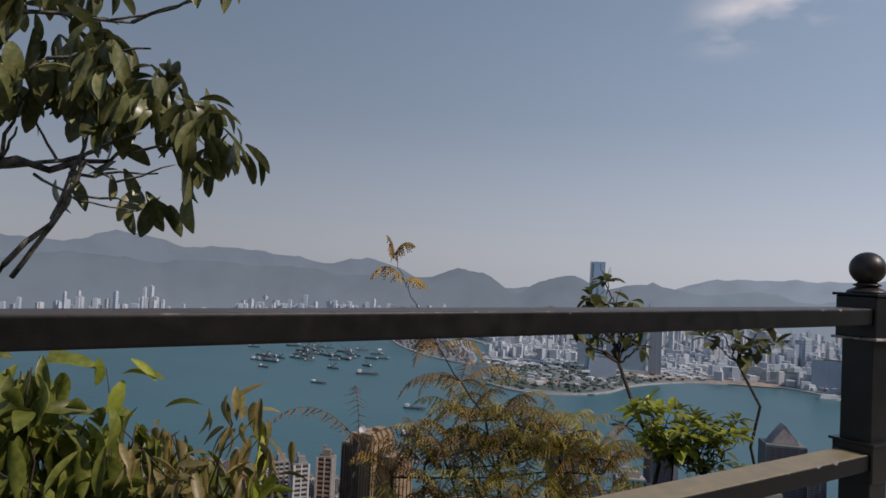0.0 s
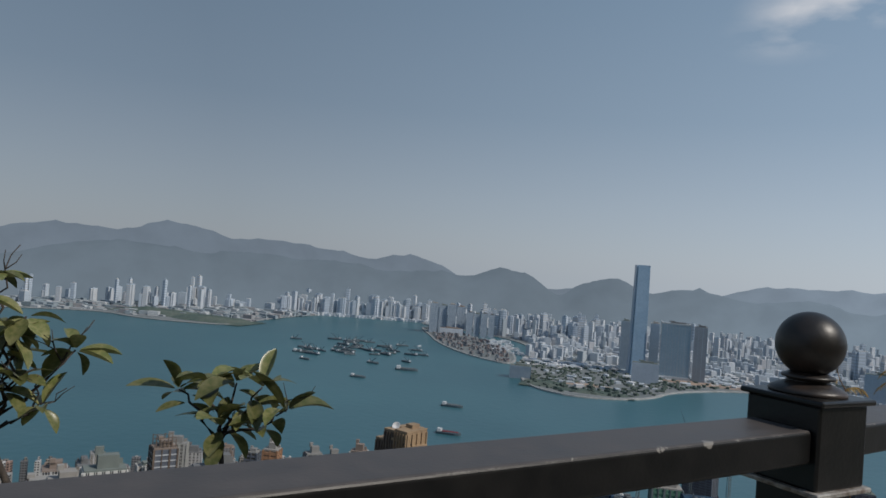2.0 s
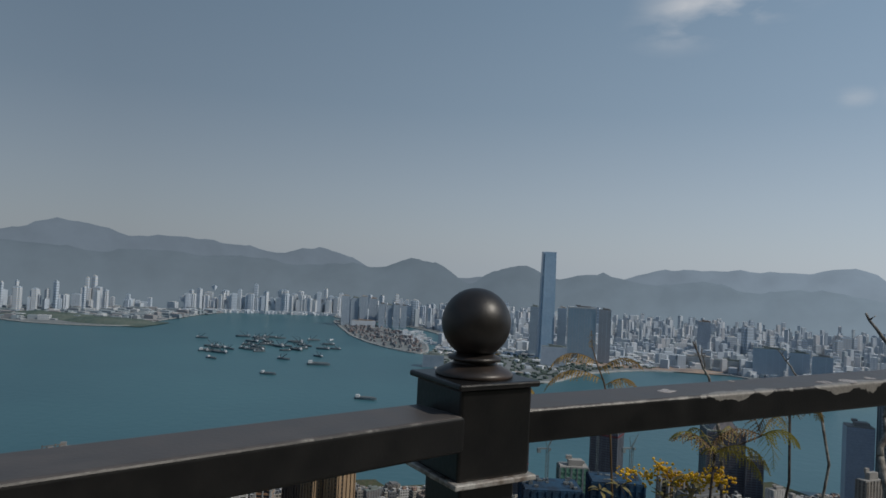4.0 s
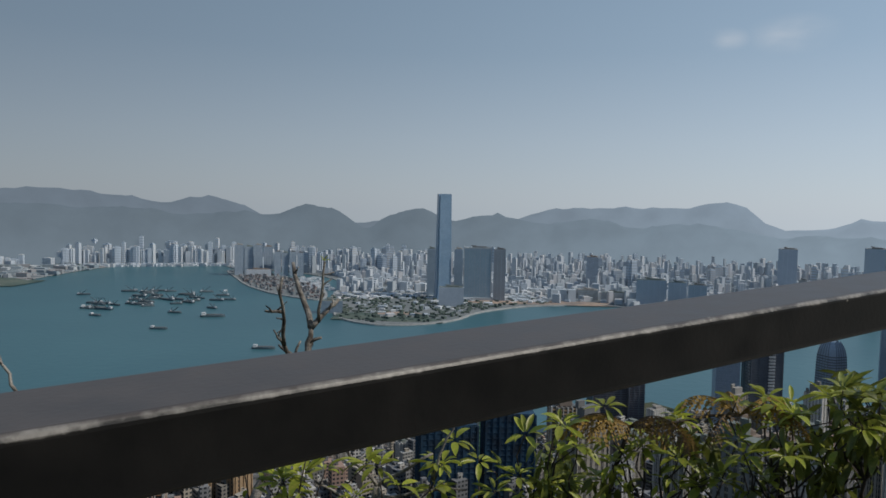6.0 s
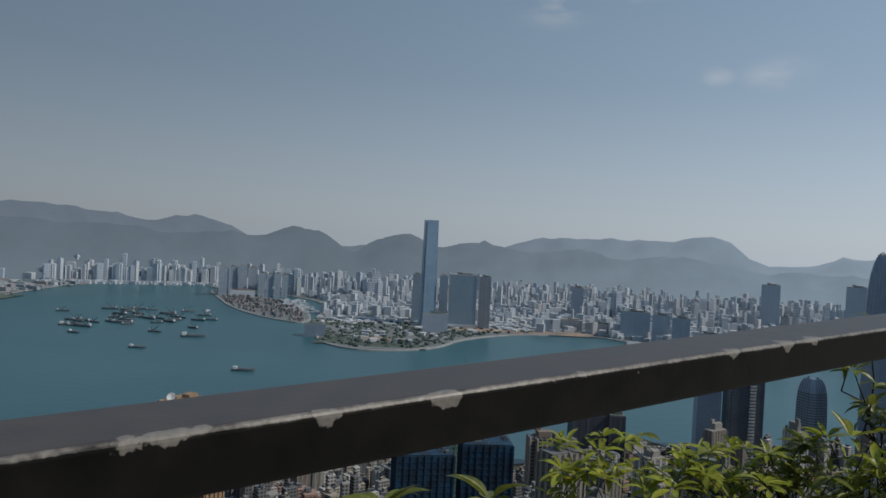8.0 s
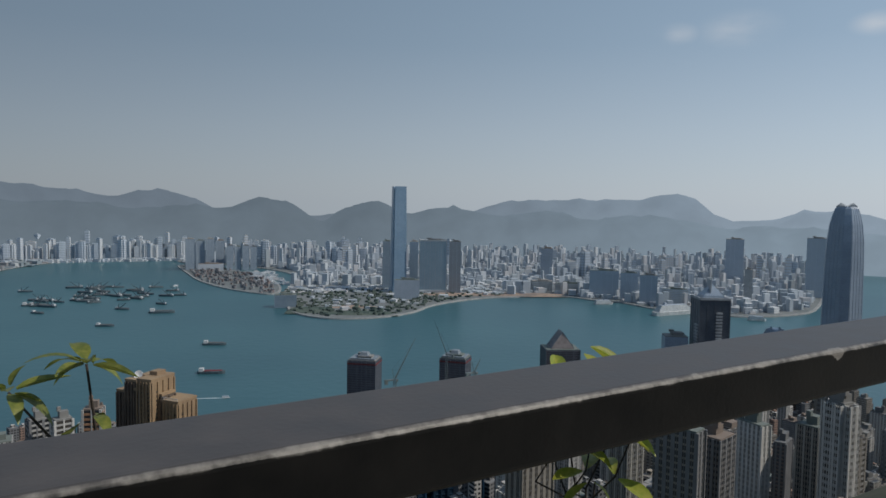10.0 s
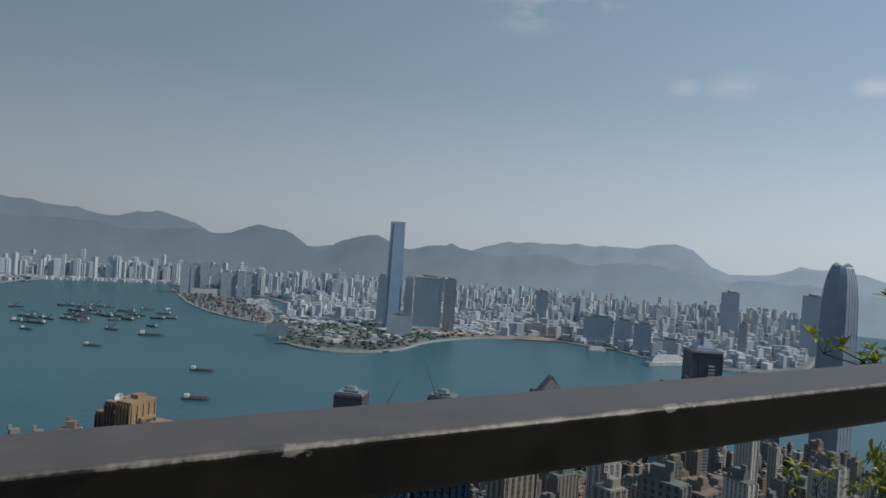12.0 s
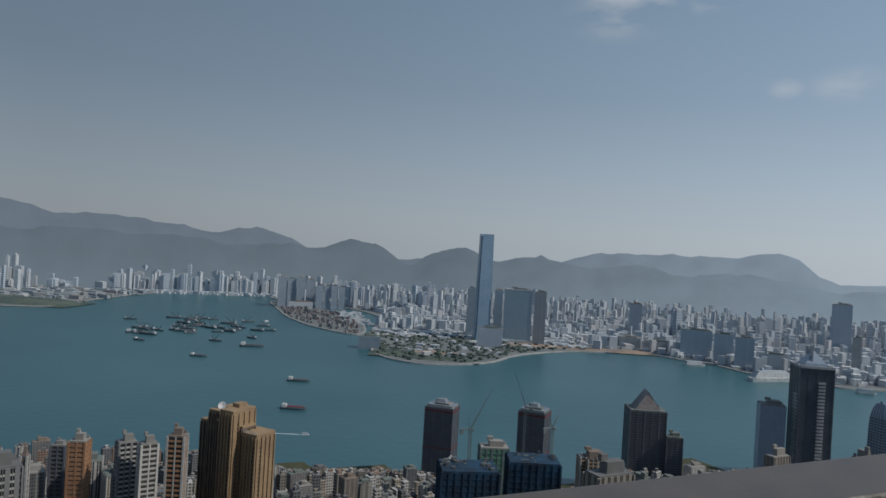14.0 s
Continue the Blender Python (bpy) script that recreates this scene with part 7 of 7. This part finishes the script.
# ---- lichen on the handrail ----
def lichen(panel, p0, p1, count, s0, s1, face_count, ochre=()):
    up = Vector((0, 0, RAIL_TOP))
    bar, L = bar_frame(p0 + up, p1 + up, 0, 0)
    shapes = []
    for k in range(5):
        bm = bmesh.new()
        n = 26
        r = [1 + 0.45 * noise.noise((math.cos(6.283 * i / n) * 1.3 + k * 3, math.sin(6.283 * i / n) * 1.3, k)) + 0.2 * noise.noise((math.cos(6.283 * i / n) * 3.4, math.sin(6.283 * i / n) * 3.4, k + 9.5)) for i in range(n)]
        top = [bm.verts.new((math.cos(6.283 * i / n) * r[i] * 0.93, math.sin(6.283 * i / n) * r[i] * 0.93, 0.0005)) for i in range(n)]
        low = [bm.verts.new((math.cos(6.283 * i / n) * r[i], math.sin(6.283 * i / n) * r[i], -0.0008)) for i in range(n)]
        bm.faces.new(top)
        for i in range(n):
            bm.faces.new((low[i], low[(i + 1) % n], top[(i + 1) % n], top[i]))
        me = bpy.data.meshes.new("lichen_patch")
        bm.to_mesh(me)
        bm.free()
        me.materials.append(M_LICHEN_OCHRE if k in ochre else M_LICHEN)
        shapes.append(me)
    for i in range(count + face_count):
        s = vr.uniform(s0, s1) * L
        size = vr.uniform(0.005, 0.0165)
        ob = new("lichen_patch", vr.choice(shapes))
        ob.parent = panel
        if i < count:
            ob.matrix_basis = bar @ pose(s - L / 2, vr.uniform(-0.04, 0.04), 0.0001 + (i % 40) * 0.00003) @ Matrix.Diagonal((size * 1.25, min(size, 0.018), 1, 1))
        else:
            ob.matrix_basis = bar @ pose(s - L / 2, -RAIL_W / 2 - 0.0006 - (i % 20) * 0.00003, -vr.uniform(0.016, 0.028), 90) @ Matrix.Diagonal((size * 1.0, min(size, 0.014) * 1.1, 1, 1))


lichen(RAIL_THINGS["D"], PLAN["D"], PLAN["K"], 95, 0.03, 0.50, 11, (1, 3))
lichen(RAIL_THINGS["D"], PLAN["K"], PLAN["E"], 14, 0.3, 0.95, 4)
lichen(RAIL_THINGS["E"], PLAN["E"], PLAN["F"], 36, 0.62, 0.97, 0)
lichen(RAIL_THINGS["M"], PLAN["M"], PLAN["C"], 13, 0.1, 0.9, 0)
